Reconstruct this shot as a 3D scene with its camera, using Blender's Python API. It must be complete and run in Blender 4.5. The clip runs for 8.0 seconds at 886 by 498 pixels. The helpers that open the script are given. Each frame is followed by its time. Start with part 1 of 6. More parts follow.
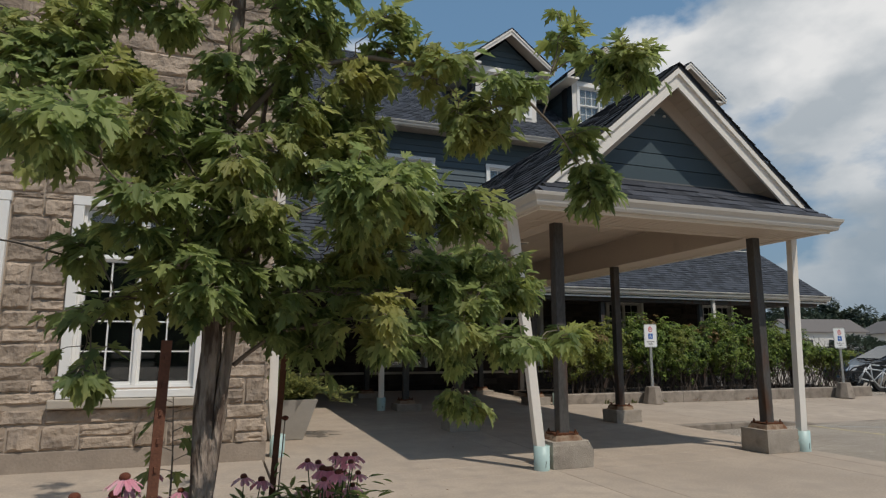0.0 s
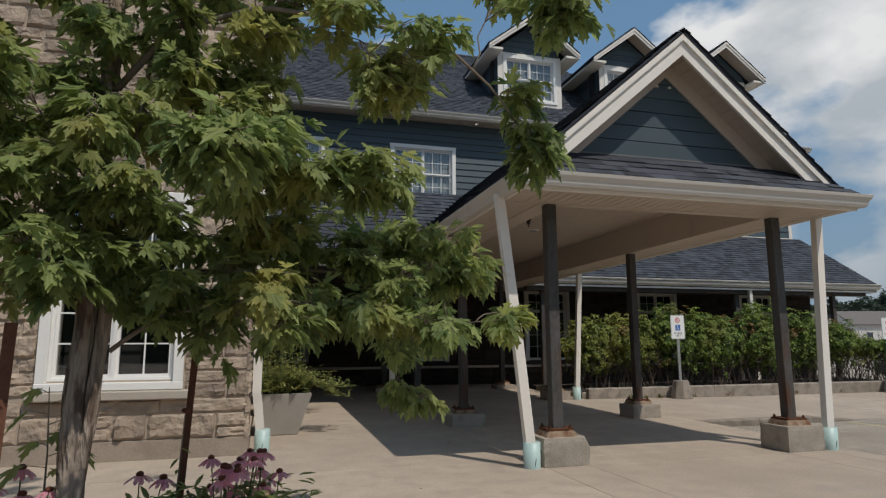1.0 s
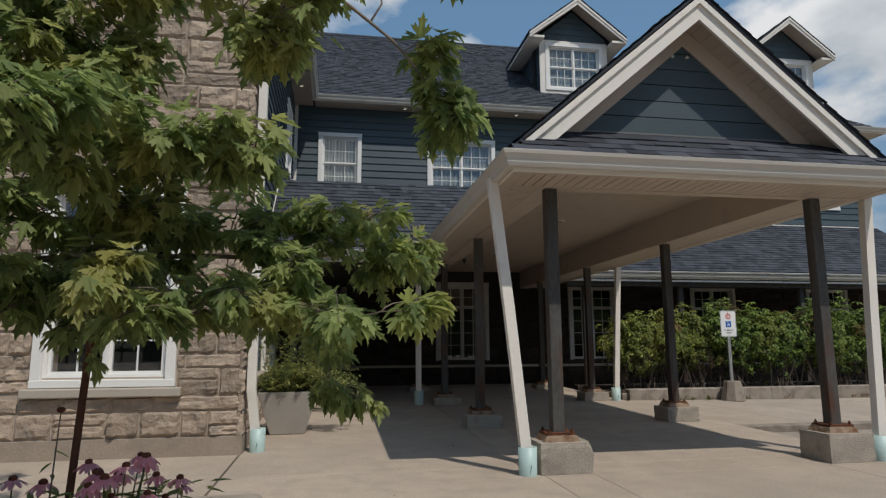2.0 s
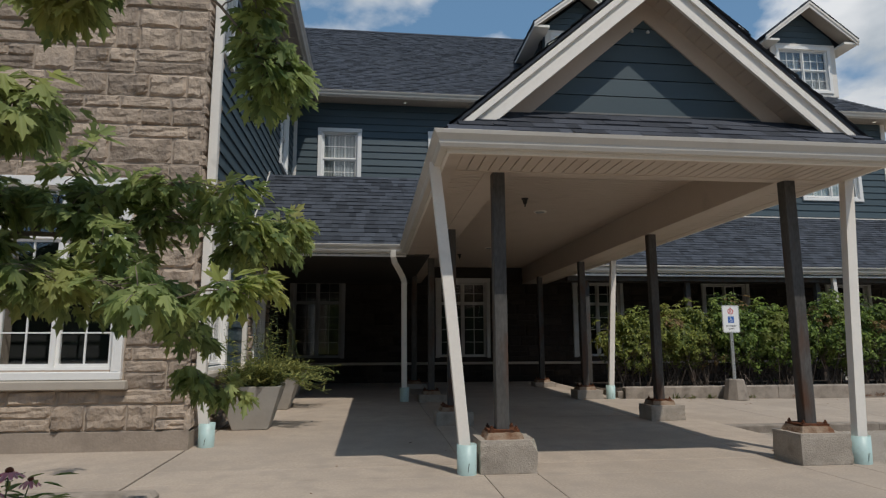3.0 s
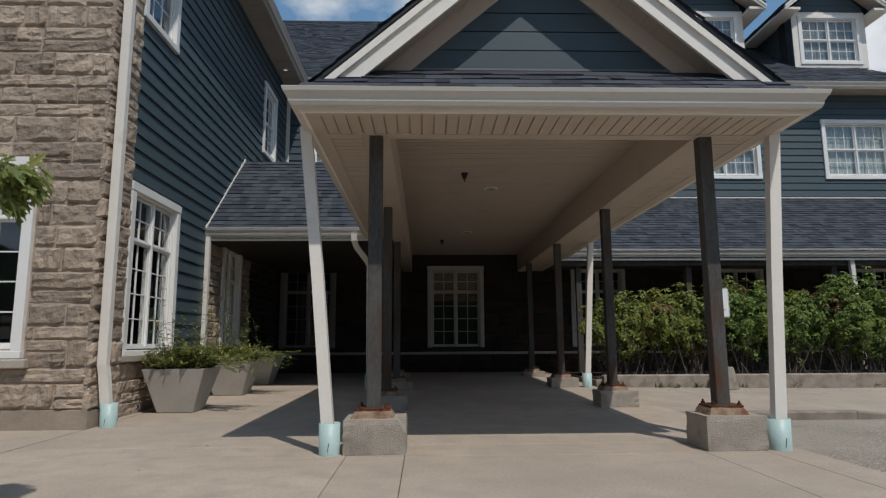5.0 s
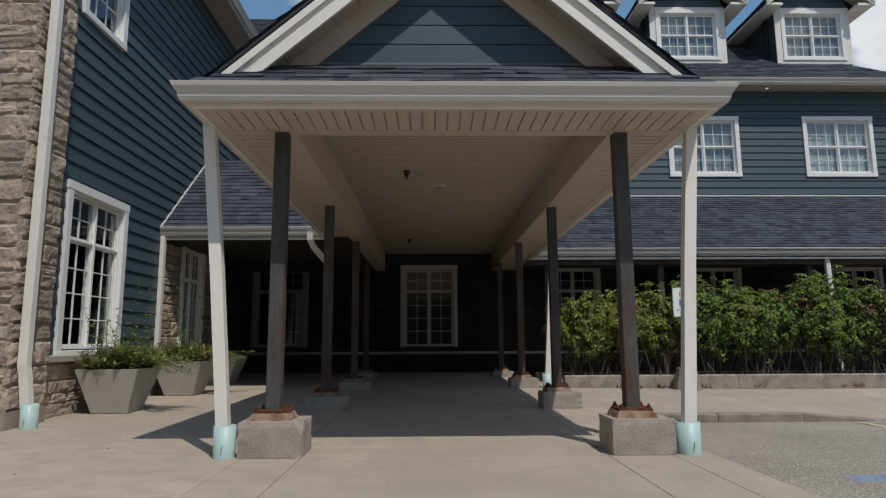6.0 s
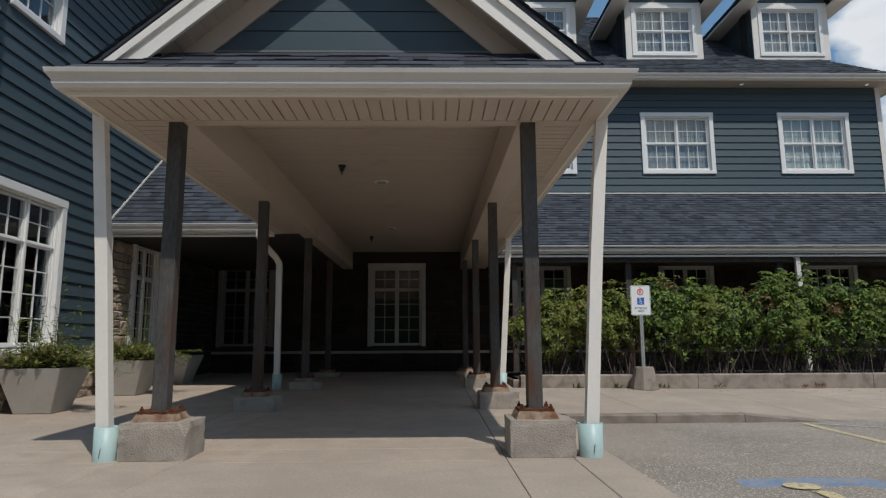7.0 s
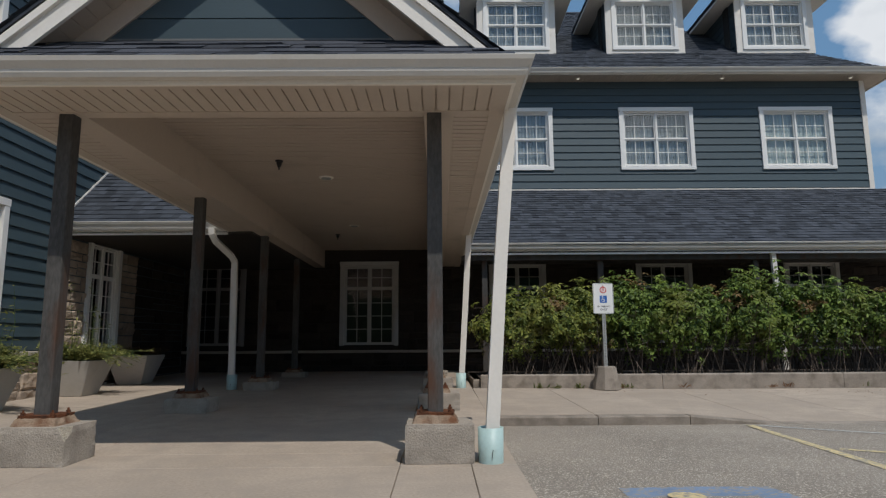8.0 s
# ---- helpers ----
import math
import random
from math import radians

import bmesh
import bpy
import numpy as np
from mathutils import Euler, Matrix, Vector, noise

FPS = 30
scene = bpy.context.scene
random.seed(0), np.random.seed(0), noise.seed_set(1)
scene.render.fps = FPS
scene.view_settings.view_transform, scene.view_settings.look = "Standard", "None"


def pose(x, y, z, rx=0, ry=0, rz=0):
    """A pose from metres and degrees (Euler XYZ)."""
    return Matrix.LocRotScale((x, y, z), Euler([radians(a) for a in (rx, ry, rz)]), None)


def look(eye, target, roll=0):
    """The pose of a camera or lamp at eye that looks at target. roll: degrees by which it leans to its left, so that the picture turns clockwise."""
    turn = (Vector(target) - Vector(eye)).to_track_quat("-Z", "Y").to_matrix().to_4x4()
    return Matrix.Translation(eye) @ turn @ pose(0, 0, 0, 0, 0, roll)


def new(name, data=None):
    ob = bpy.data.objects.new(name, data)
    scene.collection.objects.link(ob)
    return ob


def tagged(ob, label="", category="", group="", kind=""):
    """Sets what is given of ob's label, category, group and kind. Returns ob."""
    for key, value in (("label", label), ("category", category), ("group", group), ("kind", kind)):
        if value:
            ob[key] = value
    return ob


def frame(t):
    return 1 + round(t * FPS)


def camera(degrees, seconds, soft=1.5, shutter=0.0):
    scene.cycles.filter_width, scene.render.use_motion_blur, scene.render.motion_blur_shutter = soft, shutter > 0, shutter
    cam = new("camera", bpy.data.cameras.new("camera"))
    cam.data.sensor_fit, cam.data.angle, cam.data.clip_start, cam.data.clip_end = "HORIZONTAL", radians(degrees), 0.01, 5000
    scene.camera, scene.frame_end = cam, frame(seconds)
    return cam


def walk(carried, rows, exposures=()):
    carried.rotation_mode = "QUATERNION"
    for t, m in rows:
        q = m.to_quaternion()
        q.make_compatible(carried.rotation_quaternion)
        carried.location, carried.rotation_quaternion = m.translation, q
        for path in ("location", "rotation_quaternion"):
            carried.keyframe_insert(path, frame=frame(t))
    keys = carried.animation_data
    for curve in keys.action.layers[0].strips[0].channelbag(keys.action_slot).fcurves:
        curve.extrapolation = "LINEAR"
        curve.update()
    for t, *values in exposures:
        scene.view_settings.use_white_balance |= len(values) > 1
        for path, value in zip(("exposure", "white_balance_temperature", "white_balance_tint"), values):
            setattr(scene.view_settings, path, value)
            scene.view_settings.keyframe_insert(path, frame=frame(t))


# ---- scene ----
cam = camera(70.9, 8.0, soft=1.27)
PATH = [
    (0, (0.946, 0.181, 1.221), (1.612, 2.039, 1.541), -0.0),
    (0.5, (1.301, 0.278, 1.182), (1.945, 2.145, 1.495), -0.1),
    (1, (1.658, 0.358, 1.167), (2.193, 2.26, 1.474), -0.3),
    (1.2, (1.818, 0.421, 1.145), (2.304, 2.337, 1.452), -0.2),
    (2.3, (2.754, 0.62, 1.133), (3.03, 2.578, 1.436), -0.2),
    (2.5, (2.95, 0.629, 1.117), (3.195, 2.591, 1.418), -0.1),
    (3, (3.343, 0.763, 1.071), (3.571, 2.726, 1.375), -0.2),
    (3.5, (3.727, 0.846, 1.017), (3.922, 2.814, 1.317), -0.2),
    (4, (4.116, 0.921, 0.918), (4.248, 2.894, 1.218), -0.2),
    (4.2, (4.264, 0.955, 0.905), (4.386, 2.929, 1.202), -0.3),
    (5.3, (5.156, 1.066, 0.864), (5.201, 3.044, 1.161), -0.3),
    (5.5, (5.324, 1.086, 0.872), (5.365, 3.063, 1.17), -0.3),
    (6, (5.751, 1.139, 0.877), (5.791, 3.116, 1.171), -0.3),
    (6.5, (6.16, 1.23, 0.864), (6.196, 3.208, 1.156), -0.3),
    (7, (6.578, 1.323, 0.86), (6.614, 3.301, 1.153), -0.3),
    (7.2, (6.75, 1.351, 0.85), (6.786, 3.329, 1.142), -0.4),
    (7.5, (6.987, 1.415, 0.855), (7.018, 3.393, 1.148), -0.3),
    (8, (7.402, 1.534, 0.867), (7.417, 3.513, 1.156), -0.4),
]
walk(cam, [(t, look(eye, target, roll)) for t, eye, target, roll in PATH],
     exposures=[(0.0, -0.64, 6680, 10), (2.5, -0.64, 6500, 10), (4.0, -0.63, 6370, 10), (8.0, -0.64, 6300, 10)])

# ---- light ----
SUN = Vector((0.82, -1.55, 2.79)).normalized()
sun = new("sun", bpy.data.lights.new("sun", "SUN"))
sun.data.energy, sun.data.angle, sun.data.color = 4.2, radians(0.6), (1.0, 0.945, 0.865)
sun.matrix_world = look(SUN * 60, (0, 0, 0))

world = bpy.data.worlds.new("sky")
scene.world = world
world.use_nodes = True
wn, wl = world.node_tree.nodes, world.node_tree.links
wn.clear()
sky = wn.new("ShaderNodeTexSky")
sky.sky_type, sky.sun_disc = "NISHITA", False
sky.sun_elevation, sky.sun_rotation = math.asin(SUN.z), math.atan2(SUN.x, SUN.y)
sky.air_density, sky.dust_density, sky.ozone_density = 1.0, 0.5, 2.0
tc = wn.new("ShaderNodeTexCoord")
stretch = wn.new("ShaderNodeMapping")
stretch.inputs["Scale"].default_value = (1.0, 1.0, 1.7)
stretch.inputs["Location"].default_value = (0.9, 0.3, 0.2)
cl = wn.new("ShaderNodeTexNoise")
cl.inputs["Scale"].default_value, cl.inputs["Detail"].default_value, cl.inputs["Roughness"].default_value = 4.2, 10.0, 0.5
cl.inputs["Distortion"].default_value = 0.08
ramp = wn.new("ShaderNodeValToRGB")
ramp.color_ramp.elements[0].position, ramp.color_ramp.elements[1].position = 0.57, 0.73
cloud_shade = wn.new("ShaderNodeTexNoise")
cloud_shade.inputs["Scale"].default_value, cloud_shade.inputs["Detail"].default_value = 6.0, 8.0
shade_ramp = wn.new("ShaderNodeValToRGB")
shade_ramp.color_ramp.elements[0].position, shade_ramp.color_ramp.elements[0].color = 0.36, (5.0, 5.6, 6.2, 1)
shade_ramp.color_ramp.elements[1].position, shade_ramp.color_ramp.elements[1].color = 0.62, (9.0, 9.2, 9.4, 1)
wmix = wn.new("ShaderNodeMix")
wmix.data_type = "RGBA"
bg = wn.new("ShaderNodeBackground")
bg.inputs["Strength"].default_value = 0.13
out = wn.new("ShaderNodeOutputWorld")
wl.new(tc.outputs["Generated"], stretch.inputs["Vector"])
wl.new(stretch.outputs["Vector"], cl.inputs["Vector"])
wl.new(stretch.outputs["Vector"], cloud_shade.inputs["Vector"])
side = wn.new("ShaderNodeVectorMath")
side.operation = "DISTANCE"              # a bank of cloud stands over the car park
side.inputs[1].default_value = (0.74, 0.53, 0.42)
bank = wn.new("ShaderNodeMapRange")
bank.inputs["From Min"].default_value, bank.inputs["From Max"].default_value = 0.08, 0.34
bank.inputs["To Min"].default_value, bank.inputs["To Max"].default_value = 0.27, 0.02
more = wn.new("ShaderNodeMath")
more.operation = "ADD"
wl.new(tc.outputs["Generated"], side.inputs[0])
wl.new(side.outputs["Value"], bank.inputs["Value"])
wl.new(bank.outputs["Result"], more.inputs[0])
billow = wn.new("ShaderNodeMath")
billow.operation = "MULTIPLY_ADD"
billow.inputs[1].default_value, billow.inputs[2].default_value = 1.7, -0.35
wl.new(cl.outputs["Fac"], billow.inputs[0])
wl.new(billow.outputs[0], more.inputs[1])
wl.new(more.outputs[0], ramp.inputs["Fac"])
wl.new(cloud_shade.outputs["Fac"], shade_ramp.inputs["Fac"])
wl.new(ramp.outputs["Color"], wmix.inputs["Factor"])
thin = wn.new("ShaderNodeMix")
thin.data_type = "RGBA"
thin.inputs["Factor"].default_value = 0.5
thin.inputs["B"].default_value = (2.0, 4.1, 6.6, 1)
wl.new(sky.outputs["Color"], thin.inputs["A"])
wl.new(thin.outputs["Result"], wmix.inputs["A"])
wl.new(shade_ramp.outputs["Color"], wmix.inputs["B"])
veil = wn.new("ShaderNodeMix")          # thin high haze, thicker towards the horizon
veil.data_type = "RGBA"
veil.inputs["B"].default_value = (2.3, 3.25, 4.2, 1)
apart = wn.new("ShaderNodeSeparateXYZ")
depth = wn.new("ShaderNodeMapRange")
depth.inputs["From Min"].default_value, depth.inputs["From Max"].default_value = 0.04, 0.34
depth.inputs["To Min"].default_value, depth.inputs["To Max"].default_value = 0.8, 0.0
wl.new(tc.outputs["Generated"], apart.inputs[0])
wl.new(apart.outputs["Z"], depth.inputs["Value"])
wl.new(depth.outputs["Result"], veil.inputs["Factor"])
wl.new(wmix.outputs["Result"], veil.inputs["A"])
wl.new(veil.outputs["Result"], bg.inputs["Color"])
wl.new(bg.outputs["Background"], out.inputs["Surface"])


# ---- materials ----
def material(name, color, rough=0.6, metal=0.0, spread=0.12, scale=6.0, fine=60.0, bump=0.1, dist=0.01,
             piece=0.0, island=0.0, tint=None, tint_at=(0.5, 0.75), tint_scale=2.0, spec=0.5, stretch=(1, 1, 1), placed=False):
    """A painted, cast or grown surface: two scales of mottling, optional stains in a second colour, fine relief."""
    m = bpy.data.materials.new(name)
    m.use_nodes = True
    n, l = m.node_tree.nodes, m.node_tree.links
    b = n["Principled BSDF"]
    b.inputs["Roughness"].default_value, b.inputs["Metallic"].default_value = rough, metal
    b.inputs["Specular IOR Level"].default_value = spec
    co = n.new("ShaderNodeTexCoord")
    mp = n.new("ShaderNodeMapping")
    mp.inputs["Scale"].default_value = stretch
    here = n.new("ShaderNodeNewGeometry")
    l.new(here.outputs["Position"] if placed else co.outputs["Object"], mp.inputs["Vector"])
    big, small = n.new("ShaderNodeTexNoise"), n.new("ShaderNodeTexNoise")
    for t, s, d in ((big, scale, 4.0), (small, fine, 3.0)):
        t.inputs["Scale"].default_value, t.inputs["Detail"].default_value = s, d
        l.new(mp.outputs["Vector"], t.inputs["Vector"])
    total = n.new("ShaderNodeMath")
    total.operation = "ADD"
    l.new(big.outputs["Fac"], total.inputs[0])
    l.new(small.outputs["Fac"], total.inputs[1])
    value = total.outputs[0]
    if piece or island:
        if piece:
            info = n.new("ShaderNodeObjectInfo")
            rnd, amount = info.outputs["Random"], piece
        else:
            info = n.new("ShaderNodeNewGeometry")
            rnd, amount = info.outputs["Random Per Island"], island
        k = n.new("ShaderNodeMath")
        k.operation = "MULTIPLY_ADD"
        k.inputs[1].default_value, k.inputs[2].default_value = amount / max(spread, 0.01), -0.5 * amount / max(spread, 0.01)
        l.new(rnd, k.inputs[0])
        k2 = n.new("ShaderNodeMath")
        k2.operation = "ADD"
        l.new(value, k2.inputs[0])
        l.new(k.outputs[0], k2.inputs[1])
        value = k2.outputs[0]
    lift = n.new("ShaderNodeMath")
    lift.operation = "MULTIPLY_ADD"
    lift.inputs[1].default_value, lift.inputs[2].default_value = 2.0 * spread, 1.0 - 2.0 * spread
    l.new(value, lift.inputs[0])
    tone = n.new("ShaderNodeMix")
    tone.data_type, tone.blend_type = "RGBA", "MULTIPLY"
    tone.inputs["Factor"].default_value = 1.0
    tone.inputs["A"].default_value = (*color, 1)
    l.new(lift.outputs[0], tone.inputs["B"])
    col = tone.outputs["Result"]
    if tint:
        st = n.new("ShaderNodeTexNoise")
        st.inputs["Scale"].default_value, st.inputs["Detail"].default_value = tint_scale, 6.0
        l.new(mp.outputs["Vector"], st.inputs["Vector"])
        rp = n.new("ShaderNodeMapRange")
        rp.inputs["From Min"].default_value, rp.inputs["From Max"].default_value = tint_at
        l.new(st.outputs["Fac"], rp.inputs["Value"])
        mx = n.new("ShaderNodeMix")
        mx.data_type = "RGBA"
        l.new(rp.outputs["Result"], mx.inputs["Factor"])
        l.new(col, mx.inputs["A"])
        mx.inputs["B"].default_value = (*tint, 1)
        col = mx.outputs["Result"]
    l.new(col, b.inputs["Base Color"])
    if bump:
        bp = n.new("ShaderNodeBump")
        bp.inputs["Strength"].default_value, bp.inputs["Distance"].default_value = bump, dist
        l.new(total.outputs[0], bp.inputs["Height"])
        l.new(bp.outputs["Normal"], b.inputs["Normal"])
    return m


def leaf_material(name, dark, light, trans=0.35, single=False, olive=None, patch=2.2):
    """Leaves: each its own tone between dark and light; olive tints whole sprays, in patches of about 1 / patch metres."""
    m = bpy.data.materials.new(name)
    m.use_nodes = True
    n, l = m.node_tree.nodes, m.node_tree.links
    b = n["Principled BSDF"]
    b.inputs["Roughness"].default_value = 0.55
    b.inputs["Specular IOR Level"].default_value = 0.35
    geo = n.new("ShaderNodeObjectInfo" if single else "ShaderNodeNewGeometry")
    rp = n.new("ShaderNodeValToRGB")
    rp.color_ramp.elements[0].color, rp.color_ramp.elements[1].color = (*dark, 1), (*light, 1)
    l.new(geo.outputs["Random" if single else "Random Per Island"], rp.inputs["Fac"])
    col = rp.outputs["Color"]
    if olive:
        here = n.new("ShaderNodeNewGeometry")
        st = n.new("ShaderNodeTexNoise")
        st.inputs["Scale"].default_value, st.inputs["Detail"].default_value = patch, 3.0
        l.new(here.outputs["Position"], st.inputs["Vector"])
        mr = n.new("ShaderNodeMapRange")
        mr.inputs["From Min"].default_value, mr.inputs["From Max"].default_value = 0.5, 0.72
        mr.inputs["To Max"].default_value = 0.7
        l.new(st.outputs["Fac"], mr.inputs["Value"])
        mx = n.new("ShaderNodeMix")
        mx.data_type = "RGBA"
        l.new(mr.outputs["Result"], mx.inputs["Factor"])
        l.new(col, mx.inputs["A"])
        mx.inputs["B"].default_value = (*olive, 1)
        col = mx.outputs["Result"]
    l.new(col, b.inputs["Base Color"])
    tr = n.new("ShaderNodeBsdfTranslucent")
    l.new(col, tr.inputs["Color"])
    mx = n.new("ShaderNodeMixShader")
    mx.inputs["Fac"].default_value = trans
    l.new(b.outputs["BSDF"], mx.inputs[1])
    l.new(tr.outputs["BSDF"], mx.inputs[2])
    l.new(mx.outputs["Shader"], n["Material Output"].inputs["Surface"])
    return m


def glass_material(name):
    m = bpy.data.materials.new(name)
    m.use_nodes = True
    n, l = m.node_tree.nodes, m.node_tree.links
    n.remove(n["Principled BSDF"])
    clear, gloss, fr, mx = (n.new(k) for k in ("ShaderNodeBsdfTransparent", "ShaderNodeBsdfGlossy", "ShaderNodeLayerWeight", "ShaderNodeMixShader"))
    clear.inputs["Color"].default_value = (0.88, 0.9, 0.91, 1)
    gloss.inputs["Roughness"].default_value = 0.02
    fr.inputs["Blend"].default_value = 0.5
    steep, share = n.new("ShaderNodeMath"), n.new("ShaderNodeMath")
    steep.operation, share.operation = "POWER", "MULTIPLY_ADD"
    steep.inputs[1].default_value = 5.0
    share.inputs[1].default_value, share.inputs[2].default_value = 0.91, 0.09
    l.new(fr.outputs["Facing"], steep.inputs[0])
    l.new(steep.outputs[0], share.inputs[0])
    l.new(share.outputs[0], mx.inputs["Fac"])
    l.new(clear.outputs["BSDF"], mx.inputs[1])
    l.new(gloss.outputs["BSDF"], mx.inputs[2])
    l.new(mx.outputs["Shader"], n["Material Output"].inputs["Surface"])
    return m


SIDING = material("siding_paint", (0.049, 0.076, 0.09), 0.55, spread=0.07, scale=2.0, fine=25, bump=0.1, dist=0.004, piece=0.08, stretch=(1, 1, 5), placed=True)
TRIM = material("white_trim", (0.76, 0.715, 0.645), 0.5, spread=0.06, scale=3, fine=40, bump=0.04, dist=0.003, tint=(0.5, 0.45, 0.38), tint_at=(0.62, 0.95), tint_scale=5)
SOFFIT = material("soffit_vinyl", (0.49, 0.412, 0.338), 0.5, spread=0.06, scale=2, fine=30, bump=0.03, dist=0.003, tint=(0.35, 0.295, 0.24), tint_at=(0.6, 0.85), tint_scale=1.6)
WINDOW_W = material("white_window_vinyl", (0.8, 0.785, 0.75), 0.4, spread=0.04, scale=3, fine=40, bump=0.03, dist=0.003)
GUTTER = material("gutter_aluminium", (0.57, 0.535, 0.48), 0.5, spread=0.06, scale=3, fine=50, bump=0.02, dist=0.002, tint=(0.42, 0.37, 0.31), tint_at=(0.6, 0.9), tint_scale=4)
SHINGLE = material("asphalt_shingle", (0.053, 0.06, 0.073), 0.9, spread=0.25, scale=3, fine=320, bump=0.5, dist=0.004, island=0.36, spec=0.2)
SHINGLE_P = material("asphalt_shingle_piece", (0.054, 0.058, 0.069), 0.9, spread=0.22, scale=3, fine=320, bump=0.5, dist=0.004, piece=0.4, spec=0.2)
STONE = material("rock_faced_stone", (0.385, 0.306, 0.236), 0.92, spread=0.24, scale=8, fine=20, bump=0.75, dist=0.03, piece=0.28, tint=(0.255, 0.21, 0.172), tint_at=(0.48, 0.74), tint_scale=5, spec=0.15, placed=True)
STONE_J = material("rock_faced_stone_joined", (0.385, 0.306, 0.236), 0.92, spread=0.24, scale=8, fine=20, bump=0.75, dist=0.03, island=0.28, tint=(0.255, 0.21, 0.172), tint_at=(0.48, 0.74), tint_scale=5, spec=0.15, placed=True)
# Porch stone and mortar: wing stone darkened, with porch shade in the colour
PORCH_STONE_SHADED = material("brown_porch_stone_shade", (0.045, 0.036, 0.03), 0.92, spread=0.25, scale=5, fine=45, bump=0.8, dist=0.02, island=0.3, spec=0.15)
MORTAR = material("mortar", (0.4, 0.33, 0.265), 0.95, spread=0.15, scale=8, fine=90, bump=0.4, dist=0.006, spec=0.15)
PORCH_MORTAR_SHADED = material("porch_mortar_shade", (0.05, 0.042, 0.036), 0.95, spread=0.15, scale=8, fine=90, bump=0.4, dist=0.006, spec=0.15)
# Ceiling boards coloured near black in place of the shade under the porch
PORCH_BOARD_SHADED = material("porch_board_shade", (0.04, 0.034, 0.029), 0.6, spread=0.15, scale=3, fine=40, bump=0.1, dist=0.004)
FOOTING = material("footing_concrete", (0.33, 0.27, 0.215), 0.9, spread=0.2, scale=3, fine=40, bump=0.35, dist=0.01, tint=(0.25, 0.205, 0.165), tint_at=(0.5, 0.75), tint_scale=5, spec=0.15)
SILLSTONE = material("sill_stone", (0.42, 0.37, 0.31), 0.85, spread=0.12, scale=6, fine=80, bump=0.3, dist=0.006, spec=0.2)
PAVING = material("paving_concrete", (0.4, 0.33, 0.263), 0.9, spread=0.24, scale=1.1, fine=45, bump=0.7, dist=0.004, piece=0.07, tint=(0.345, 0.29, 0.236), tint_at=(0.46, 0.74), tint_scale=4, spec=0.2)
JOINT = material("paving_joint", (0.13, 0.108, 0.088), 0.95, spread=0.2, scale=5, fine=60)
KERB = material("kerb_concrete", (0.3, 0.255, 0.21), 0.9, spread=0.25, scale=4, fine=70, bump=0.5, dist=0.008, piece=0.12, tint=(0.18, 0.15, 0.12), tint_at=(0.45, 0.7), tint_scale=5, spec=0.2)
BLOCK = material("footing_block_concrete", (0.36, 0.315, 0.262), 0.92, spread=0.27, scale=5, fine=75, bump=0.8, dist=0.008, tint=(0.22, 0.19, 0.16), tint_at=(0.5, 0.8), tint_scale=7, spec=0.2)
STEEL = material("weathered_steel", (0.083, 0.079, 0.074), 0.62, 0.05, spread=0.5, scale=6, fine=60, bump=0.3, dist=0.004, stretch=(1, 1, 0.3), tint=(0.095, 0.05, 0.032), tint_at=(0.5, 0.7), tint_scale=5, spec=0.15)
PRIMER = material("grey_primer", (0.15, 0.15, 0.145), 0.6, spread=0.12, scale=4, fine=60, bump=0.1, dist=0.002, tint=(0.1, 0.07, 0.05), tint_at=(0.6, 0.85), tint_scale=5)
RUST = material("rust", (0.15, 0.058, 0.028), 0.95, 0.1, spread=0.45, scale=22, fine=120, bump=0.9, dist=0.01, tint=(0.06, 0.032, 0.022), tint_at=(0.45, 0.68), tint_scale=20, spec=0.2)
# Left porch window: grey frame colour stands in for deep shade
FRAME_G_SHADED = material("shade_grey_window_paint", (0.27, 0.265, 0.26), 0.6, spread=0.08, scale=4, fine=60, bump=0.05, dist=0.002)
# White ground-floor frames toned down: porch shade put into the paint
FRAME_W_SHADED = material("shade_dimmed_window_paint", (0.5, 0.49, 0.465), 0.6, spread=0.08, scale=4, fine=60, bump=0.05, dist=0.002, tint=(0.36, 0.34, 0.31), tint_at=(0.5, 0.8), tint_scale=4)
PVC = material("aqua_pvc", (0.42, 0.555, 0.525), 0.45, spread=0.07, scale=6, fine=50, bump=0.05, dist=0.002, tint=(0.3, 0.35, 0.31), tint_at=(0.58, 0.85), tint_scale=7)
ASPHALT = material("worn_asphalt", (0.31, 0.268, 0.22), 0.95, spread=0.34, scale=0.9, fine=90, bump=1.0, dist=0.018, tint=(0.68, 0.6, 0.5), tint_at=(0.54, 0.64), tint_scale=70, spec=0.2)
PLANTER = material("planter_composite", (0.43, 0.405, 0.365), 0.75, spread=0.1, scale=3, fine=60, bump=0.08, dist=0.003, tint=(0.32, 0.295, 0.26), tint_at=(0.55, 0.85), tint_scale=2.5)
SOIL = material("soil", (0.05, 0.036, 0.026), 0.95, spread=0.4, scale=10, fine=80, bump=0.8, dist=0.02)
BARK = material("bark", (0.34, 0.275, 0.225), 0.95, spread=0.5, scale=11, fine=46, bump=1.0, dist=0.04, stretch=(1, 1, 0.22), tint=(0.13, 0.095, 0.075), tint_at=(0.46, 0.6), tint_scale=26, spec=0.1)
TWIG = material("twig", (0.2, 0.16, 0.125), 0.9, spread=0.2, scale=10, fine=50)
LEAF = leaf_material("maple_leaf", (0.14, 0.2, 0.075), (0.4, 0.47, 0.17), 0.58, olive=(0.5, 0.45, 0.14))
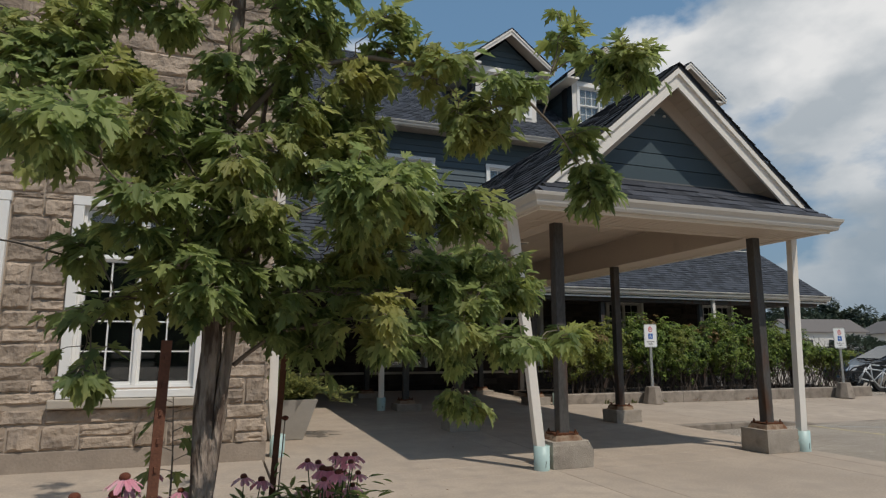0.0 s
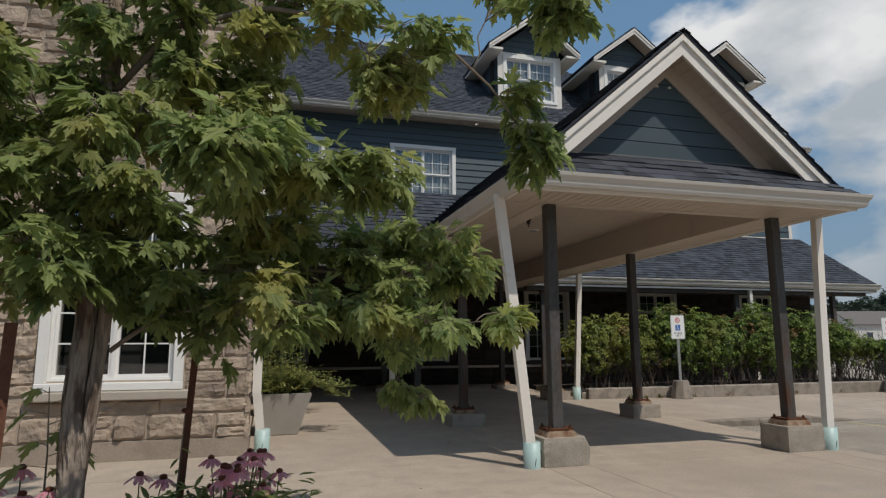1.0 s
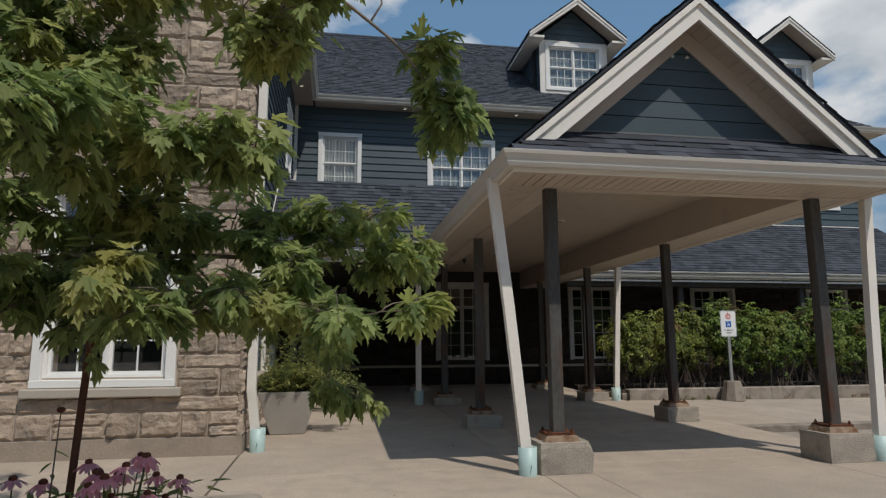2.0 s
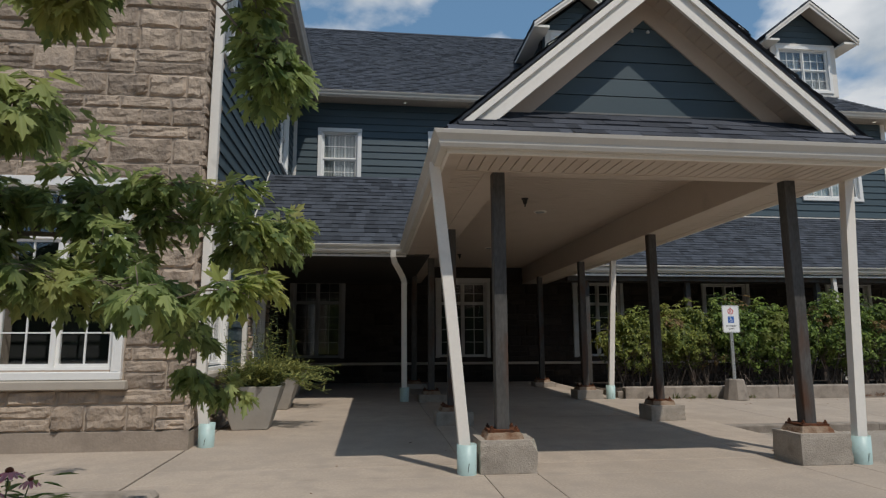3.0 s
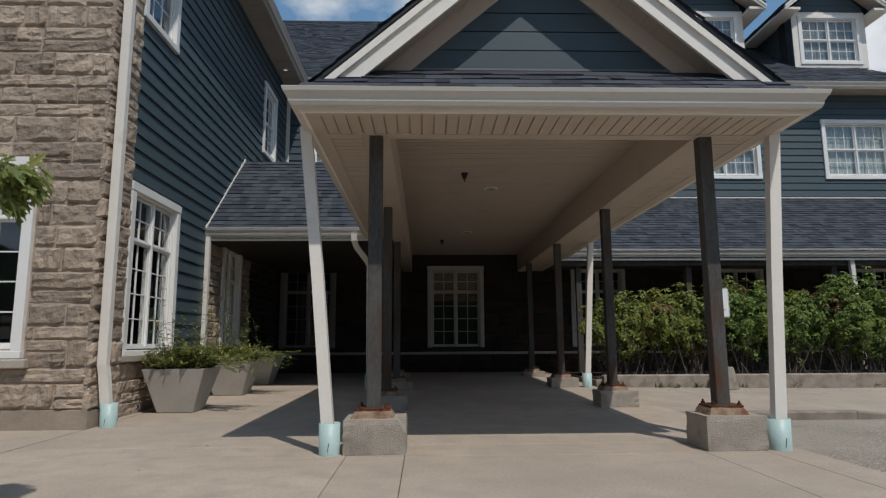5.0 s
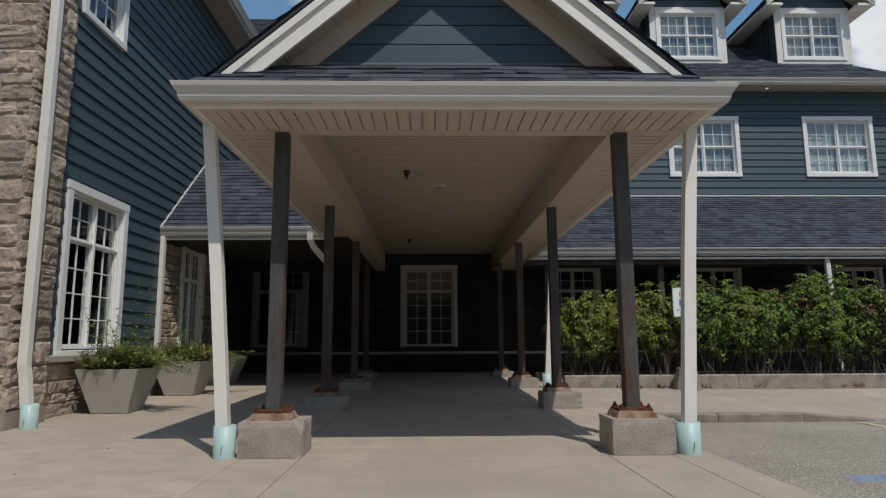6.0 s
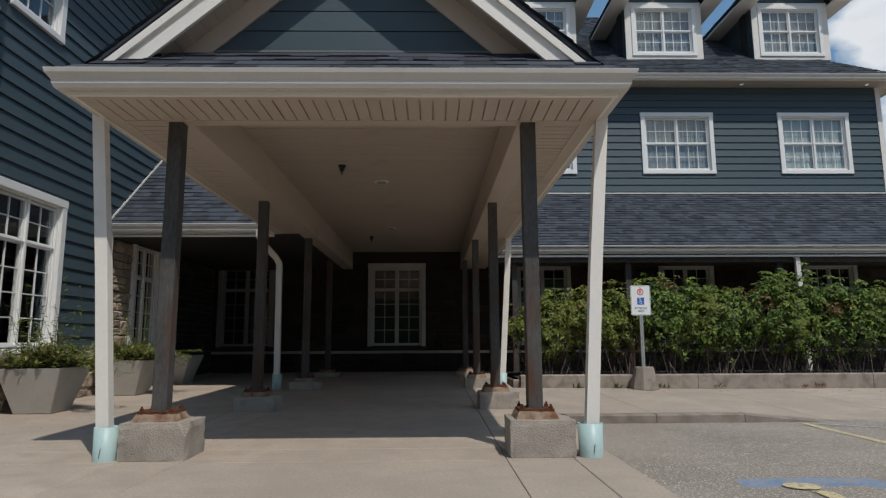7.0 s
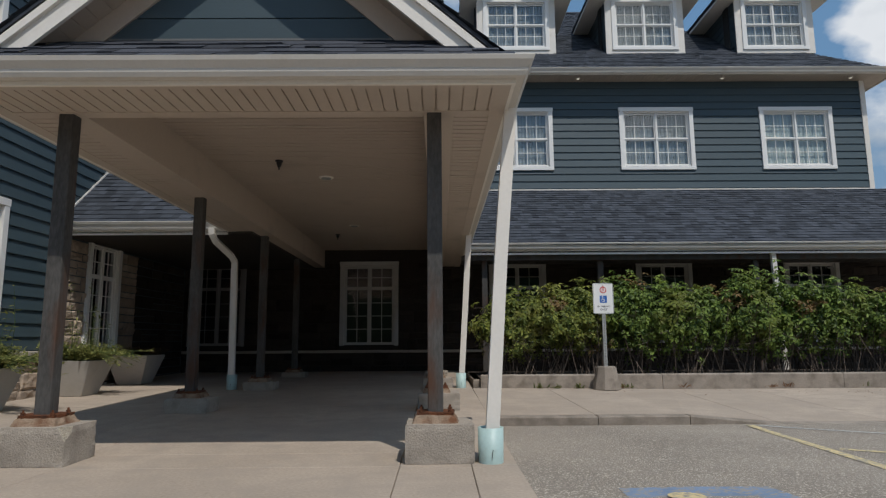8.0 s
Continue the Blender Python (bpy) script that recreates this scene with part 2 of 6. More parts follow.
LEAF_P = leaf_material("maple_leaf_single", (0.15, 0.21, 0.075), (0.45, 0.49, 0.15), 0.58, True, olive=(0.52, 0.46, 0.12))
HEDGE = leaf_material("hedge_leaf", (0.028, 0.06, 0.015), (0.26, 0.355, 0.07), 0.42, olive=(0.24, 0.24, 0.05), patch=1.6)
HEDGE_Y = leaf_material("hedge_leaf_yellow", (0.055, 0.09, 0.02), (0.34, 0.37, 0.08), 0.42, olive=(0.3, 0.26, 0.06), patch=1.6)
HEDGE_STEM = material("hedge_stem", (0.11, 0.082, 0.062), 0.9, spread=0.25, scale=10, fine=50)
GROUT = material("stained_grout", (0.3, 0.22, 0.155), 0.95, spread=0.3, scale=14, fine=90, bump=0.6, dist=0.008, tint=(0.16, 0.075, 0.04), tint_at=(0.45, 0.7), tint_scale=9, spec=0.2)
HEDGE_RED = leaf_material("hedge_leaf_bronze", (0.14, 0.1, 0.035), (0.32, 0.2, 0.08), 0.4)
GLASS = glass_material("window_glass")
ROOM_SHADE = material("room_shade_colour", (0.03, 0.029, 0.028), 0.95, spread=0.2, scale=2, fine=10, bump=0)
CURTAIN = material("curtain", (0.31, 0.335, 0.325), 0.9, spread=0.12, scale=3, fine=14, bump=0.2, dist=0.01, stretch=(6, 6, 0.2))
PALE_CURTAIN = material("pale_curtain", (0.52, 0.57, 0.53), 0.9, spread=0.1, scale=3, fine=14, bump=0.2, dist=0.01, stretch=(6, 6, 0.2))
CHALK = material("broken_concrete", (0.45, 0.395, 0.31), 0.95, spread=0.35, scale=30, fine=120, bump=1.0, dist=0.02)
YELLOW = material("yellow_road_paint", (0.6, 0.48, 0.25), 0.85, spread=0.25, scale=6, fine=120, tint=(0.27, 0.25, 0.22), tint_at=(0.46, 0.64), tint_scale=30)
WHITE_P = material("white_road_paint", (0.5, 0.48, 0.44), 0.8, spread=0.25, scale=6, fine=120, tint=(0.2, 0.18, 0.16), tint_at=(0.45, 0.65), tint_scale=30)
BLUE_P = material("blue_road_paint", (0.17, 0.235, 0.34), 0.85, spread=0.3, scale=6, fine=120, tint=(0.29, 0.27, 0.24), tint_at=(0.46, 0.6), tint_scale=30)
GALV = material("galvanised_steel", (0.5, 0.5, 0.48), 0.4, 0.7, spread=0.15, scale=12, fine=60)
SIGN_W = material("sign_white", (0.8, 0.8, 0.78), 0.4, spread=0.03)
BLACK = material("black_metal", (0.015, 0.014, 0.013), 0.5, 0.3)


# ---- building helpers ----
def world_of(ob):
    m = ob.matrix_basis
    return world_of(ob.parent) @ ob.matrix_parent_inverse @ m if ob.parent else m.copy()


def adopt(ob, parent):
    if parent is not None:
        ob.parent = parent
        ob.matrix_parent_inverse = world_of(parent).inverted()
    return ob


def thing(name, x, y, z, label="", category="", group="", kind=""):
    ob = new(name)
    ob.empty_display_size = 0.2
    ob.matrix_basis = Matrix.Translation((x, y, z))
    return tagged(ob, label, category, group, kind)


def part(name, bm, mat, parent=None, label="", m=None, smooth=False):
    """Links a bmesh, in the world's coordinates (or those of m), as one mesh object under parent."""
    me = bpy.data.meshes.new(name)
    if smooth:
        for f in bm.faces:
            f.smooth = True
    bm.to_mesh(me)
    bm.free()
    return linked(name, me, mat, parent, label, m)


def linked(name, me, mat, parent=None, label="", m=None):
    if mat is not None and not me.materials:
        me.materials.append(mat)
    ob = new(name, me)
    if m is not None:
        ob.matrix_basis = m
    adopt(ob, parent)
    return tagged(ob, label)


def pydata(name, verts, faces, mat, parent=None, label="", m=None):
    me = bpy.data.meshes.new(name)
    me.from_pydata(verts, [], faces)
    return linked(name, me, mat, parent, label, m)


def add_box(bm, x0, x1, y0, y1, z0, z1, bevel=0.0, m=None):
    vs = [bm.verts.new((x, y, z)) for x in (x0, x1) for y in (y0, y1) for z in (z0, z1)]
    fs = [bm.faces.new([vs[i] for i in f]) for f in ((0, 1, 3, 2), (4, 6, 7, 5), (0, 4, 5, 1), (2, 3, 7, 6), (0, 2, 6, 4), (1, 5, 7, 3))]
    if bevel:
        es = list({e for f in fs for e in f.edges})
        r = bmesh.ops.bevel(bm, geom=es, offset=bevel, segments=1, affect="EDGES")
        vs = list({v for v in vs if v.is_valid} | set(r["verts"]))
    if m is not None:
        bmesh.ops.transform(bm, matrix=m, verts=vs)
    return vs


def box(x0, x1, y0, y1, z0, z1, bevel=0.0, m=None):
    bm = bmesh.new()
    add_box(bm, x0, x1, y0, y1, z0, z1, bevel, m)
    return bm


def add_prism(bm, poly, axis, a, b):
    """Extrudes a polygon (pairs in the other two axes, in order) along axis from a to b."""
    def at(p, q):
        c = list(p)
        c.insert(axis, q)
        return bm.verts.new(c)
    lo, hi = [at(p, a) for p in poly], [at(p, b) for p in poly]
    n = len(poly)
    fs = [bm.faces.new(lo[::-1]), bm.faces.new(hi)] + [bm.faces.new((lo[i], lo[(i + 1) % n], hi[(i + 1) % n], hi[i])) for i in range(n)]
    bmesh.ops.recalc_face_normals(bm, faces=fs)


def prism(poly, axis, a, b):
    bm = bmesh.new()
    add_prism(bm, poly, axis, a, b)
    return bm


def add_tube(bm, pts, radii, sides=8):
    """A tube through points with a radius at each."""
    rings = []
    for i, p in enumerate(pts):
        d = (Vector(pts[min(i + 1, len(pts) - 1)]) - Vector(pts[max(i - 1, 0)])).normalized()
        u = d.orthogonal().normalized() if not rings else (last_u - d * last_u.dot(d)).normalized()
        last_u = u
        v = d.cross(u)
        rings.append([bm.verts.new(Vector(p) + radii[i] * (math.cos(a) * u + math.sin(a) * v)) for a in (2 * math.pi * k / sides for k in range(sides))])
    for a, b in zip(rings, rings[1:]):
        for k in range(sides):
            bm.faces.new((a[k], a[(k + 1) % sides], b[(k + 1) % sides], b[k]))
    bm.faces.new(rings[0][::-1])
    bm.faces.new(rings[-1])


def tube(pts, radii, sides=8):
    bm = bmesh.new()
    add_tube(bm, pts, radii, sides)
    return bm


def sweep_box(pts, w, d):
    """A square pipe through points that lie in planes of constant depth."""
    bm = bmesh.new()
    rings = []
    for i, p in enumerate(pts):
        t = (Vector(pts[min(i + 1, len(pts) - 1)]) - Vector(pts[max(i - 1, 0)])).normalized()
        side = Vector((0, 1, 0)).cross(t)
        side = side.normalized() if side.length > 1e-3 else Vector((1, 0, 0))
        deep = t.cross(side).normalized()
        rings.append([bm.verts.new(Vector(p) + sx * w / 2 * side + sd * d / 2 * deep) for sx, sd in ((-1, -1), (1, -1), (1, 1), (-1, 1))])
    for a, b in zip(rings, rings[1:]):
        for k in range(4):
            bm.faces.new((a[k], a[(k + 1) % 4], b[(k + 1) % 4], b[k]))
    bm.faces.new(rings[0][::-1])
    bm.faces.new(rings[-1])
    bmesh.ops.recalc_face_normals(bm, faces=bm.faces)
    return bm


def cells(a0, a1, b0, b1, holes):
    """Cuts a rectangle round rectangular holes (a0, a1, b0, b1) into strips."""
    bs = sorted({b0, b1, *(h for o in holes for h in o[2:] if b0 < h < b1)})
    for lo, hi in zip(bs, bs[1:]):
        mid, a = (lo + hi) / 2, a0
        for o in sorted(o for o in holes if o[2] < mid < o[3]):
            if o[0] > a:
                yield a, min(o[0], a1), lo, hi
            a = max(a, o[1])
        if a < a1:
            yield a, a1, lo, hi


def wall(name, a0, a1, z0, z1, thick, holes, mat, m, label):
    """A wall in the plane y = 0 of m, its face to -y, with openings right through it."""
    bm = bmesh.new()
    for c in cells(a0, a1, z0, z1, holes):
        add_box(bm, c[0], c[1], 0, thick, c[2], c[3])
    return tagged(part(name, bm, mat, m=m), label, "wall", kind="structure")


BOARD = bpy.data.meshes.new("siding_board")
BOARD.from_pydata([(0, -0.027, 0), (1, -0.027, 0), (1, -0.006, 1), (0, -0.006, 1), (0, 0, 0), (1, 0, 0), (1, 0, 1), (0, 0, 1)], [],
                  [(0, 1, 2, 3), (5, 4, 7, 6), (0, 4, 5, 1), (3, 2, 6, 7), (0, 3, 7, 4), (1, 5, 6, 2)])
BOARD.materials.append(SIDING)


def siding(parent, a0, a1, z0, z1, step, holes, m):
    """Lapped boards, each with a shadow line under its lower edge."""
    z = z0
    while z < z1 - 0.02:
        top = min(z + step, z1)
        near = sorted(h for h in holes if h[2] < top and h[3] > z)
        rows = list(cells(a0, a1, z + 0.016, top, [(h[0], h[1], z - 1, top + 1) for h in near]))
        for h in near:
            if h[2] > z + 0.05:
                rows.append((h[0], h[1], z + 0.014, h[2]))
            if h[3] < top - 0.04:
                rows.append((h[0], h[1], h[3], top))
        for c in rows:
            if c[1] - c[0] > 0.02 and c[3] - c[2] > 0.02:
                linked("siding_board", BOARD, None, parent, m=m @ Matrix.Translation((c[0], 0, c[2])) @ Matrix.Diagonal((c[1] - c[0], 1, c[3] - c[2], 1)))
        z = top


def add_shingle(verts, faces, o, u, v, n, a0, a1, b0, b1, lift):
    k = len(verts)
    for a, b, h in ((a0, b0, lift), (a1, b0, lift), (a1, b1, 0.002), (a0, b1, 0.002), (a0, b0, 0.0), (a1, b0, 0.0)):
        verts.append(tuple(o + u * a + v * b + n * h))
    faces += [(k, k + 1, k + 2, k + 3), (k + 4, k + 5, k + 1, k)]


def shingles(name, o, u, v, span, parent, label, seed, course=0.145, mat=None):
    """Courses of laminated shingles on the plane o + a u + b v. span(b) gives the slope's left and right end at height b."""
    rng = random.Random(seed)
    o, u, v = Vector(o), Vector(u).normalized(), Vector(v)
    length = v.length
    v = v.normalized()
    n = u.cross(v)
    verts, faces = [], []
    b = 0.0
    while b < length:
        b1 = min(b + course * 1.06, length)
        a_lo, a_hi = span(b + 0.02)
        a = a_lo - rng.random() * 0.05
        while a < a_hi:
            w = rng.uniform(0.08, 0.26)
            add_shingle(verts, faces, o, u, v, n, max(a, a_lo), min(a + w, a_hi), b, b1, rng.choice((0.011, 0.014, 0.02)))
            a += w
        b += course
    return tagged(pydata(name, verts, faces, mat or SHINGLE, parent, label), kind="stuff")


def slab(name, pts, thick, mat, parent, label=""):
    """A flat slab under a polygon of points."""
    bm = bmesh.new()
    ps = [Vector(p) for p in pts]
    n = (ps[1] - ps[0]).cross(ps[2] - ps[1]).normalized()
    top, low = [bm.verts.new(p) for p in ps], [bm.verts.new(p - n * thick) for p in ps]
    bm.faces.new(top)
    bm.faces.new(low[::-1])
    for i in range(len(ps)):
        j = (i + 1) % len(ps)
        bm.faces.new((top[i], low[i], low[j], top[j]))
    return part(name, bm, mat, parent, label)


def window(name, w, h, m, label, units=2, rows=((0.5, 3, 2), (0.5, 3, 2)), casing=0.11, sill=True, curtain=0.0, deep=0.8, paint=None, cloth=None):
    """A window in an opening (0..w, 0..h) of a wall whose face is y = 0 of m, facing -y. rows: height share, panes across, panes up, from below."""
    root = new(name)
    root.matrix_basis = m
    tagged(root, label, "window", kind="structure")

    def add(n, bm, mat, parent=root, lab=""):
        me = bpy.data.meshes.new(n)
        bm.to_mesh(me)
        bm.free()
        me.materials.append(mat)
        ob = new(n, me)
        ob.parent = parent
        return tagged(ob, lab)
    c = casing
    add("casing", box(-c, 0, -0.055, 0.03, -0.02, h, 0.004), paint or WINDOW_W)
    add("casing", box(w, w + c, -0.055, 0.03, -0.02, h, 0.004), paint or WINDOW_W)
    add("casing", box(-c - 0.01, w + c + 0.01, -0.06, 0.03, h, h + c, 0.004), paint or WINDOW_W)
    if sill:
        add("window_sill", box(-c - 0.003, w + c + 0.003, -0.062, 0.03, -c, -0.02, 0.006), paint or WINDOW_W)
    bm = bmesh.new()
    for x0, x1, z0, z1 in ((0, 0.03, 0, h), (w - 0.03, w, 0, h), (0.03, w - 0.03, 0, 0.03), (0.03, w - 0.03, h - 0.03, h)):
        add_box(bm, x0, x1, 0.0, 0.11, z0, z1)
    uw = (w - 0.06) / units
    for k in range(1, units):
        add_box(bm, 0.03 + k * uw - 0.018, 0.03 + k * uw + 0.018, 0.0, 0.11, 0.03, h - 0.03)
    zz = 0.03
    for share, nx, nz in rows[:-1]:
        zz += share * (h - 0.06)
        add_box(bm, 0.03, w - 0.03, 0.008, 0.1, zz - 0.009, zz + 0.009)
    add("window_frame", bm, paint or WINDOW_W)
    for k in range(units):
        zz = 0.03
        for share, nx, nz in rows:
            x0, x1 = 0.03 + k * uw + (0.018 if k else 0), 0.03 + (k + 1) * uw - (0.018 if k < units - 1 else 0)
            z0, z1 = zz + (0.009 if zz > 0.04 else 0), zz + share * (h - 0.06) - 0.009
            zz += share * (h - 0.06)
            s = 0.03
            bm = bmesh.new()
            for q in ((x0, x0 + s, z0, z1), (x1 - s, x1, z0, z1), (x0 + s, x1 - s, z0, z0 + s), (x0 + s, x1 - s, z1 - s, z1)):
                add_box(bm, q[0], q[1], 0.03, 0.075, q[2], q[3])
            sash = add("sash", bm, paint or WINDOW_W)
            bm = bmesh.new()
            gx0, gx1, gz0, gz1 = x0 + s, x1 - s, z0 + s, z1 - s
            for i in range(1, nx):
                x = gx0 + (gx1 - gx0) * i / nx
                add_box(bm, x - 0.0075, x + 0.0075, 0.04, 0.062, gz0, gz1)
            for i in range(1, nz):
                z = gz0 + (gz1 - gz0) * i / nz
                add_box(bm, gx0, gx1, 0.042, 0.06, z - 0.0075, z + 0.0075)
            add("glazing_bars", bm, paint or WINDOW_W, sash)
            add("pane", box(gx0, gx1, 0.049, 0.053, gz0, gz1), GLASS, sash).visible_shadow = False
    if curtain:
        bm = bmesh.new()
        n = 40
        for x0, x1 in ((0.04, 0.04 + curtain * w), (w - 0.04 - curtain * w, w - 0.04)):
            lo, hi = [], []
            for i in range(n + 1):
                x = x0 + (x1 - x0) * i / n
                y = 0.12 + 0.008 * math.sin(x * 70)
                lo.append(bm.verts.new((x, y, 0.03)))
                hi.append(bm.verts.new((x, y, h - 0.04)))
            for i in range(n):
                bm.faces.new((lo[i], lo[i + 1], hi[i + 1], hi[i]))
        add("curtain", bm, cloth or CURTAIN)
    # shallow box, coloured near black in place of the shade of a room
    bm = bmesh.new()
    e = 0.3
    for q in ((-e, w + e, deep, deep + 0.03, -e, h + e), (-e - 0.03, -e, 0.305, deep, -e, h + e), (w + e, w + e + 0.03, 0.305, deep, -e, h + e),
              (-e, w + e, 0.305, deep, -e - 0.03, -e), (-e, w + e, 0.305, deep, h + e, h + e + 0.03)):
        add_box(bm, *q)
    add("room_shade_box", bm, ROOM_SHADE)
    return root


# ---- ground ----
def rise(y):
    return 0.0125 * max(0.0, y - 6.0)


def lot(y):
    return -0.012 - 0.088 * min(1.0, max(0.0, (y - 5.0) / 3.4))


def far_rise(y):
    """Lifts the land beyond the lot so the far houses fit the camera's view."""
    return 0.021 * min(210.0, max(0.0, y - 40.0))


def ground_sheet():
    """One sheet of asphalt and, past the lot, rough grass, out to the horizon."""
    xs = [-600, -60, -12, -3, 2, 5, 7.9, 7.94, 9, 10, 12, 16, 24, 45, 120, 700]
    ys = [-600, -60, -14, -4, 2, 4, 5, 5.85, 6.7, 7.55, 8.4, 9, 20, 40, 90, 250, 900]
    verts = [(x, y, lot(y) + far_rise(y) - (0.02 if x < 7.92 else 0)) for y in ys for x in xs]
    n = len(xs)
    faces = [(j * n + i, j * n + i + 1, (j + 1) * n + i + 1, (j + 1) * n + i) for j in range(len(ys) - 1) for i in range(n - 1)]
    return tagged(pydata("ground", verts, faces, ASPHALT), "worn grey asphalt car park with pale aggregate", "ground", kind="structure")


ground_sheet()


def paving():
    base = pydata("pavement", [(-14, -9, -0.02), (7.95, -9, -0.02), (7.95, 8.84, -0.02), (-14, 8.84, -0.02), (7.95, 16.9, 0.07), (-14, 16.9, 0.07),
                               (7.95, 12.3, 0.02), (10.4, 8.84, -0.02), (10.4, 12.3, 0.02), (11.4, 8.84, -0.11), (11.4, 12.3, -0.06), (40, 8.84, -0.11), (40, 12.3, -0.06)],
                  [(0, 1, 2, 3), (3, 2, 6, 4, 5), (2, 7, 8, 6), (7, 9, 10, 8), (9, 11, 12, 10)], JOINT)
    tagged(base, "beige broom-finished concrete paving with tooled joints", "pavement", kind="structure")
    return base


PAVEMENT = paving()

# ---- main house ----
Y2, YG, XW = 17.3, 16.75, 1.2           # upper wall, ground floor wall, wing's side wall
FRONT2, FRONTG = pose(0, Y2, 0), pose(0, YG, 0)
SIDE = pose(XW, 0, 0, 0, 0, 90)         # local x runs along +y, faces +x
EAVE_Z = 7.66
CASE = 0.11
upper = [(4.97, 6.7), (8.6, 10.32), (12.3, 14.04), (16.02, 17.74)]
holes2 = [(1.97, 2.92, 5.33, 6.81)] + [(a, b, 5.33, 6.81) for a, b in upper]
wall_u = wall("wall_upper", XW, 18.75, 2.9, EAVE_Z, 0.3, holes2, SIDING, FRONT2, "dark slate-blue lapped siding wall of upper storey")
grown = [(a - CASE, b + CASE, c - CASE, d + CASE) for a, b, c, d in holes2]
siding(wall_u, XW + 0.1, 18.66, 4.72, EAVE_Z, 0.195, grown, FRONT2)
window("window_1", 0.95, 1.48, FRONT2 @ pose(1.97, 0, 5.33), "white single hung window with gathered pale curtains", units=1, curtain=0.47)
for k, (a, b) in enumerate(upper):
    window(f"window_{k + 2}", b - a, 1.48, FRONT2 @ pose(a, 0, 5.33), "white paired double hung window with small panes", curtain=0.485 if k == 3 else 0.46, cloth=PALE_CURTAIN if k == 3 else None)
tagged(part("trim_corner", box(18.66, 18.79, Y2 - 0.035, Y2 + 0.2, 4.6, EAVE_Z), TRIM), "white corner board of upper storey", "trim", kind="structure")
tagged(part("trim_inner_corner", box(XW + 0.002, XW + 0.1, Y2 - 0.035, Y2, 4.4, EAVE_Z), TRIM), "white inner corner board", "trim", kind="structure")
tagged(part("trim_flashing", box(4.5, 18.66, Y2 - 0.03, Y2, 4.66, 4.715), TRIM), "pale metal flashing above porch roof", "trim", kind="structure")

ground_w = [(1.42, 2.6), (5.1, 6.32), (8.74, 9.94), (12.36, 13.54), (16.02, 17.18)]
holesg = [(a, b, 0.76, 2.68) for a, b in ground_w]
wall_g = wall("wall_ground", XW, 18.75, -0.1, 3.4, 0.3, holesg, PORCH_MORTAR_SHADED, FRONTG, "coursed stone wall behind porch, shade put into its colour")
for k, (a, b) in enumerate(ground_w):
    window(f"window_{k + 7}", b - a, 1.92, FRONTG @ pose(a, 0, 0.76), "paired casement window with transom lights, frame greyed in place of shade" if k == 0 else "white paired casement window with transom lights", rows=((0.72, 2, 4), (0.28, 2, 2)), casing=0.1, sill=False, deep=0.5, paint=FRAME_G_SHADED if k == 0 else FRAME_W_SHADED)
tagged(part("wall_end", box(18.45, 18.75, Y2, 29, -0.1, EAVE_Z), SIDING), "dark siding end wall", "wall", kind="structure")
tagged(part("wall_back", box(-9.5, 18.75, 29, 29.3, -0.1, EAVE_Z), SIDING), "dark siding back wall", "wall", kind="structure")

LAMP_ON = material("lit_lamp_lens", (0.8, 0.76, 0.68), 0.4, spread=0.02, bump=0)
LAMP_ON.node_tree.nodes["Principled BSDF"].inputs["Emission Color"].default_value = (1.0, 0.88, 0.7, 1)
LAMP_ON.node_tree.nodes["Principled BSDF"].inputs["Emission Strength"].default_value = 0.9
# ---- roofs ----
S = 0.8
main_roof = thing("main_roof", 10, 20, 7.7, "dark charcoal shingled hip roof of main house", "roof", kind="structure")
RUN = 6.5
slab("roof_deck", [(-2, 16.78, 7.72), (19.3, 16.78, 7.72), (19.3 - RUN, 16.78 + RUN, 7.72 + S * RUN), (-2, 16.78 + RUN, 7.72 + S * RUN)], 0.06, SHINGLE, main_roof)
slab("roof_deck", [(19.3, 16.78, 7.72), (19.3, 29.78, 7.72), (19.3 - RUN, 16.78 + RUN, 7.72 + S * RUN)], 0.06, SHINGLE, main_roof)
slab("roof_deck", [(19.3, 29.78, 7.72), (-2, 29.78, 7.72), (-2, 16.78 + RUN, 7.72 + S * RUN), (19.3 - RUN, 16.78 + RUN, 7.72 + S * RUN)], 0.06, SHINGLE, main_roof)
cosS = 1 / math.hypot(1, S)
shingles("shingles", (0, 16.74, 7.725), (1, 0, 0), (0, RUN, S * RUN), lambda b: (1.75 - b * cosS, 19.3 - b * cosS), main_roof, "laminated charcoal shingles", 1, course=0.15)
part("ridge_cap", prism([(16.62 + RUN, 7.66 + S * RUN), (16.78 + RUN, 7.79 + S * RUN), (16.94 + RUN, 7.66 + S * RUN)], 0, -2, 19.4 - RUN), SHINGLE, main_roof)


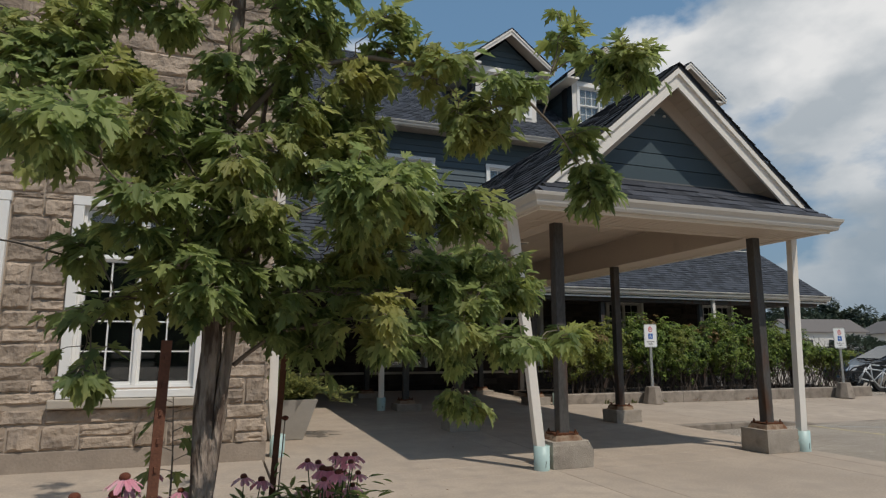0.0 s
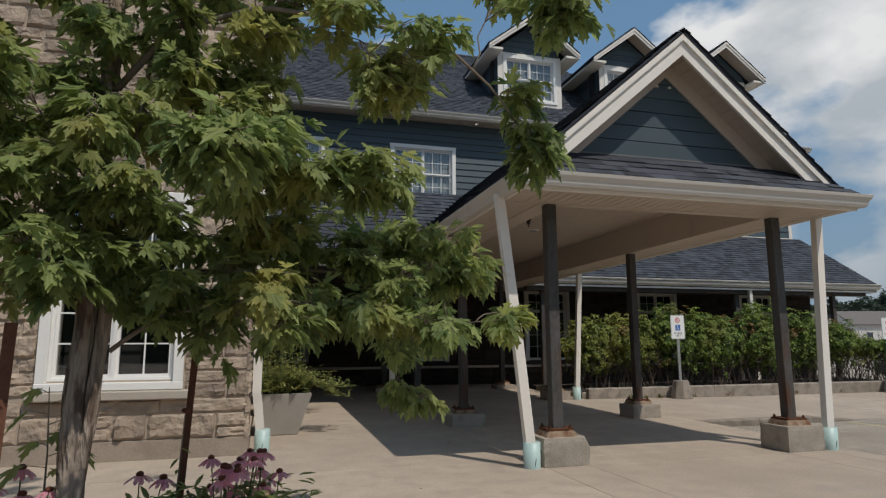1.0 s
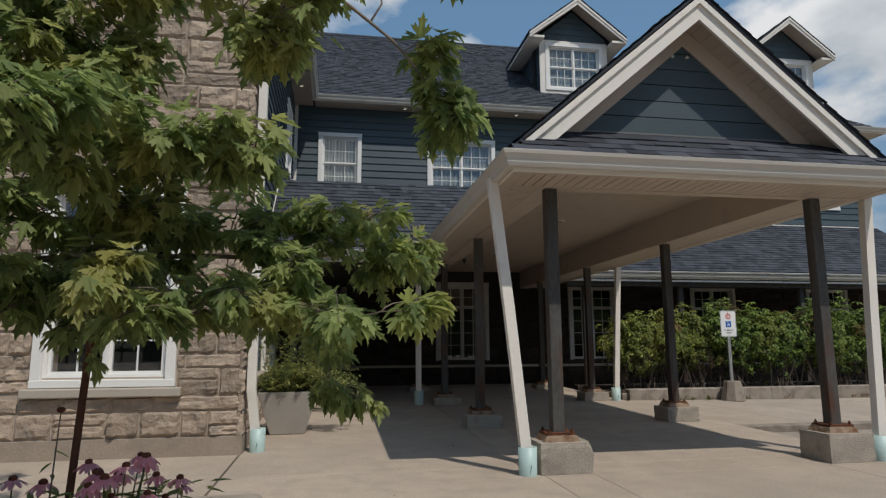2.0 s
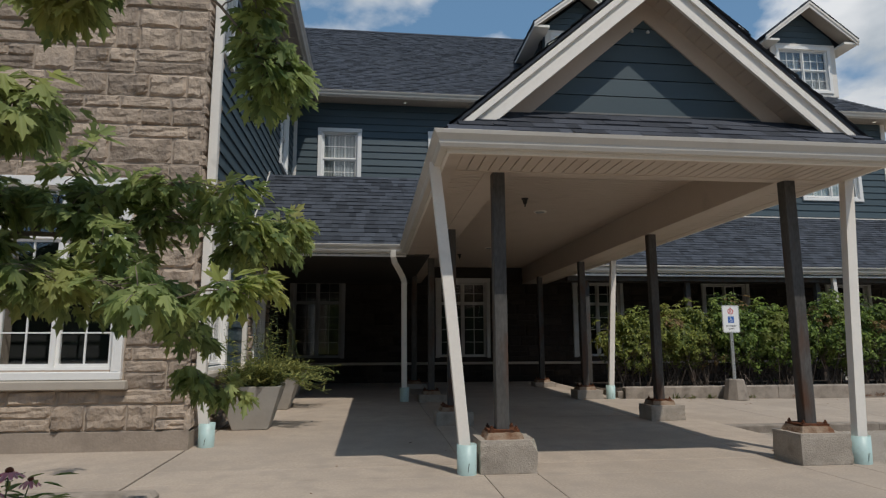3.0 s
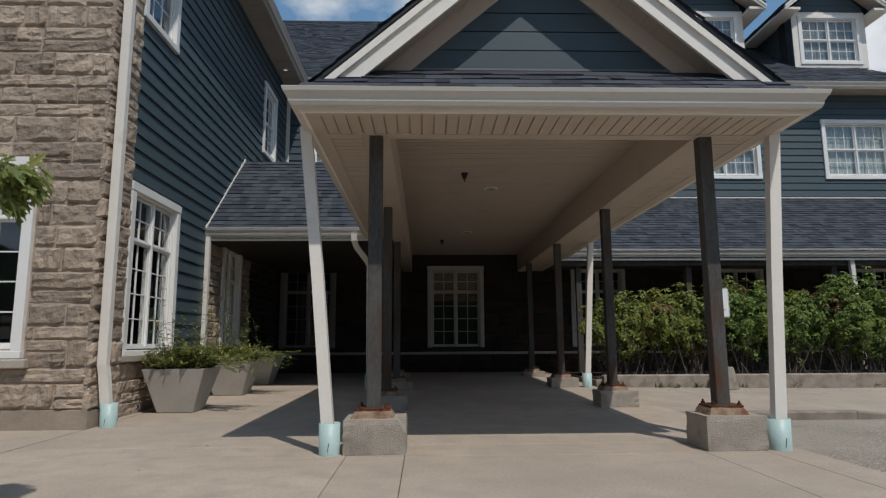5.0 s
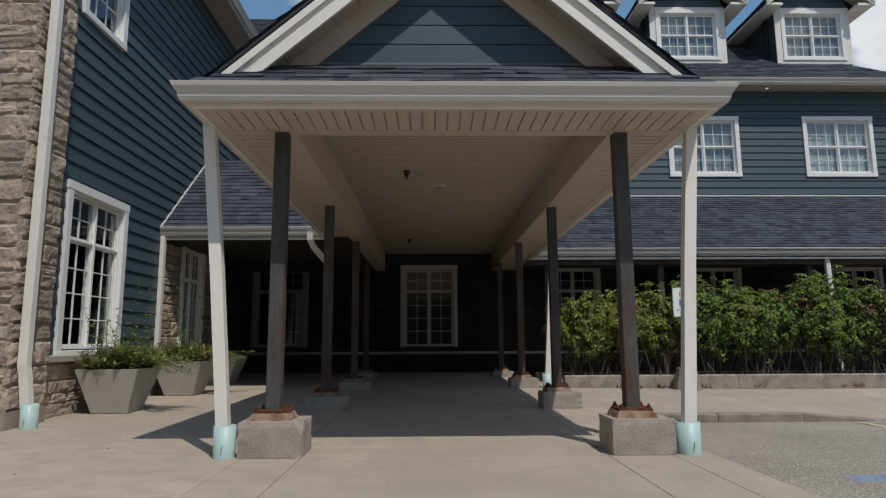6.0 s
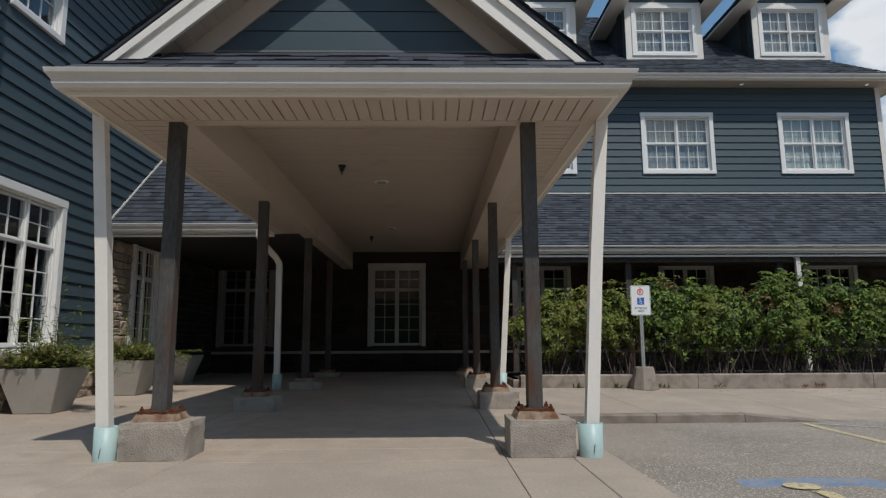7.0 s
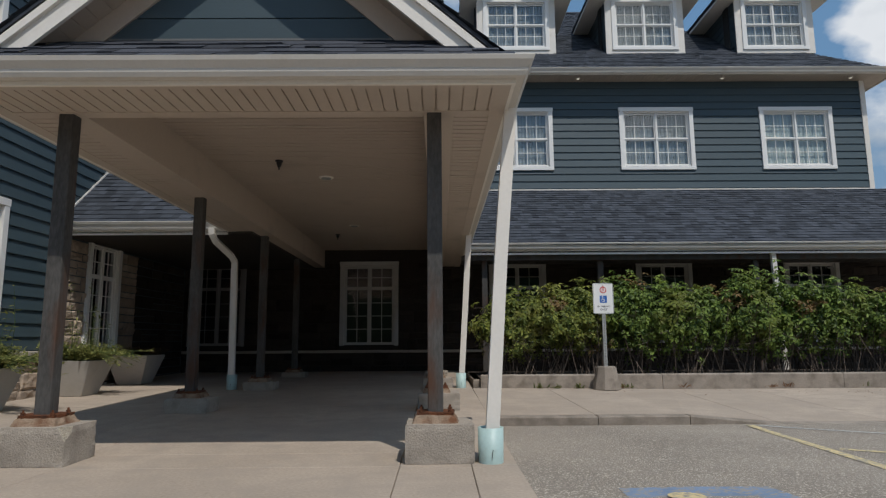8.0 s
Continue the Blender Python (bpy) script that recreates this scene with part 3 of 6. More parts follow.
def gutter(name, m, length, label):
    """A box gutter with a moulded front along x of m, its back at y = 0, its top at z = 0, facing -y."""
    prof = [(0, -0.13), (-0.06, -0.13), (-0.075, -0.10), (-0.078, -0.075), (-0.11, -0.03), (-0.115, 0.0), (-0.105, 0.0), (-0.1, -0.02), (-0.07, -0.07), (-0.06, -0.11), (-0.01, -0.115), (-0.01, 0.0), (0, 0)]
    root = new(name)
    root.matrix_basis = m
    tagged(root, label, "gutter")
    bm = prism(prof, 0, 0, length)
    for x in (0.0, length - 0.004):
        add_prism(bm, [(0, -0.13), (-0.06, -0.13), (-0.075, -0.10), (-0.078, -0.075), (-0.11, -0.03), (-0.115, 0.0), (0, 0)], 0, x, x + 0.004)
    linked_ob = part("trough", bm, GUTTER, m=None)
    linked_ob.parent = root
    lip = part("rolled_lip", tube([(0, -0.112, -0.004), (length, -0.112, -0.004)], [0.009, 0.009], 6), GUTTER)
    lip.parent = root
    return root


def soffit(parent, x0, x1, y0, y1, z, along="y", step=0.1, name="soffit_panel", mat=None):
    """Grooved soffit boards, one mesh."""
    bm = bmesh.new()
    a, end = (x0, x1) if along == "y" else (y0, y1)
    while a < end - 0.01:
        b = min(a + step, end)
        if along == "y":
            add_box(bm, a + 0.007, b - 0.007, y0, y1, z, z + 0.016)
        else:
            add_box(bm, x0, x1, a + 0.007, b - 0.007, z, z + 0.016)
        a = b
    add_box(bm, x0, x1, y0, y1, z + 0.016, z + 0.03)
    return part(name, bm, mat or SOFFIT, parent)


gutter("gutter", pose(1.62, 16.78, 7.78), 17.75, "long pale aluminium gutter on main eave")
eave = thing("eave", 10, 17, EAVE_Z, "pale boxed eave with grooved soffit and small downlights", "eave", kind="structure")
soffit(eave, 1.75, 19.3, 16.8, 17.3, EAVE_Z - 0.01, "y", 0.1)
part("fascia", box(1.7, 19.3, 16.76, 16.8, EAVE_Z - 0.03, 7.78), TRIM, eave)
soffit(eave, XW, 1.7, 7.0, 17.25, EAVE_Z - 0.012, "x", 0.1)
part("fascia", box(1.7, 1.74, 6.9, 16.8, EAVE_Z - 0.03, 7.78), TRIM, eave)
gutter("gutter", pose(1.74, 6.9, 7.78, 0, 0, 90), 9.75, "long pale aluminium gutter on wing eave")
soffit(eave, 18.75, 19.3, 16.8, 29.7, EAVE_Z - 0.013, "x", 0.1)
part("fascia", box(19.3, 19.34, 16.76, 29.8, EAVE_Z - 0.03, 7.78), TRIM, eave)
for x, y in [(1.45, 9.0), (1.45, 12.2), (1.45, 15.9), (4.2, 17.05), (7.4, 17.05), (11.1, 17.05), (14.9, 17.05), (18.3, 17.05)]:
    lamp = thing("recessed_downlight", x, y, EAVE_Z - 0.012, "small round recessed downlight with white rim under eave", "light", "eave downlights")
    part("rim", tube([(x, y, EAVE_Z - 0.011), (x, y, EAVE_Z - 0.03)], [0.062, 0.058], 16), TRIM, lamp)
    part("lens", tube([(x, y, EAVE_Z - 0.03), (x, y, EAVE_Z - 0.034)], [0.036, 0.034], 14), LAMP_ON, lamp)


def dormer(cx, k):
    """A gabled dormer with a paired window, white face boards and boxed eaves."""
    x0, x1, yf, zb, zt, za = cx - 1.1, cx + 1.1, 18.17, 8.5, 10.62, 11.6
    d = thing("dormer", cx, yf, 8.8, "gabled roof dormer with white face and dark siding cheeks", "dormer", "roof dormers")
    op = (cx - 0.83, cx + 0.83, 9.07, 10.42)
    bm = bmesh.new()
    for c in cells(x0, x1, zb, zt, [op]):
        add_box(bm, c[0], c[1], yf, yf + 0.12, c[2], c[3])
    add_prism(bm, [(x0, zt), (x1, zt), (cx, za)], 1, yf, yf + 0.12)
    part("front_wall", bm, SIDING, d)
    for sx in (x0, x1):
        s0, s1 = (sx, sx + 0.1) if sx == x0 else (sx - 0.1, sx)
        part("cheek", prism([(yf + 0.12, zb), (yf + 0.12, zt), (20.4, zt)], 0, s0, s1), SIDING, d)
        z = zb
        while z < zt - 0.05:
            y_end = 16.78 + (z - 7.72) / S + 0.1
            o = -0.018 if sx == x0 else 0.018
            part("cheek_board", box(min(sx, sx + o), max(sx, sx + o), yf + 0.1, y_end + 0.3, z + 0.014, z + 0.19), SIDING, d)
            z += 0.2
    part("face_board", box(x0 - 0.02, x0 + 0.19, yf - 0.03, yf, 8.85, zt, 0.004), TRIM, d)
    part("face_board", box(x1 - 0.19, x1 + 0.02, yf - 0.03, yf, 8.85, zt, 0.004), TRIM, d)
    part("face_board", box(x0 + 0.19, x1 - 0.19, yf - 0.028, yf, 10.52, zt, 0.004), TRIM, d)
    part("face_board", box(x0 + 0.19, x1 - 0.19, yf - 0.028, yf - 0.001, 8.85, 8.957), TRIM, d)
    for z in (10.64, 10.84, 11.04, 11.24, 11.44):
        lo, hi = (min(1.1, max(0.04, (11.62 - q) / 0.785)) for q in (z, z + 0.185))
        part("face_board_siding", prism([(cx - lo, z), (cx + lo, z), (cx + hi, z + 0.185), (cx - hi, z + 0.185)], 1, yf - 0.02, yf - 0.001), SIDING, d)
    for s in (-1, 1):
        e, r = cx + s * 1.58, cx
        zr, ze = 11.86, 10.62
        pts = [(r, 17.64, zr), (e, 17.64, ze), (e, 20.6, ze), (r, 21.9, zr)]
        slab("roof_deck", pts if s > 0 else pts[::-1], 0.05, SHINGLE, d)
        shingles("roof_shingles", (e, 17.62, ze + 0.01) if s > 0 else (e, 21.9, ze + 0.01), (0, s, 0), (-s * 1.58, 0, zr - ze), lambda b: (0, 4.1) if s > 0 else (0.1, 4.22), d, "", 40 + k * 2 + s)
        part("rake_board", prism([(r, zr - 0.05), (e, ze - 0.05), (e, ze - 0.2), (r, zr - 0.2 - 0.04)], 1, 17.64, 17.68), TRIM, d)
        part("rake_moulding", prism([(r, zr - 0.05), (e, ze - 0.05), (e, ze - 0.12), (r, zr - 0.125)], 1, 17.615, 17.64), TRIM, d)
        part("rake_soffit", prism([(r, zr - 0.1), (e, ze - 0.1), (e, ze - 0.13), (r, zr - 0.13)], 1, 17.68, yf), SOFFIT, d)
        part("eave_box", box(min(e, cx + s * 1.1), max(e, cx + s * 1.1), 17.68, 20.3, ze - 0.17, ze - 0.1), TRIM, d)
    return d


for k, cx in enumerate((9.65, 13.32, 17.04)):
    dormer(cx, k)
    window(f"window_{k + 12}", 1.66, 1.35, pose(cx - 0.83, 18.17, 9.07), "white paired double hung dormer window with small panes", curtain=0.46, deep=0.6)

# ---- stone wing ----
YS, XS = 7.6, 1.5
STONES = []
for k in range(14):
    rng = random.Random(200 + k)
    nx, nz = 8, 5
    vs, fs = [], []
    lean_u, lean_w = rng.uniform(-0.012, 0.012), rng.uniform(-0.014, 0.006)
    for j in range(nz + 1):
        for i in range(nx + 1):
            edge = i in (0, nx) or j in (0, nz)
            u, w = i / nx, j / nz
            q = noise.noise(Vector((u * 2.6 + 9 * k, w * 1.8, 3.0 * k)))
            r = noise.noise(Vector((u * 6.0 + 9 * k, w * 4.0, 7.0 + k)))
            d = rng.uniform(0.001, 0.009) if edge else 0.026 + 0.024 * q + 0.015 * r + lean_u * (2 * u - 1) + lean_w * (2 * w - 1)
            du, dw = (0, 0)
            if not edge:
                du, dw = rng.uniform(-0.03, 0.03), rng.uniform(-0.045, 0.045)
                du += {1: -0.06, nx - 1: 0.06}.get(i, 0)
                dw += {1: -0.08, nz - 1: 0.08}.get(j, 0)
            elif 0 < i < nx:
                dw = rng.uniform(0, 0.03) * (1 if j == 0 else -1)
            elif 0 < j < nz:
                du = rng.uniform(0, 0.018) * (1 if i == 0 else -1)
            vs.append((u + du, -max(d, 0.001), w + dw))
    n = nx + 1
    fs = [(j * n + i, j * n + i + 1, (j + 1) * n + i + 1, (j + 1) * n + i) for j in range(nz) for i in range(nx)]
    ring = [i for i in range(n)] + [j * n + nx for j in range(1, nz + 1)] + [nz * n + i for i in range(nx - 1, -1, -1)] + [j * n for j in range(nz - 1, 0, -1)]
    base = len(vs)
    vs += [(vs[i][0], 0.02, vs[i][2]) for i in ring]
    fs += [(ring[(q + 1) % len(ring)], ring[q], base + q, base + (q + 1) % len(ring)) for q in range(len(ring))]
    me = bpy.data.meshes.new("stone")
    me.from_pydata(vs, [], fs)
    me.materials.append(STONE)
    STONES.append(me)


def ashlar(a0, a1, z0, z1, holes, seed):
    """Random ashlar: courses of uneven height, some blocks split in two layers. Yields rectangles."""
    rng = random.Random(seed)
    z = z0
    while z < z1 - 0.05:
        h = rng.choice((0.14, 0.15, 0.19, 0.23, 0.26, 0.29))
        if z1 - z - h < 0.12:
            h = z1 - z
        a = a0
        while a < a1 - 0.01:
            w = rng.uniform(0.3, 0.85) if h < 0.2 else rng.uniform(0.24, 0.66)
            split = h > 0.24 and rng.random() < 0.42
            if split:
                w = rng.uniform(0.4, 0.9)
            if a1 - a - w < 0.16:
                w = a1 - a
            if split:
                q = rng.choice((0.42, 0.5, 0.58)) * h
                cut = rng.uniform(0.35, 0.65) * w if w > 0.55 and rng.random() < 0.5 else 0
                lay = [(a, a + w, z, z + q)] if not cut or rng.random() < 0.5 else [(a, a + cut, z, z + q), (a + cut, a + w, z, z + q)]
                lay += [(a, a + w, z + q, z + h)] if not cut else [(a, a + w - cut, z + q, z + h), (a + w - cut, a + w, z + q, z + h)]
            else:
                lay = [(a, a + w, z, z + h)]
            for s in lay:
                yield from cells(*s, [o for o in holes if o[0] < s[1] and o[1] > s[0] and o[2] < s[3] and o[3] > s[2]])
            a += w
        z += h


def stonework(parent, a0, a1, z0, z1, holes, m, seed, near=None, mat=None):
    """Rock-faced stones before a mortar bed; those inside near (a0, a1, z0, z1) are pieces, the rest one mesh."""
    rng = random.Random(seed + 7)
    verts, faces = [], []
    for c in ashlar(a0, a1, z0, z1, holes, seed):
        w, h = c[1] - c[0] - 0.012, c[3] - c[2] - 0.012
        if w < 0.04 or h < 0.04:
            continue
        me = rng.choice(STONES)
        deep = min(1.15, 0.5 + 2.4 * min(w, h)) * rng.uniform(0.75, 1.2)
        mm = Matrix.Translation((c[0] + 0.006, 0, c[2] + 0.006)) @ Matrix.Diagonal((w, deep, h, 1))
        if rng.random() < 0.5:
            mm = mm @ Matrix.Translation((1, 0, 1)) @ Matrix.Diagonal((-1, 1, -1, 1))
        if near and near[0] <= (c[0] + c[1]) / 2 <= near[1] and near[2] <= (c[2] + c[3]) / 2 <= near[3]:
            linked("stone", me, None, parent, m=m @ mm)
        else:
            k = len(verts)
            verts += [tuple(mm @ v.co) for v in me.vertices]
            faces += [tuple(k + i for i in p.vertices) for p in me.polygons]
    if verts:
        tagged(pydata("stones", verts, faces, mat or STONE_J, parent, m=m), "rock-faced stones", kind="stuff")


WING = pose(0, YS, 0)
holes_w = [(-0.46, 0.72, 0.83, 2.74), (-2.61, -1.24, 0.88, 2.74)]
wall_w = wall("wall_wing", -9.5, XS - 0.02, -0.1, 7.6, 0.34, holes_w, MORTAR, WING, "brown rock-faced stone wall in random courses")
grown_w = [(a - 0.11, b + 0.11, c - 0.2, d + 0.11) for a, b, c, d in holes_w]
for a, b, c, d in holes_w:
    tagged(part("trim_sill", box(a - 0.17, b + 0.17, YS - 0.1, YS + 0.03, 0.63, 0.725, 0.012), SILLSTONE), "pale stone window sill", "sill", kind="structure")
tagged(part("wall_wing_footing", box(-9.5, XS + 0.012, YS - 0.02, YS + 0.0, -0.08, 0.215, 0.004), FOOTING), "rough poured concrete footing under stone wall", "footing", kind="structure")
tagged(part("wall_side_footing", box(XS - 0.02, XS + 0.012, YS, 8.25, -0.08, 0.2, 0.004), FOOTING), "rough poured concrete footing", "footing", kind="structure")
window("window_15", 1.18, 1.91, WING @ pose(-0.46, 0, 0.83), "white paired casement window in stone wall with transom lights", rows=((0.72, 2, 4), (0.28, 2, 2)), casing=0.1, curtain=0.0)
window("window_16", 1.37, 1.86, WING @ pose(-2.61, 0, 0.88), "white paired casement window in stone wall with transom lights", rows=((0.72, 2, 4), (0.28, 2, 2)), casing=0.1, curtain=0.0)

PIER = pose(XS - 0.02, 0, 0, 0, 0, 90)
pier = tagged(part("wall_pier", box(XW, XS - 0.02, YS + 0.34, 8.25, -0.1, 7.6), MORTAR), "stone corner pier of wing", "wall", kind="structure")
LOW = pose(1.36, 0, 0, 0, 0, 90)
dado = tagged(part("wall_dado", box(XW, 1.36, 8.25, 11.6, -0.1, 0.66), MORTAR), "low stone base under side window", "wall", kind="structure")
tagged(part("trim_sill", box(XW, 1.44, 8.25, 11.55, 0.66, 0.74, 0.01), SILLSTONE), "pale stone cap on low stone base", "sill", kind="structure")

wl = (8.9, 10.23, 0.81, 2.8)
wu = (8.9, 9.81, 5.25, 6.75)
wf = (15.0, 15.95, 5.3, 6.8)
ws = (12.58, 13.5, 0.76, 2.62)
wall_s = wall("wall_side", 8.0, 17.6, -0.1, EAVE_Z, 0.3, [wl, wu, wf, ws], SIDING, SIDE, "dark slate-blue lapped siding wall of wing")
grow = [(a - CASE, b + CASE, c - CASE, d + CASE) for a, b, c, d in (wl, wu, wf)]
siding(wall_s, 8.25, 11.6, 0.74, 2.74, 0.2, grow, SIDE)
siding(wall_s, 8.25, 17.2, 2.74, EAVE_Z, 0.2, grow, SIDE)
window("window_17", wl[1] - wl[0], wl[3] - wl[2], SIDE @ pose(wl[0], 0, wl[2]), "tall white paired casement window with transom lights", rows=((0.7, 2, 4), (0.3, 2, 2)))
window("window_18", wu[1] - wu[0], wu[3] - wu[2], SIDE @ pose(wu[0], 0, wu[2]), "white single hung window", units=1)
window("window_19", wf[1] - wf[0], wf[3] - wf[2], SIDE @ pose(wf[0], 0, wf[2]), "white single hung window", units=1)
window("window_20", ws[1] - ws[0], ws[3] - ws[2], SIDE @ pose(ws[0], 0, ws[2]), "white paired window in stone wall under porch", rows=((0.7, 2, 4), (0.3, 2, 2)), casing=0.1)
tagged(part("trim_porch_corner", box(XW + 0.02, XW + 0.09, 11.53, 11.62, 0.1, 2.66), TRIM), "white corner trim beside porch", "trim", kind="structure")
wing_roof = thing("wing_roof", -4, 12, 7.7, "dark shingled gable roof of stone wing", "roof", kind="structure")
slab("roof_deck", [(1.75, 6.95, 7.72), (1.75, 17.3, 7.72), (-4, 23.3, 12.3), (-4, 6.95, 12.3)], 0.06, SHINGLE, wing_roof)
slab("roof_deck", [(-4, 6.95, 12.3), (-4, 23.3, 12.3), (-9.8, 17.3, 7.72), (-9.8, 6.95, 7.72)], 0.06, SHINGLE, wing_roof)
part("gable_wall", prism([(-9.5, 7.6), (1.5, 7.6), (-4, 12.1)], 1, YS, YS + 0.3), MORTAR, wing_roof)
tagged(part("wall_wing_left", box(-9.5, -9.2, YS + 0.34, 29, -0.1, 7.66), SIDING), "dark siding wall", "wall", kind="structure")

# ---- porch ----
porch = thing("porch_roof", 5, 14, 2.8, "dark shingled porch roofs beside portico", "roof", kind="structure")
PS = 0.862
CX, RZ = 5.935, 4.59
slab("roof_deck", [(XW, 11.55, 2.76), (3.96, 11.55, 2.76), (5.9, 13.62, 4.545), (XW, 13.62, 4.545)], 0.05, SHINGLE, porch)
slab("roof_deck", [(XW, 13.62, 4.545), (8.2, 13.62, 4.545), (8.2, 17.3, 4.5), (XW, 17.3, 4.5)], 0.05, SHINGLE, porch)
shingles("shingles", (0, 11.5, 2.775), (1, 0, 0), (0, 2.07, 1.785), lambda b: (XW + 0.02, min(5.9, CX - (RZ - 2.775 - b * 0.653) / PS)), porch, "laminated charcoal shingles", 3)
part("flashing", prism([(11.5, 2.76), (13.6, 4.58), (13.6, 4.64), (11.5, 2.82)], 0, XW + 0.02, XW + 0.035), TRIM, porch)
slab("roof_deck", [(7.95, 14.6, 2.825), (19.1, 14.6, 2.825), (19.1, 17.3, 4.66), (6.0, 17.3, 4.66)], 0.05, SHINGLE, porch)
part("rake_board", prism([(14.6, 2.825), (17.3, 4.66), (17.3, 4.54), (14.6, 2.705)], 0, 19.1, 19.13), TRIM, porch)
shingles("shingles", (0, 14.56, 2.84), (1, 0, 0), (0, 2.72, 1.85), lambda b: (CX + max(0, RZ - 2.84 - b * 0.562) / PS, 19.1), porch, "laminated charcoal shingles", 4)
gutter("gutter", pose(XW, 11.6, 2.80), 2.75, "pale gutter on porch eave beside wing")
gutter("gutter", pose(7.6, 14.66, 2.885), 11.55, "long pale gutter on porch eave")
porch_c = thing("ceiling_porch", 5, 14, 2.6, "grooved porch ceiling, boards darkened to stand in for shade", "ceiling", kind="structure")
soffit(porch_c, XW, 4.36, 11.6, 16.75, 2.62, "x", 0.1, mat=PORCH_BOARD_SHADED)
soffit(porch_c, 7.54, 19.05, 14.66, 16.75, 2.69, "y", 0.1, mat=PORCH_BOARD_SHADED)
part("fascia", box(XW, 3.95, 11.6, 11.63, 2.6, 2.79), TRIM, porch_c)
part("fascia", box(7.9, 19.05, 14.66, 14.69, 2.65, 2.875), TRIM, porch_c)
part("fascia", box(19.05, 19.09, 14.66, 17.3, 2.65, 2.8), TRIM, porch_c)
part("frieze_beam", box(7.9, 18.8, 14.8, 14.96, 2.55, 2.69), STEEL, porch_c)

# ---- portico ----
portico = thing("portico_roof", CX, 9, 2.7, "gabled portico roof with pale rake boards, soffit and blue-grey pediment", "portico", kind="structure")
XL, XR, YF = 3.95, 7.95, 5.82
for s in (-1, 1):
    e = CX + s * (XR - CX + 0.04)
    ze = RZ - PS * abs(e - CX)
    yb = 13.62 if s < 0 else 17.3
    pts = [(CX, YF - 0.03, RZ), (e, YF - 0.03, ze), (e, yb, ze), (CX, yb, RZ)]
    slab("roof_deck", pts if s > 0 else pts[::-1], 0.04, SHINGLE, portico)
    v = (-s * abs(e - CX), 0, RZ - ze)
    if s < 0:
        shingles("shingles", (e, yb, ze + 0.01), (0, -1, 0), v, lambda b: (0, yb - YF + 0.05), portico, "laminated charcoal shingles", 5)
    else:
        shingles("shingles", (e, YF - 0.05, ze + 0.01), (0, 1, 0), v, lambda b: (0, yb - YF + 0.05), portico, "laminated charcoal shingles", 6)
    # rake: outer board, stepped moulding, sloping soffit, frieze against the pediment
    def rake(d0, d1, y0, y1, name, mat, low=2.925):
        xe0, xe1 = (RZ - d0 - low) / PS, (RZ - d1 - low) / PS
        part(name, prism([(CX, RZ - d0), (CX + s * xe0, low), (CX + s * xe1, low), (CX, RZ - d1)], 1, y0, y1), mat, portico)
    rake(0.035, 0.125, YF - 0.03, YF + 0.03, "rake_moulding", TRIM)
    rake(0.125, 0.285, YF, YF + 0.03, "rake_board", TRIM)
    rake(0.17, 0.19, YF + 0.03, 6.19, "rake_soffit_backing", SOFFIT, 2.8)
    nb = 20
    for i in range(nb):
        f0, f1 = i / nb, (i + 1) / nb - 0.006
        xa, xb = s * f0 * 1.98, s * f1 * 1.98
        part("rake_soffit_board", prism([(CX + xa, RZ - 0.19 - PS * abs(xa)), (CX + xb, RZ - 0.19 - PS * abs(xb)), (CX + xb, RZ - 0.2 - PS * abs(xb)), (CX + xa, RZ - 0.2 - PS * abs(xa))], 1, YF + 0.03, 6.17), SOFFIT, portico)
    # white frieze; the browner soffit colour stands in for shade under the rake
    part("pediment_frieze", prism([(CX, RZ - 0.2), (CX + s * 1.39, 3.19), (CX + s * 1.145, 3.19), (CX, RZ - 0.41)], 1, 6.13, 6.16), SOFFIT, portico)
part("pediment_backing", prism([(CX - 1.5, 3.1), (CX + 1.5, 3.1), (CX, RZ - 0.24)], 1, 6.17, 6.24), SIDING, portico)
z = 3.215
while z < 4.2:
    half0, half1 = (RZ - 0.3 - z) / PS, (RZ - 0.3 - z - 0.172) / PS
    part("siding_board", prism([(CX - half0, z + 0.008), (CX + half0, z + 0.008), (CX + max(half1, 0.01), z + 0.173), (CX - max(half1, 0.01), z + 0.173)], 1, 6.15, 6.17), SIDING, portico)
    z += 0.175
part("pediment_flashing", box(CX - 1.25, CX + 1.25, 6.144, 6.16, 3.205, 3.222), PRIMER, portico)
slab("skirt_deck", [(XL, 5.6, 2.8), (XR, 5.6, 2.8), (7.43, 6.165, 3.2157), (4.46, 6.165, 3.2157)], 0.04, SHINGLE, portico)
rng = random.Random(17)
su, sv = Vector((1, 0, 0)), Vector((0, 0.53, 0.39)).normalized()
for row in range(4):
    b0 = row * 0.15
    b1 = min(b0 + 0.16, 0.655)
    a = XL + b0 * 0.7
    end = XR - b0 * 0.7
    while a < end - 0.02:
        w = min(rng.choice((0.11, 0.17, 0.24, 0.3)), end - a)
        vs, fs = [], []
        add_shingle(vs, fs, Vector((0, 5.57, 2.795)), su, sv, su.cross(sv), a, a + w - 0.003, b0, b1, rng.choice((0.007, 0.012, 0.018)))
        pydata("shingle", vs, fs, SHINGLE_P, portico)
        a += w
GP = [(0, -0.13), (0.06, -0.13), (0.075, -0.10), (0.078, -0.075), (0.11, -0.03), (0.118, 0.0), (0.105, 0.0), (0.1, -0.02), (0.07, -0.07), (0.06, -0.11), (0.01, -0.115), (0.01, 0.0), (0, 0)]
bm = bmesh.new()
rows = []
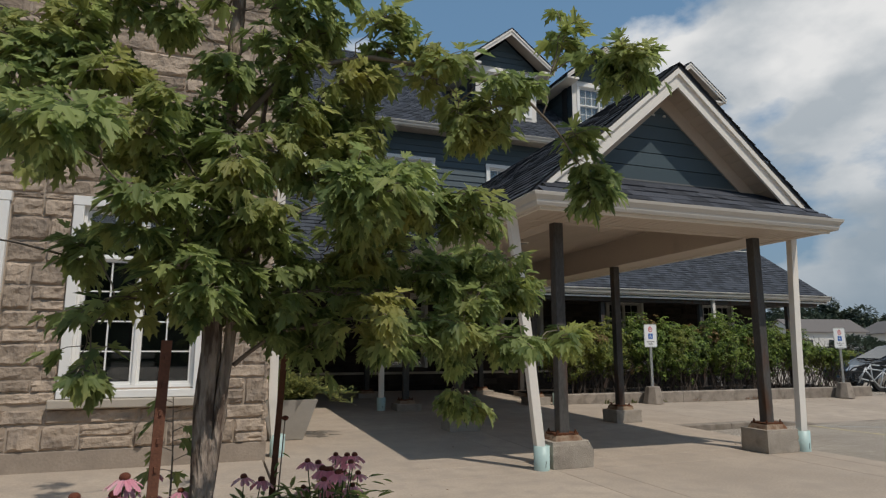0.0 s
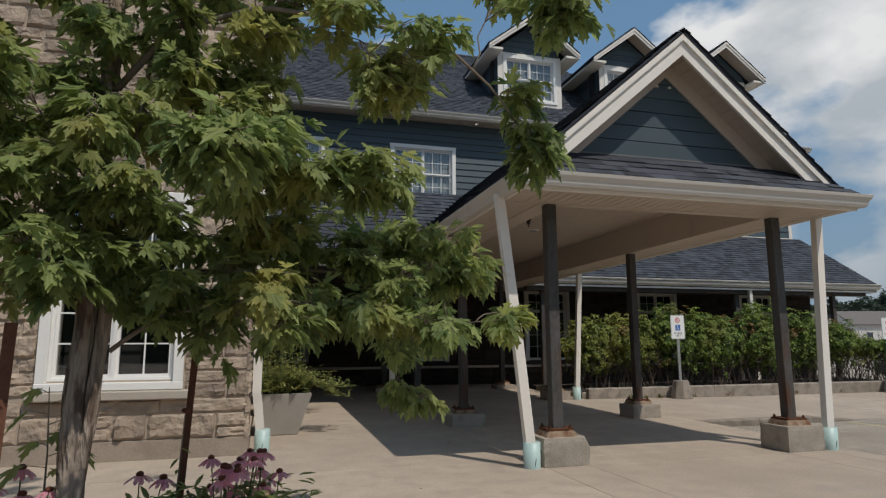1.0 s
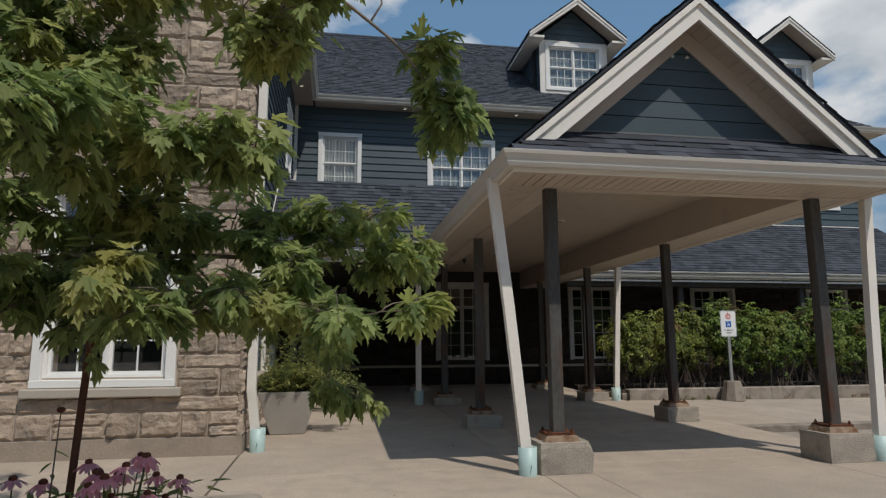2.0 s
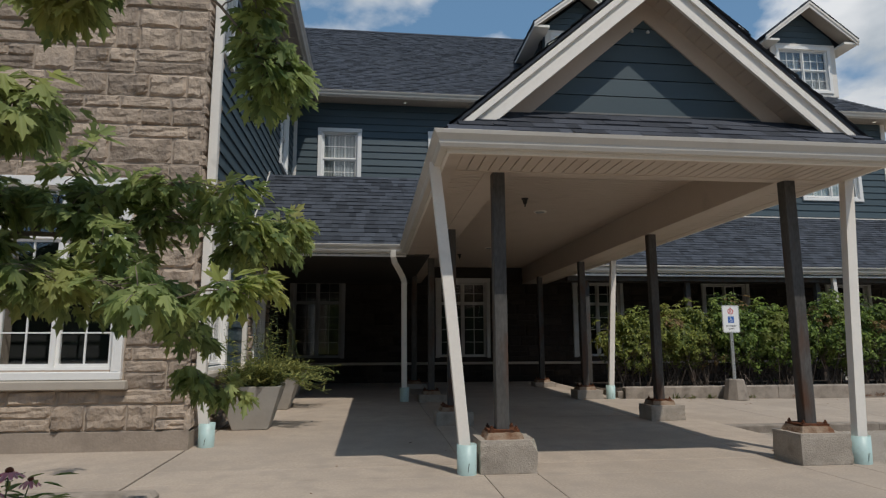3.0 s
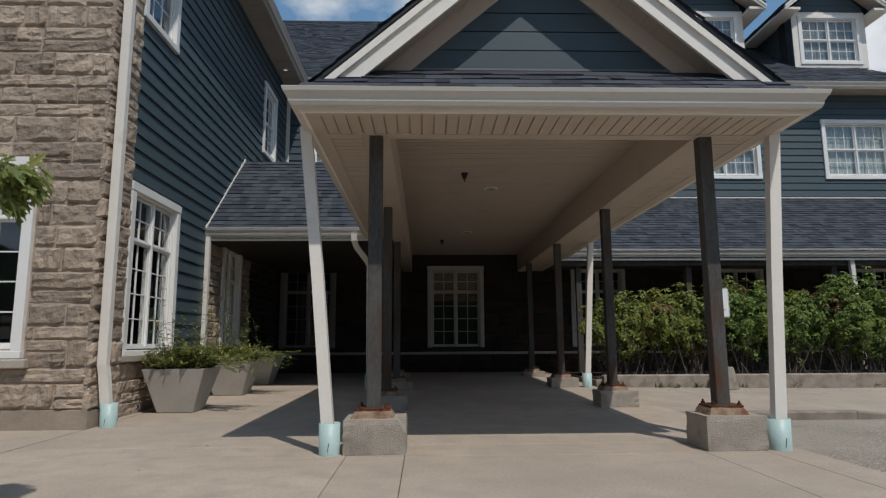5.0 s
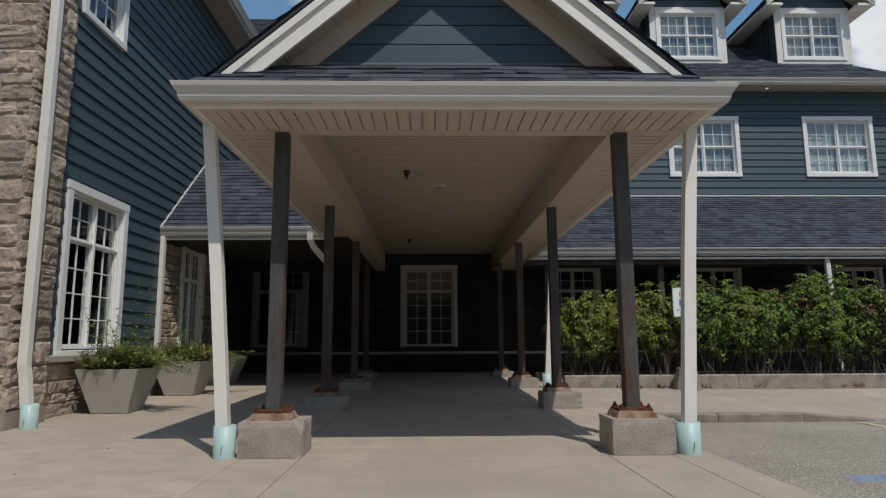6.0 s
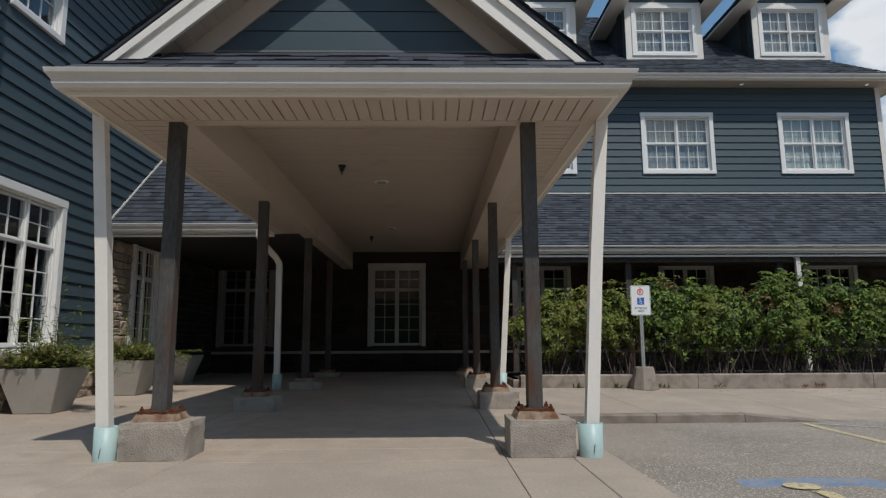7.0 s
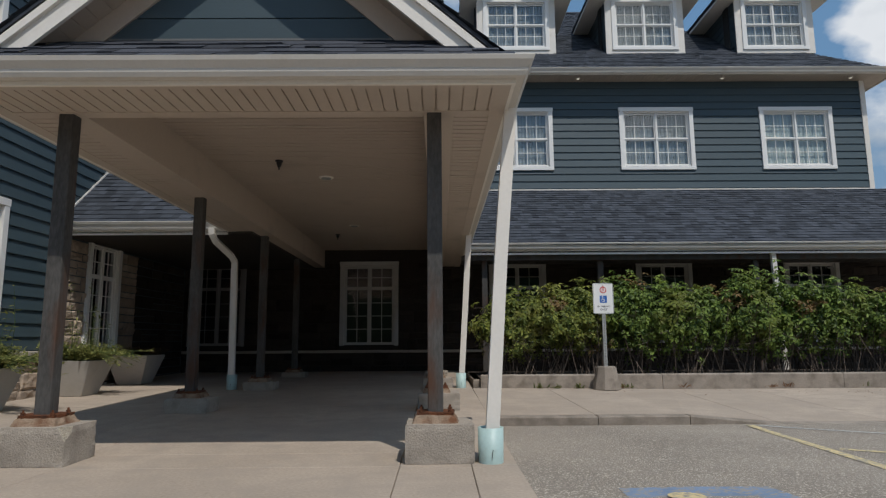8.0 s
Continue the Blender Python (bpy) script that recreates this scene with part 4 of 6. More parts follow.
for k in range(4):
    row = []
    for o, z in GP:
        x = XL - o if k < 2 else XR + o
        y = 5.645 - o if k in (1, 2) else (11.46 if k == 0 else 14.54)
        row.append(bm.verts.new((x, y, 2.79 + z)))
    rows.append(row)
for a, b in zip(rows, rows[1:]):
    for k in range(len(GP)):
        bm.faces.new((a[k], a[(k + 1) % len(GP)], b[(k + 1) % len(GP)], b[k]))
bm.faces.new(rows[0])
bm.faces.new(rows[-1][::-1])
bmesh.ops.recalc_face_normals(bm, faces=bm.faces)
pg = thing("gutter", CX, 5.6, 2.7, "pale aluminium gutter wrapped round portico eaves", "gutter")
part("trough", bm, GUTTER, pg)
part("rolled_lip", tube([(XL - 0.114, 11.46, 2.787), (XL - 0.114, 5.533, 2.787), (XR + 0.114, 5.533, 2.787), (XR + 0.114, 14.54, 2.787)], [0.008] * 4, 6), GUTTER, pg)
part("fascia", box(XL, XR, 5.648, 5.68, 2.63, 2.785), TRIM, portico)
part("fascia", box(XL + 0.001, XL + 0.025, 5.68, 14.0, 2.64, 2.8), TRIM, portico)
part("fascia", box(XR - 0.025, XR - 0.001, 5.68, 14.65, 2.64, 2.8), TRIM, portico)
a = XL + 0.14
while a < XR - 0.14:
    part("soffit_board", box(a + 0.006, min(a + 0.094, XR - 0.13), 5.76, 6.2, 2.645, 2.661), SOFFIT, portico)
    a += 0.1
part("soffit_border", box(XL + 0.025, XR - 0.025, 5.68, 5.76, 2.642, 2.662), SOFFIT, portico)
part("soffit_border", box(XL + 0.025, XL + 0.14, 5.76, 16.7, 2.642, 2.662), SOFFIT, portico)
part("soffit_border", box(XR - 0.14, XR - 0.025, 5.76, 16.7, 2.642, 2.662), SOFFIT, portico)
part("soffit_border", box(XL + 0.14, XR - 0.14, 6.2, 6.26, 2.638, 2.668), SOFFIT, portico)
part("soffit_backing", box(XL + 0.025, XR - 0.025, 5.68, 6.26, 2.662, 2.68), SOFFIT, portico)
soffit(portico, XL + 0.14, 4.37, 6.26, 16.7, 2.648, "x", 0.1, "side_soffit")
soffit(portico, 7.53, XR - 0.14, 6.26, 16.7, 2.648, "x", 0.1, "side_soffit")
for x0, x1 in ((4.37, 4.61), (7.29, 7.53)):
    part("boxed_beam", box(x0, x1, 6.26, 16.74, 2.64, 3.1, 0.004), SOFFIT, portico)
part("boxed_beam", box(4.61, 7.29, 6.26, 6.32, 2.64, 3.1), SOFFIT, portico)
ceil = thing("ceiling_portico", CX, 11, 3.07, "pale grooved vinyl portico ceiling", "ceiling", kind="structure")
soffit(ceil, 4.61, 7.29, 6.32, 16.74, 3.07, "x", 0.1)

for kx in (5.81, 5.97):
    part("cable_hook", tube([(kx, 6.15, 4.06), (kx, 6.125, 4.06), (kx + 0.004, 6.118, 4.04)], [0.012, 0.012, 0.008], 8), WINDOW_W, portico, "small white cable hook")

# posts on concrete blocks
POST_W = 0.115


def steel_post(x, y, z0, z1):
    p = thing("steel_post", x, y, z0, "square weathered steel post, dull brown-grey, on a rusted base plate", "post", "portico posts")
    h = POST_W / 2
    bm = box(x - 0.168, x + 0.168, y - 0.15, y + 0.15, z0 - 0.004, z0 + 0.055)
    bmesh.ops.subdivide_edges(bm, edges=bm.edges, cuts=6, use_grid_fill=True)
    for v in bm.verts:
        up = (v.co.z - z0) / 0.055
        v.co += Vector((x - v.co.x, y - v.co.y, 0)) * (0.17 * up + 0.07 * noise.noise(v.co * 19.0)) + Vector((0, 0, 0.012 * noise.noise(v.co * 31.0) if up > 0.3 else 0))
    part("grout_pad", bm, GROUT, p, "tapered rust-stained grout pad")
    bm = box(x - 0.135, x + 0.135, y - 0.122, y + 0.122, z0 + 0.05, z0 + 0.074)
    bmesh.ops.subdivide_edges(bm, edges=bm.edges, cuts=5, use_grid_fill=True)
    for v in bm.verts:
        v.co += Vector((x - v.co.x, y - v.co.y, 0)) * 0.09 * noise.noise(v.co * 23.0) + Vector((0, 0, 0.006 * noise.noise(v.co * 40.0)))
    part("base_plate", bm, RUST, p, "rusted flaking steel base plate")
    for sx in (-1, 1):
        for sy in (-1, 1):
            bx, by = x + sx * 0.108, y + sy * 0.096
            bm = tube([(bx, by, z0 + 0.068), (bx, by, z0 + 0.092)], [0.017, 0.017], 6)
            add_tube(bm, [(bx, by, z0 + 0.09), (bx, by, z0 + 0.108)], [0.009, 0.009], 6)
            part("anchor_bolt", bm, RUST, p)
    part("shaft", box(x - h, x + h, y - h, y + h, z0 + 0.06, z1, 0.006), STEEL, p, "dull brown-grey weathered shaft")
    return p


def block_ob(bm):
    ob = part("concrete_block", bm, BLOCK)
    ob.data.materials.append(CHALK)
    return ob


def concrete_block(x, y, high, chipped=False):
    z0, z1 = rise(y), rise(y) + high
    bm = box(x - 0.25, x + 0.25, y - 0.2, y + 0.22, z0, z1)
    bmesh.ops.subdivide_edges(bm, edges=bm.edges, cuts=5, use_grid_fill=True)
    rng = random.Random(int(x * 100 + y * 10))
    for v in bm.verts:
        e = sum((abs(abs(v.co.x - x) - 0.25) < 1e-3, abs(v.co.y - y + 0.2) < 1e-3 or abs(v.co.y - y - 0.22) < 1e-3, abs(v.co.z - z1) < 1e-3))
        if e > 1:
            v.co += Vector((x - v.co.x, y - v.co.y, -0.1)) * rng.uniform(0.01, 0.05)
    if chipped:
        r = bmesh.ops.bisect_plane(bm, geom=bm.verts[:] + bm.edges[:] + bm.faces[:], plane_co=(x + 0.216, y - 0.172, z1 - 0.036), plane_no=(0.75, -0.45, 0.5), clear_outer=True)
        cut = bmesh.ops.edgeloop_fill(bm, edges=[g for g in r["geom_cut"] if isinstance(g, bmesh.types.BMEdge)])
        for f in cut["faces"]:
            f.material_index = 1
    return tagged(block_ob(bm), "chipped grey concrete footing block with a pale broken corner" if chipped else "grey cast concrete footing block under a steel post", "block", "portico footing blocks")


for x, y, high in ((4.495, 6.28, 0.27), (7.375, 6.28, 0.27), (4.432, 9.17, 0.17), (7.37, 9.28, 0.2), (4.435, 12.07, 0.13), (7.35, 12.27, 0.16), (4.33, 15.0, 0.1), (7.31, 15.1, 0.1)):
    concrete_block(x + (0.02 if x < 6 else 0.03), y, high, chipped=(y < 7 and x < 6))
    steel_post(x, y, rise(y) + high, 2.66)


def downspout(pts, cup=None, label="white square downspout standing in an aqua pipe socket", wide=0.085):
    d = thing("downspout", *pts[-1], label, "downspout", "downspouts")
    part("pipe", sweep_box(pts, 0.095, 0.08), TRIM, d)
    if cup:
        x, y, z = cup
        bm = bmesh.new()
        n = 20
        rings = []
        for r, zz in ((wide - 0.004, z), (wide, z + 0.245), (wide - 0.008, z + 0.245), (wide - 0.012, z + 0.02)):
            rings.append([bm.verts.new((x + r * math.cos(2 * math.pi * k / n), y + r * math.sin(2 * math.pi * k / n), zz)) for k in range(n)])
        for a, b in zip(rings, rings[1:]):
            for k in range(n):
                bm.faces.new((a[k], a[(k + 1) % n], b[(k + 1) % n], b[k]))
        socket = part("pipe_socket", bm, PVC, d, "aqua plastic pipe socket", smooth=True)
        part("crack", tube([(x + 0.008, y - wide, z + 0.1), (x + 0.004, y - wide, z + 0.075), (x - 0.002, y - wide + 0.001, z + 0.03)], [0.0025, 0.003, 0.002], 5), STEEL, socket, "dark crack in plastic")
    return d


downspout([(3.9, 6.2, 2.7), (3.901, 6.2, 2.66), (4.03, 6.17, 1.45), (4.159, 6.135, 0.06)], (4.161, 6.13, 0.0), "white square downspout leaning into an aqua pipe socket")
downspout([(7.975, 6.22, 2.7), (7.974, 6.22, 2.66), (7.87, 6.185, 1.45), (7.772, 6.15, 0.05)], (7.77, 6.145, 0.0), wide=0.093)
downspout([(3.72, 11.53, 2.7), (3.72, 11.55, 2.6), (3.75, 11.62, 2.5), (3.9, 11.98, 2.3), (3.94, 12.06, 2.2), (3.94, 12.07, 2.08), (3.955, 12.09, 0.1)], (3.96, 12.1, rise(12.1)), "white downspout with an elbow from porch gutter")
downspout([(7.93, 12.1, 2.7), (7.85, 12.1, 1.4), (7.768, 12.09, 0.09)], (7.767, 12.09, rise(12.1)))
downspout([(1.575, 7.72, 7.66), (1.575, 7.72, 0.66), (1.59, 7.73, 0.56), (1.645, 7.75, 0.06)], (1.65, 7.752, rise(7.75)), "tall white downspout on stone corner with aqua pipe socket")
downspout([(14.56, 14.72, 2.72), (14.6, 14.75, 2.6), (14.72, 14.82, 0.06)], None, "thin white porch downspout behind hedge")
for x in (8.4, 10.92, 14.31, 17.72):
    q = thing("porch_post", x, 15.0, 0.0, "dark slim porch post", "post", "porch posts")
    part("shaft", box(x - 0.06, x + 0.06, 14.92, 15.04, 0.0, 2.57, 0.004), STEEL, q)
    part("foot", box(x - 0.09, x + 0.09, 14.89, 15.07, 0.0, 0.03, 0.004), STEEL, q)
# small black pendant nozzles on the portico ceiling
for x, y in ((5.444, 8.99), (5.3, 14.4)):
    h = thing("pendant_nozzle", x, y, 3.07, "small black pendant nozzle on portico ceiling", "sprinkler", "ceiling nozzles")
    part("escutcheon", tube([(x, y, 3.069), (x, y, 3.055)], [0.05, 0.046], 14), BLACK, h)
    part("body", tube([(x, y, 3.055), (x, y, 3.02), (x, y, 2.985)], [0.035, 0.03, 0.016], 12), BLACK, h)
    part("tip", tube([(x, y, 2.985), (x, y, 2.955)], [0.006, 0.012], 8), BLACK, h)
for x, y in ((5.88, 9.8), (5.78, 13.4)):
    d = thing("recessed_downlight", x, y, 3.07, "round white recessed downlight, unlit, in portico ceiling", "light", "portico downlights")
    part("rim", tube([(x, y, 3.069), (x, y, 3.055)], [0.1, 0.09], 20), TRIM, d)
    part("lens", tube([(x, y, 3.055), (x, y, 3.05)], [0.07, 0.068], 18), CURTAIN, d)


# ---- planting ----
def leaf_shape(kind):
    if kind == "maple":
        half = [(0.0, 0.0), (0.1, 0.05), (0.31, 0.04), (0.18, 0.17), (0.34, 0.3), (0.49, 0.54), (0.34, 0.49), (0.31, 0.66), (0.14, 0.43), (0.14, 0.64), (0.23, 0.8), (0.1, 0.83), (0.0, 1.08)]
    else:
        half = [(0.0, 0.0), (0.22, 0.3), (0.24, 0.6), (0.0, 1.0)]
    return half


def add_leaf(verts, faces, o, tip, up, size, half, fold=0.25):
    """A folded, slightly drooping leaf from o along tip."""
    t = Vector(tip).normalized()
    s = t.cross(up)
    s = s.normalized() if s.length > 1e-3 else t.orthogonal().normalized()
    n = s.cross(t)
    k = len(verts)
    m = len(half)
    def at(x, y):
        return tuple(o + size * (s * x + t * y + n * (abs(x) * fold - 0.25 * y * y)))
    right = [at(x, y) for x, y in half]
    left = [at(-x, y) for x, y in half[1:-1]]
    verts += right + left
    faces.append(tuple(range(k, k + m)))
    faces.append((k, k + m - 1, *range(k + m + len(left) - 1, k + m - 1, -1)))


def hedge_top(x):
    """Height of the hedge's uneven crest along x."""
    def hump(c, w):
        return math.exp(-((x - c) / w) ** 2)
    return 1.8 + 0.1 * hump(9.7, 0.6) + 0.28 * hump(11.15, 0.55) + 0.3 * hump(13.65, 0.7) - 0.22 * (x > 15.2) - 0.32 * (x > 16.1) - 0.35 * max(0, 9.0 - x)


def hedge(x0, x1, y0, y1, seed):
    """Shrubs grown together: domes of leaf whorls over a tangle of bare stems."""
    rng = random.Random(seed)
    h = thing("hedge", (x0 + x1) / 2, (y0 + y1) / 2, 0.2, "loose green shrub hedge with bare brown stems below", "hedge")
    verts, faces, rv, rf = [], [], [], []
    bm = bmesh.new()
    half = [(0.0, 0.0), (0.2, 0.3), (0.21, 0.58), (0.0, 1.0)]
    x = x0 + 0.2
    while x < x1:
        c = Vector((x + rng.uniform(-0.12, 0.12), (y0 + y1) / 2 + rng.uniform(-0.2, 0.1), rng.uniform(0.95, 1.2)))
        rx, ry, up, low = rng.uniform(0.42, 0.58), rng.uniform(0.5, 0.66), hedge_top(c.x) * rng.uniform(0.95, 1.02) - c.z, rng.uniform(0.46, 0.64)
        for _ in range(20):
            a = rng.uniform(0, 6.28)
            f = Vector((c.x + rng.gauss(0, 0.14), c.y - 0.12 + rng.gauss(0, 0.17), 0.15))
            e = c + Vector((math.cos(a) * rx * 0.9, math.sin(a) * ry * 0.9 - 0.1, rng.uniform(-0.25, 0.5)))
            m = f.lerp(e, 0.5) + Vector((rng.gauss(0, 0.1), rng.gauss(0, 0.1), 0.1))
            add_tube(bm, [f, m, e], [0.009, 0.006, 0.003], 4)
            for _ in range(2):
                g = m.lerp(e, rng.random())
                add_tube(bm, [g, g + Vector((rng.gauss(0, 0.16), rng.gauss(-0.05, 0.12), rng.uniform(-0.12, 0.2)))], [0.004, 0.002], 3)
        for _ in range(540):
            d = Vector((rng.gauss(0, 1), rng.gauss(-0.25, 1), rng.gauss(0.25, 0.9))).normalized()
            if d.z < 0.0 and rng.random() < 0.5:
                continue
            lump = 1 + 0.68 * noise.noise(Vector((d.x * 2.8 + seed, d.y * 2.8 + x, d.z * 2.8)))
            o = c + Vector((d.x * rx, d.y * ry, d.z * (up if d.z > 0 else low))) * lump * rng.uniform(0.72, 1.02)
            red = noise.noise(Vector((o.x * 1.3, 7.0, o.z * 1.6))) > 0.36 and rng.random() < 0.55
            axis = (d + Vector((rng.gauss(0, 0.35), rng.gauss(-0.1, 0.35), rng.gauss(0.6, 0.3)))).normalized()
            u = axis.orthogonal().normalized()
            w = axis.cross(u)
            size = rng.uniform(0.068, 0.118) * (1 if d.z > -0.2 else 0.75)
            for k in range(6):
                a = k * 1.05 + rng.uniform(-0.3, 0.3)
                t = u * math.cos(a) + w * math.sin(a) - axis * rng.uniform(0.0, 0.35)
                add_leaf(rv if red else verts, rf if red else faces, o + t * 0.015, t, axis, size, half, 0.2)
        x += 0.42
    if rv:
        tagged(pydata("bronze_foliage", rv, rf, HEDGE_RED, h, "bronze tinged leaves"), kind="stuff")
    tagged(part("stem_tangle", bm, HEDGE_STEM, h, "bare brown stems"), kind="stuff")
    tagged(pydata("foliage", verts, faces, HEDGE_Y if x0 < 10 else HEDGE, h), kind="stuff")
    return h


for k, (a, b) in enumerate(((8.5, 10.6), (10.6, 12.8), (12.8, 15.0), (15.0, 17.6))):
    hedge(a, b, 12.75, 14.1, 60 + k)
tagged(pydata("planting_bed", [(8.0, 12.3, 0.2), (17.4, 12.3, 0.2), (17.9, 14.9, 0.2), (8.0, 14.9, 0.2)], [(0, 1, 2, 3)], SOIL), "dark soil of hedge bed", "soil", kind="structure")

# ---- tree ----
tree = thing("tree", 0.92, 3.25, 0.1, "young maple tree with deeply cut green leaves and grey furrowed bark", "tree")
BASE = Vector((0.903, 3.3, 0.05))
FORK = Vector((0.918, 3.32, 1.42))
TOP = Vector((0.96, 3.22, 5.5))


def bent(a, b, sag, n=7, seed=0, wob=0.02):
    rng = random.Random(seed)
    a, b = Vector(a), Vector(b)
    return [a.lerp(b, i / n) + Vector((rng.gauss(0, wob), rng.gauss(0, wob), sag * math.sin(math.pi * i / n))) * (1 if 0 < i < n else 0) for i in range(n + 1)]


bm = bmesh.new()
trunk_pts = bent(BASE, FORK, 0, 6, 9, 0.006) + bent(FORK, TOP, 0.0, 8, 4, 0.015)[1:]
radii = [0.076, 0.061, 0.055, 0.053, 0.05, 0.047, 0.044] + [0.041, 0.039, 0.033, 0.027, 0.021, 0.016, 0.011, 0.007]
add_tube(bm, trunk_pts, radii, 12)
add_tube(bm, [Vector((0.91, 3.3, 0.3))] + bent((0.942, 3.29, 0.62), (1.03, 3.27, 1.75), 0.0, 5, 8, 0.006) + [Vector((1.12, 3.25, 2.5))], [0.02, 0.03, 0.03, 0.028, 0.026, 0.023, 0.017, 0.008], 9)
bmesh.ops.subdivide_edges(bm, edges=[e for e in bm.edges], cuts=2, use_grid_fill=True)
for v in bm.verts:
    q = noise.noise(Vector((v.co.x * 34, v.co.y * 34, v.co.z * 7)))
    v.co += Vector((v.co.x - 0.915, v.co.y - 3.3, 0)).normalized() * 0.009 * q
part("trunk", bm, BARK, tree, "grey furrowed bark", smooth=True)
# leafy sprays: where each hangs and how far it spreads
LOW_SPRAYS = [(2.68, 3.95, 1.66, 0.13), (2.82, 4.0, 1.62, 0.1), (1.62, 3.3, 1.62, 0.17), (2.12, 3.65, 1.66, 0.16), (1.9, 3.25, 1.33, 0.17), (1.72, 3.5, 1.72, 0.15), (2.3, 3.4, 1.3, 0.12), (1.5, 3.15, 1.38, 0.13), (2.2, 3.7, 1.5, 0.12),
              (1.46, 3.4, 1.58, 0.23), (1.92, 3.6, 1.62, 0.23), (2.36, 3.8, 1.7, 0.18), (2.74, 3.98, 1.68, 0.17), (2.86, 4.0, 1.6, 0.1), (1.69, 3.2, 1.34, 0.18), (2.12, 3.4, 1.31, 0.19),
              (2.5, 3.48, 1.29, 0.16), (2.78, 3.36, 1.28, 0.09), (2.42, 4.1, 1.05, 0.08), (2.5, 4.22, 0.9, 0.12), (1.38, 3.6, 1.27, 0.13), (1.15, 3.5, 1.3, 0.13), (2.3, 3.85, 1.35, 0.12)]
INNER_SPRAYS = [(1.72, 3.15, 1.88, 0.12), (1.82, 3.2, 1.8, 0.11), (1.62, 3.15, 1.96, 0.1), (1.05, 3.02, 1.46, 0.13), (0.9, 3.0, 1.42, 0.11), (1.0, 3.05, 1.76, 0.14), (0.75, 3.1, 1.57, 0.17),
                (0.75, 3.15, 2.0, 0.18), (0.88, 3.1, 1.68, 0.14), (0.95, 3.2, 1.5, 0.1), (0.95, 3.0, 2.08, 0.14), (0.3, 3.1, 1.98, 0.14), (0.43, 2.35, 1.95, 0.11), (0.54, 3.2, 1.42, 0.08),
                (0.42, 3.2, 1.2, 0.08)]
MIDDLE_SPRAYS = [(0.89, 3.1, 1.83, 0.17), (0.6, 2.9, 1.76, 0.1), (1.11, 3.3, 1.68, 0.2), (1.41, 2.72, 1.86, 0.14), (1.57, 2.75, 1.92, 0.13), (1.64, 3.0, 1.78, 0.15), (1.66, 3.0, 2.0, 0.08),
                 (2.1, 3.0, 1.95, 0.08), (2.12, 3.0, 1.86, 0.07), (1.5, 2.62, 1.78, 0.13), (0.3, 3.4, 1.72, 0.09), (1.2, 3.35, 1.45, 0.17), (1.3, 3.45, 1.36, 0.12), (1.3, 3.2, 2.1, 0.14)]
HIGH_SPRAYS = [(0.1, 3.2, 2.52, 0.15), (0.36, 3.15, 2.46, 0.12), (0.25, 3.2, 2.72, 0.16), (0.62, 3.15, 2.85, 0.18), (1.0, 3.2, 2.82, 0.18), (1.38, 3.2, 2.9, 0.17), (1.72, 3.2, 2.86, 0.1),
               (1.15, 3.2, 2.33, 0.16), (1.5, 3.2, 2.52, 0.12), (1.46, 3.25, 2.24, 0.12), (2.36, 3.08, 2.62, 0.08), (2.93, 2.82, 2.78, 0.07), (3.0, 2.84, 2.71, 0.05), (2.75, 3.2, 3.1, 0.07),
               (2.14, 3.12, 2.38, 0.07), (2.26, 3.12, 2.47, 0.07), (0.45, 3.2, 3.1, 0.18)]
UPPER_SPRAYS = [(1.1, 3.2, 3.15, 0.2), (0.52, 3.0, 2.42, 0.2), (0.82, 3.2, 2.58, 0.2), (1.23, 3.2, 2.64, 0.15), (1.56, 3.2, 2.74, 0.14), (1.89, 3.1, 2.62, 0.11), (2.22, 3.05, 2.57, 0.1),
                (2.86, 2.9, 2.8, 0.07), (2.83, 3.16, 2.42, 0.06), (2.93, 3.18, 2.17, 0.07), (2.95, 3.18, 2.1, 0.05), (0.55, 3.0, 2.02, 0.18), (0.85, 3.2, 2.23, 0.21), (1.07, 3.5, 2.18, 0.17),
                (1.32, 3.3, 2.45, 0.14), (0.15, 3.2, 2.3, 0.2), (1.62, 3.3, 2.35, 0.1)]
verts, faces = [], []
rng = random.Random(5)
half = leaf_shape("maple")
LEAVES = []
for k in range(4):
    lv, lf = [], []
    add_leaf(lv, lf, Vector((0, 0, 0)), Vector((0, 1, 0)), Vector((0, 0, 1)), 1.0, half, 0.08 * k)
    me = bpy.data.meshes.new("leaf")
    me.from_pydata(lv, [], lf)
    me.materials.append(LEAF_P)
    LEAVES.append(me)
singles = []


def hang_leaf(at, d, size):
    """One leaf on its stalk, drooping; those of the outermost boughs are pieces of their own."""
    tip = (d * 0.8 + Vector((0, 0, -0.1 - 0.85 * rng.random()))).normalized()
    if at.x > 2.72 and len(singles) < 290:
        q = tip.to_track_quat("Y", "Z").to_matrix().to_4x4()
        singles.append(linked("leaf", rng.choice(LEAVES), None, tree, m=Matrix.Translation(at) @ q @ Matrix.Scale(size, 4)))
    else:
        add_leaf(verts, faces, at, tip, Vector((d.x * 0.7 + rng.gauss(0, 0.3), d.y * 0.7 + rng.gauss(0, 0.3), 1)), size, half, rng.uniform(0.0, 0.35))


AXIS = Vector((0.97, 3.31))
nodes = [(Vector((0.97, 3.31, 1.3 + 0.2 * i)), 0.0) for i in range(18)]
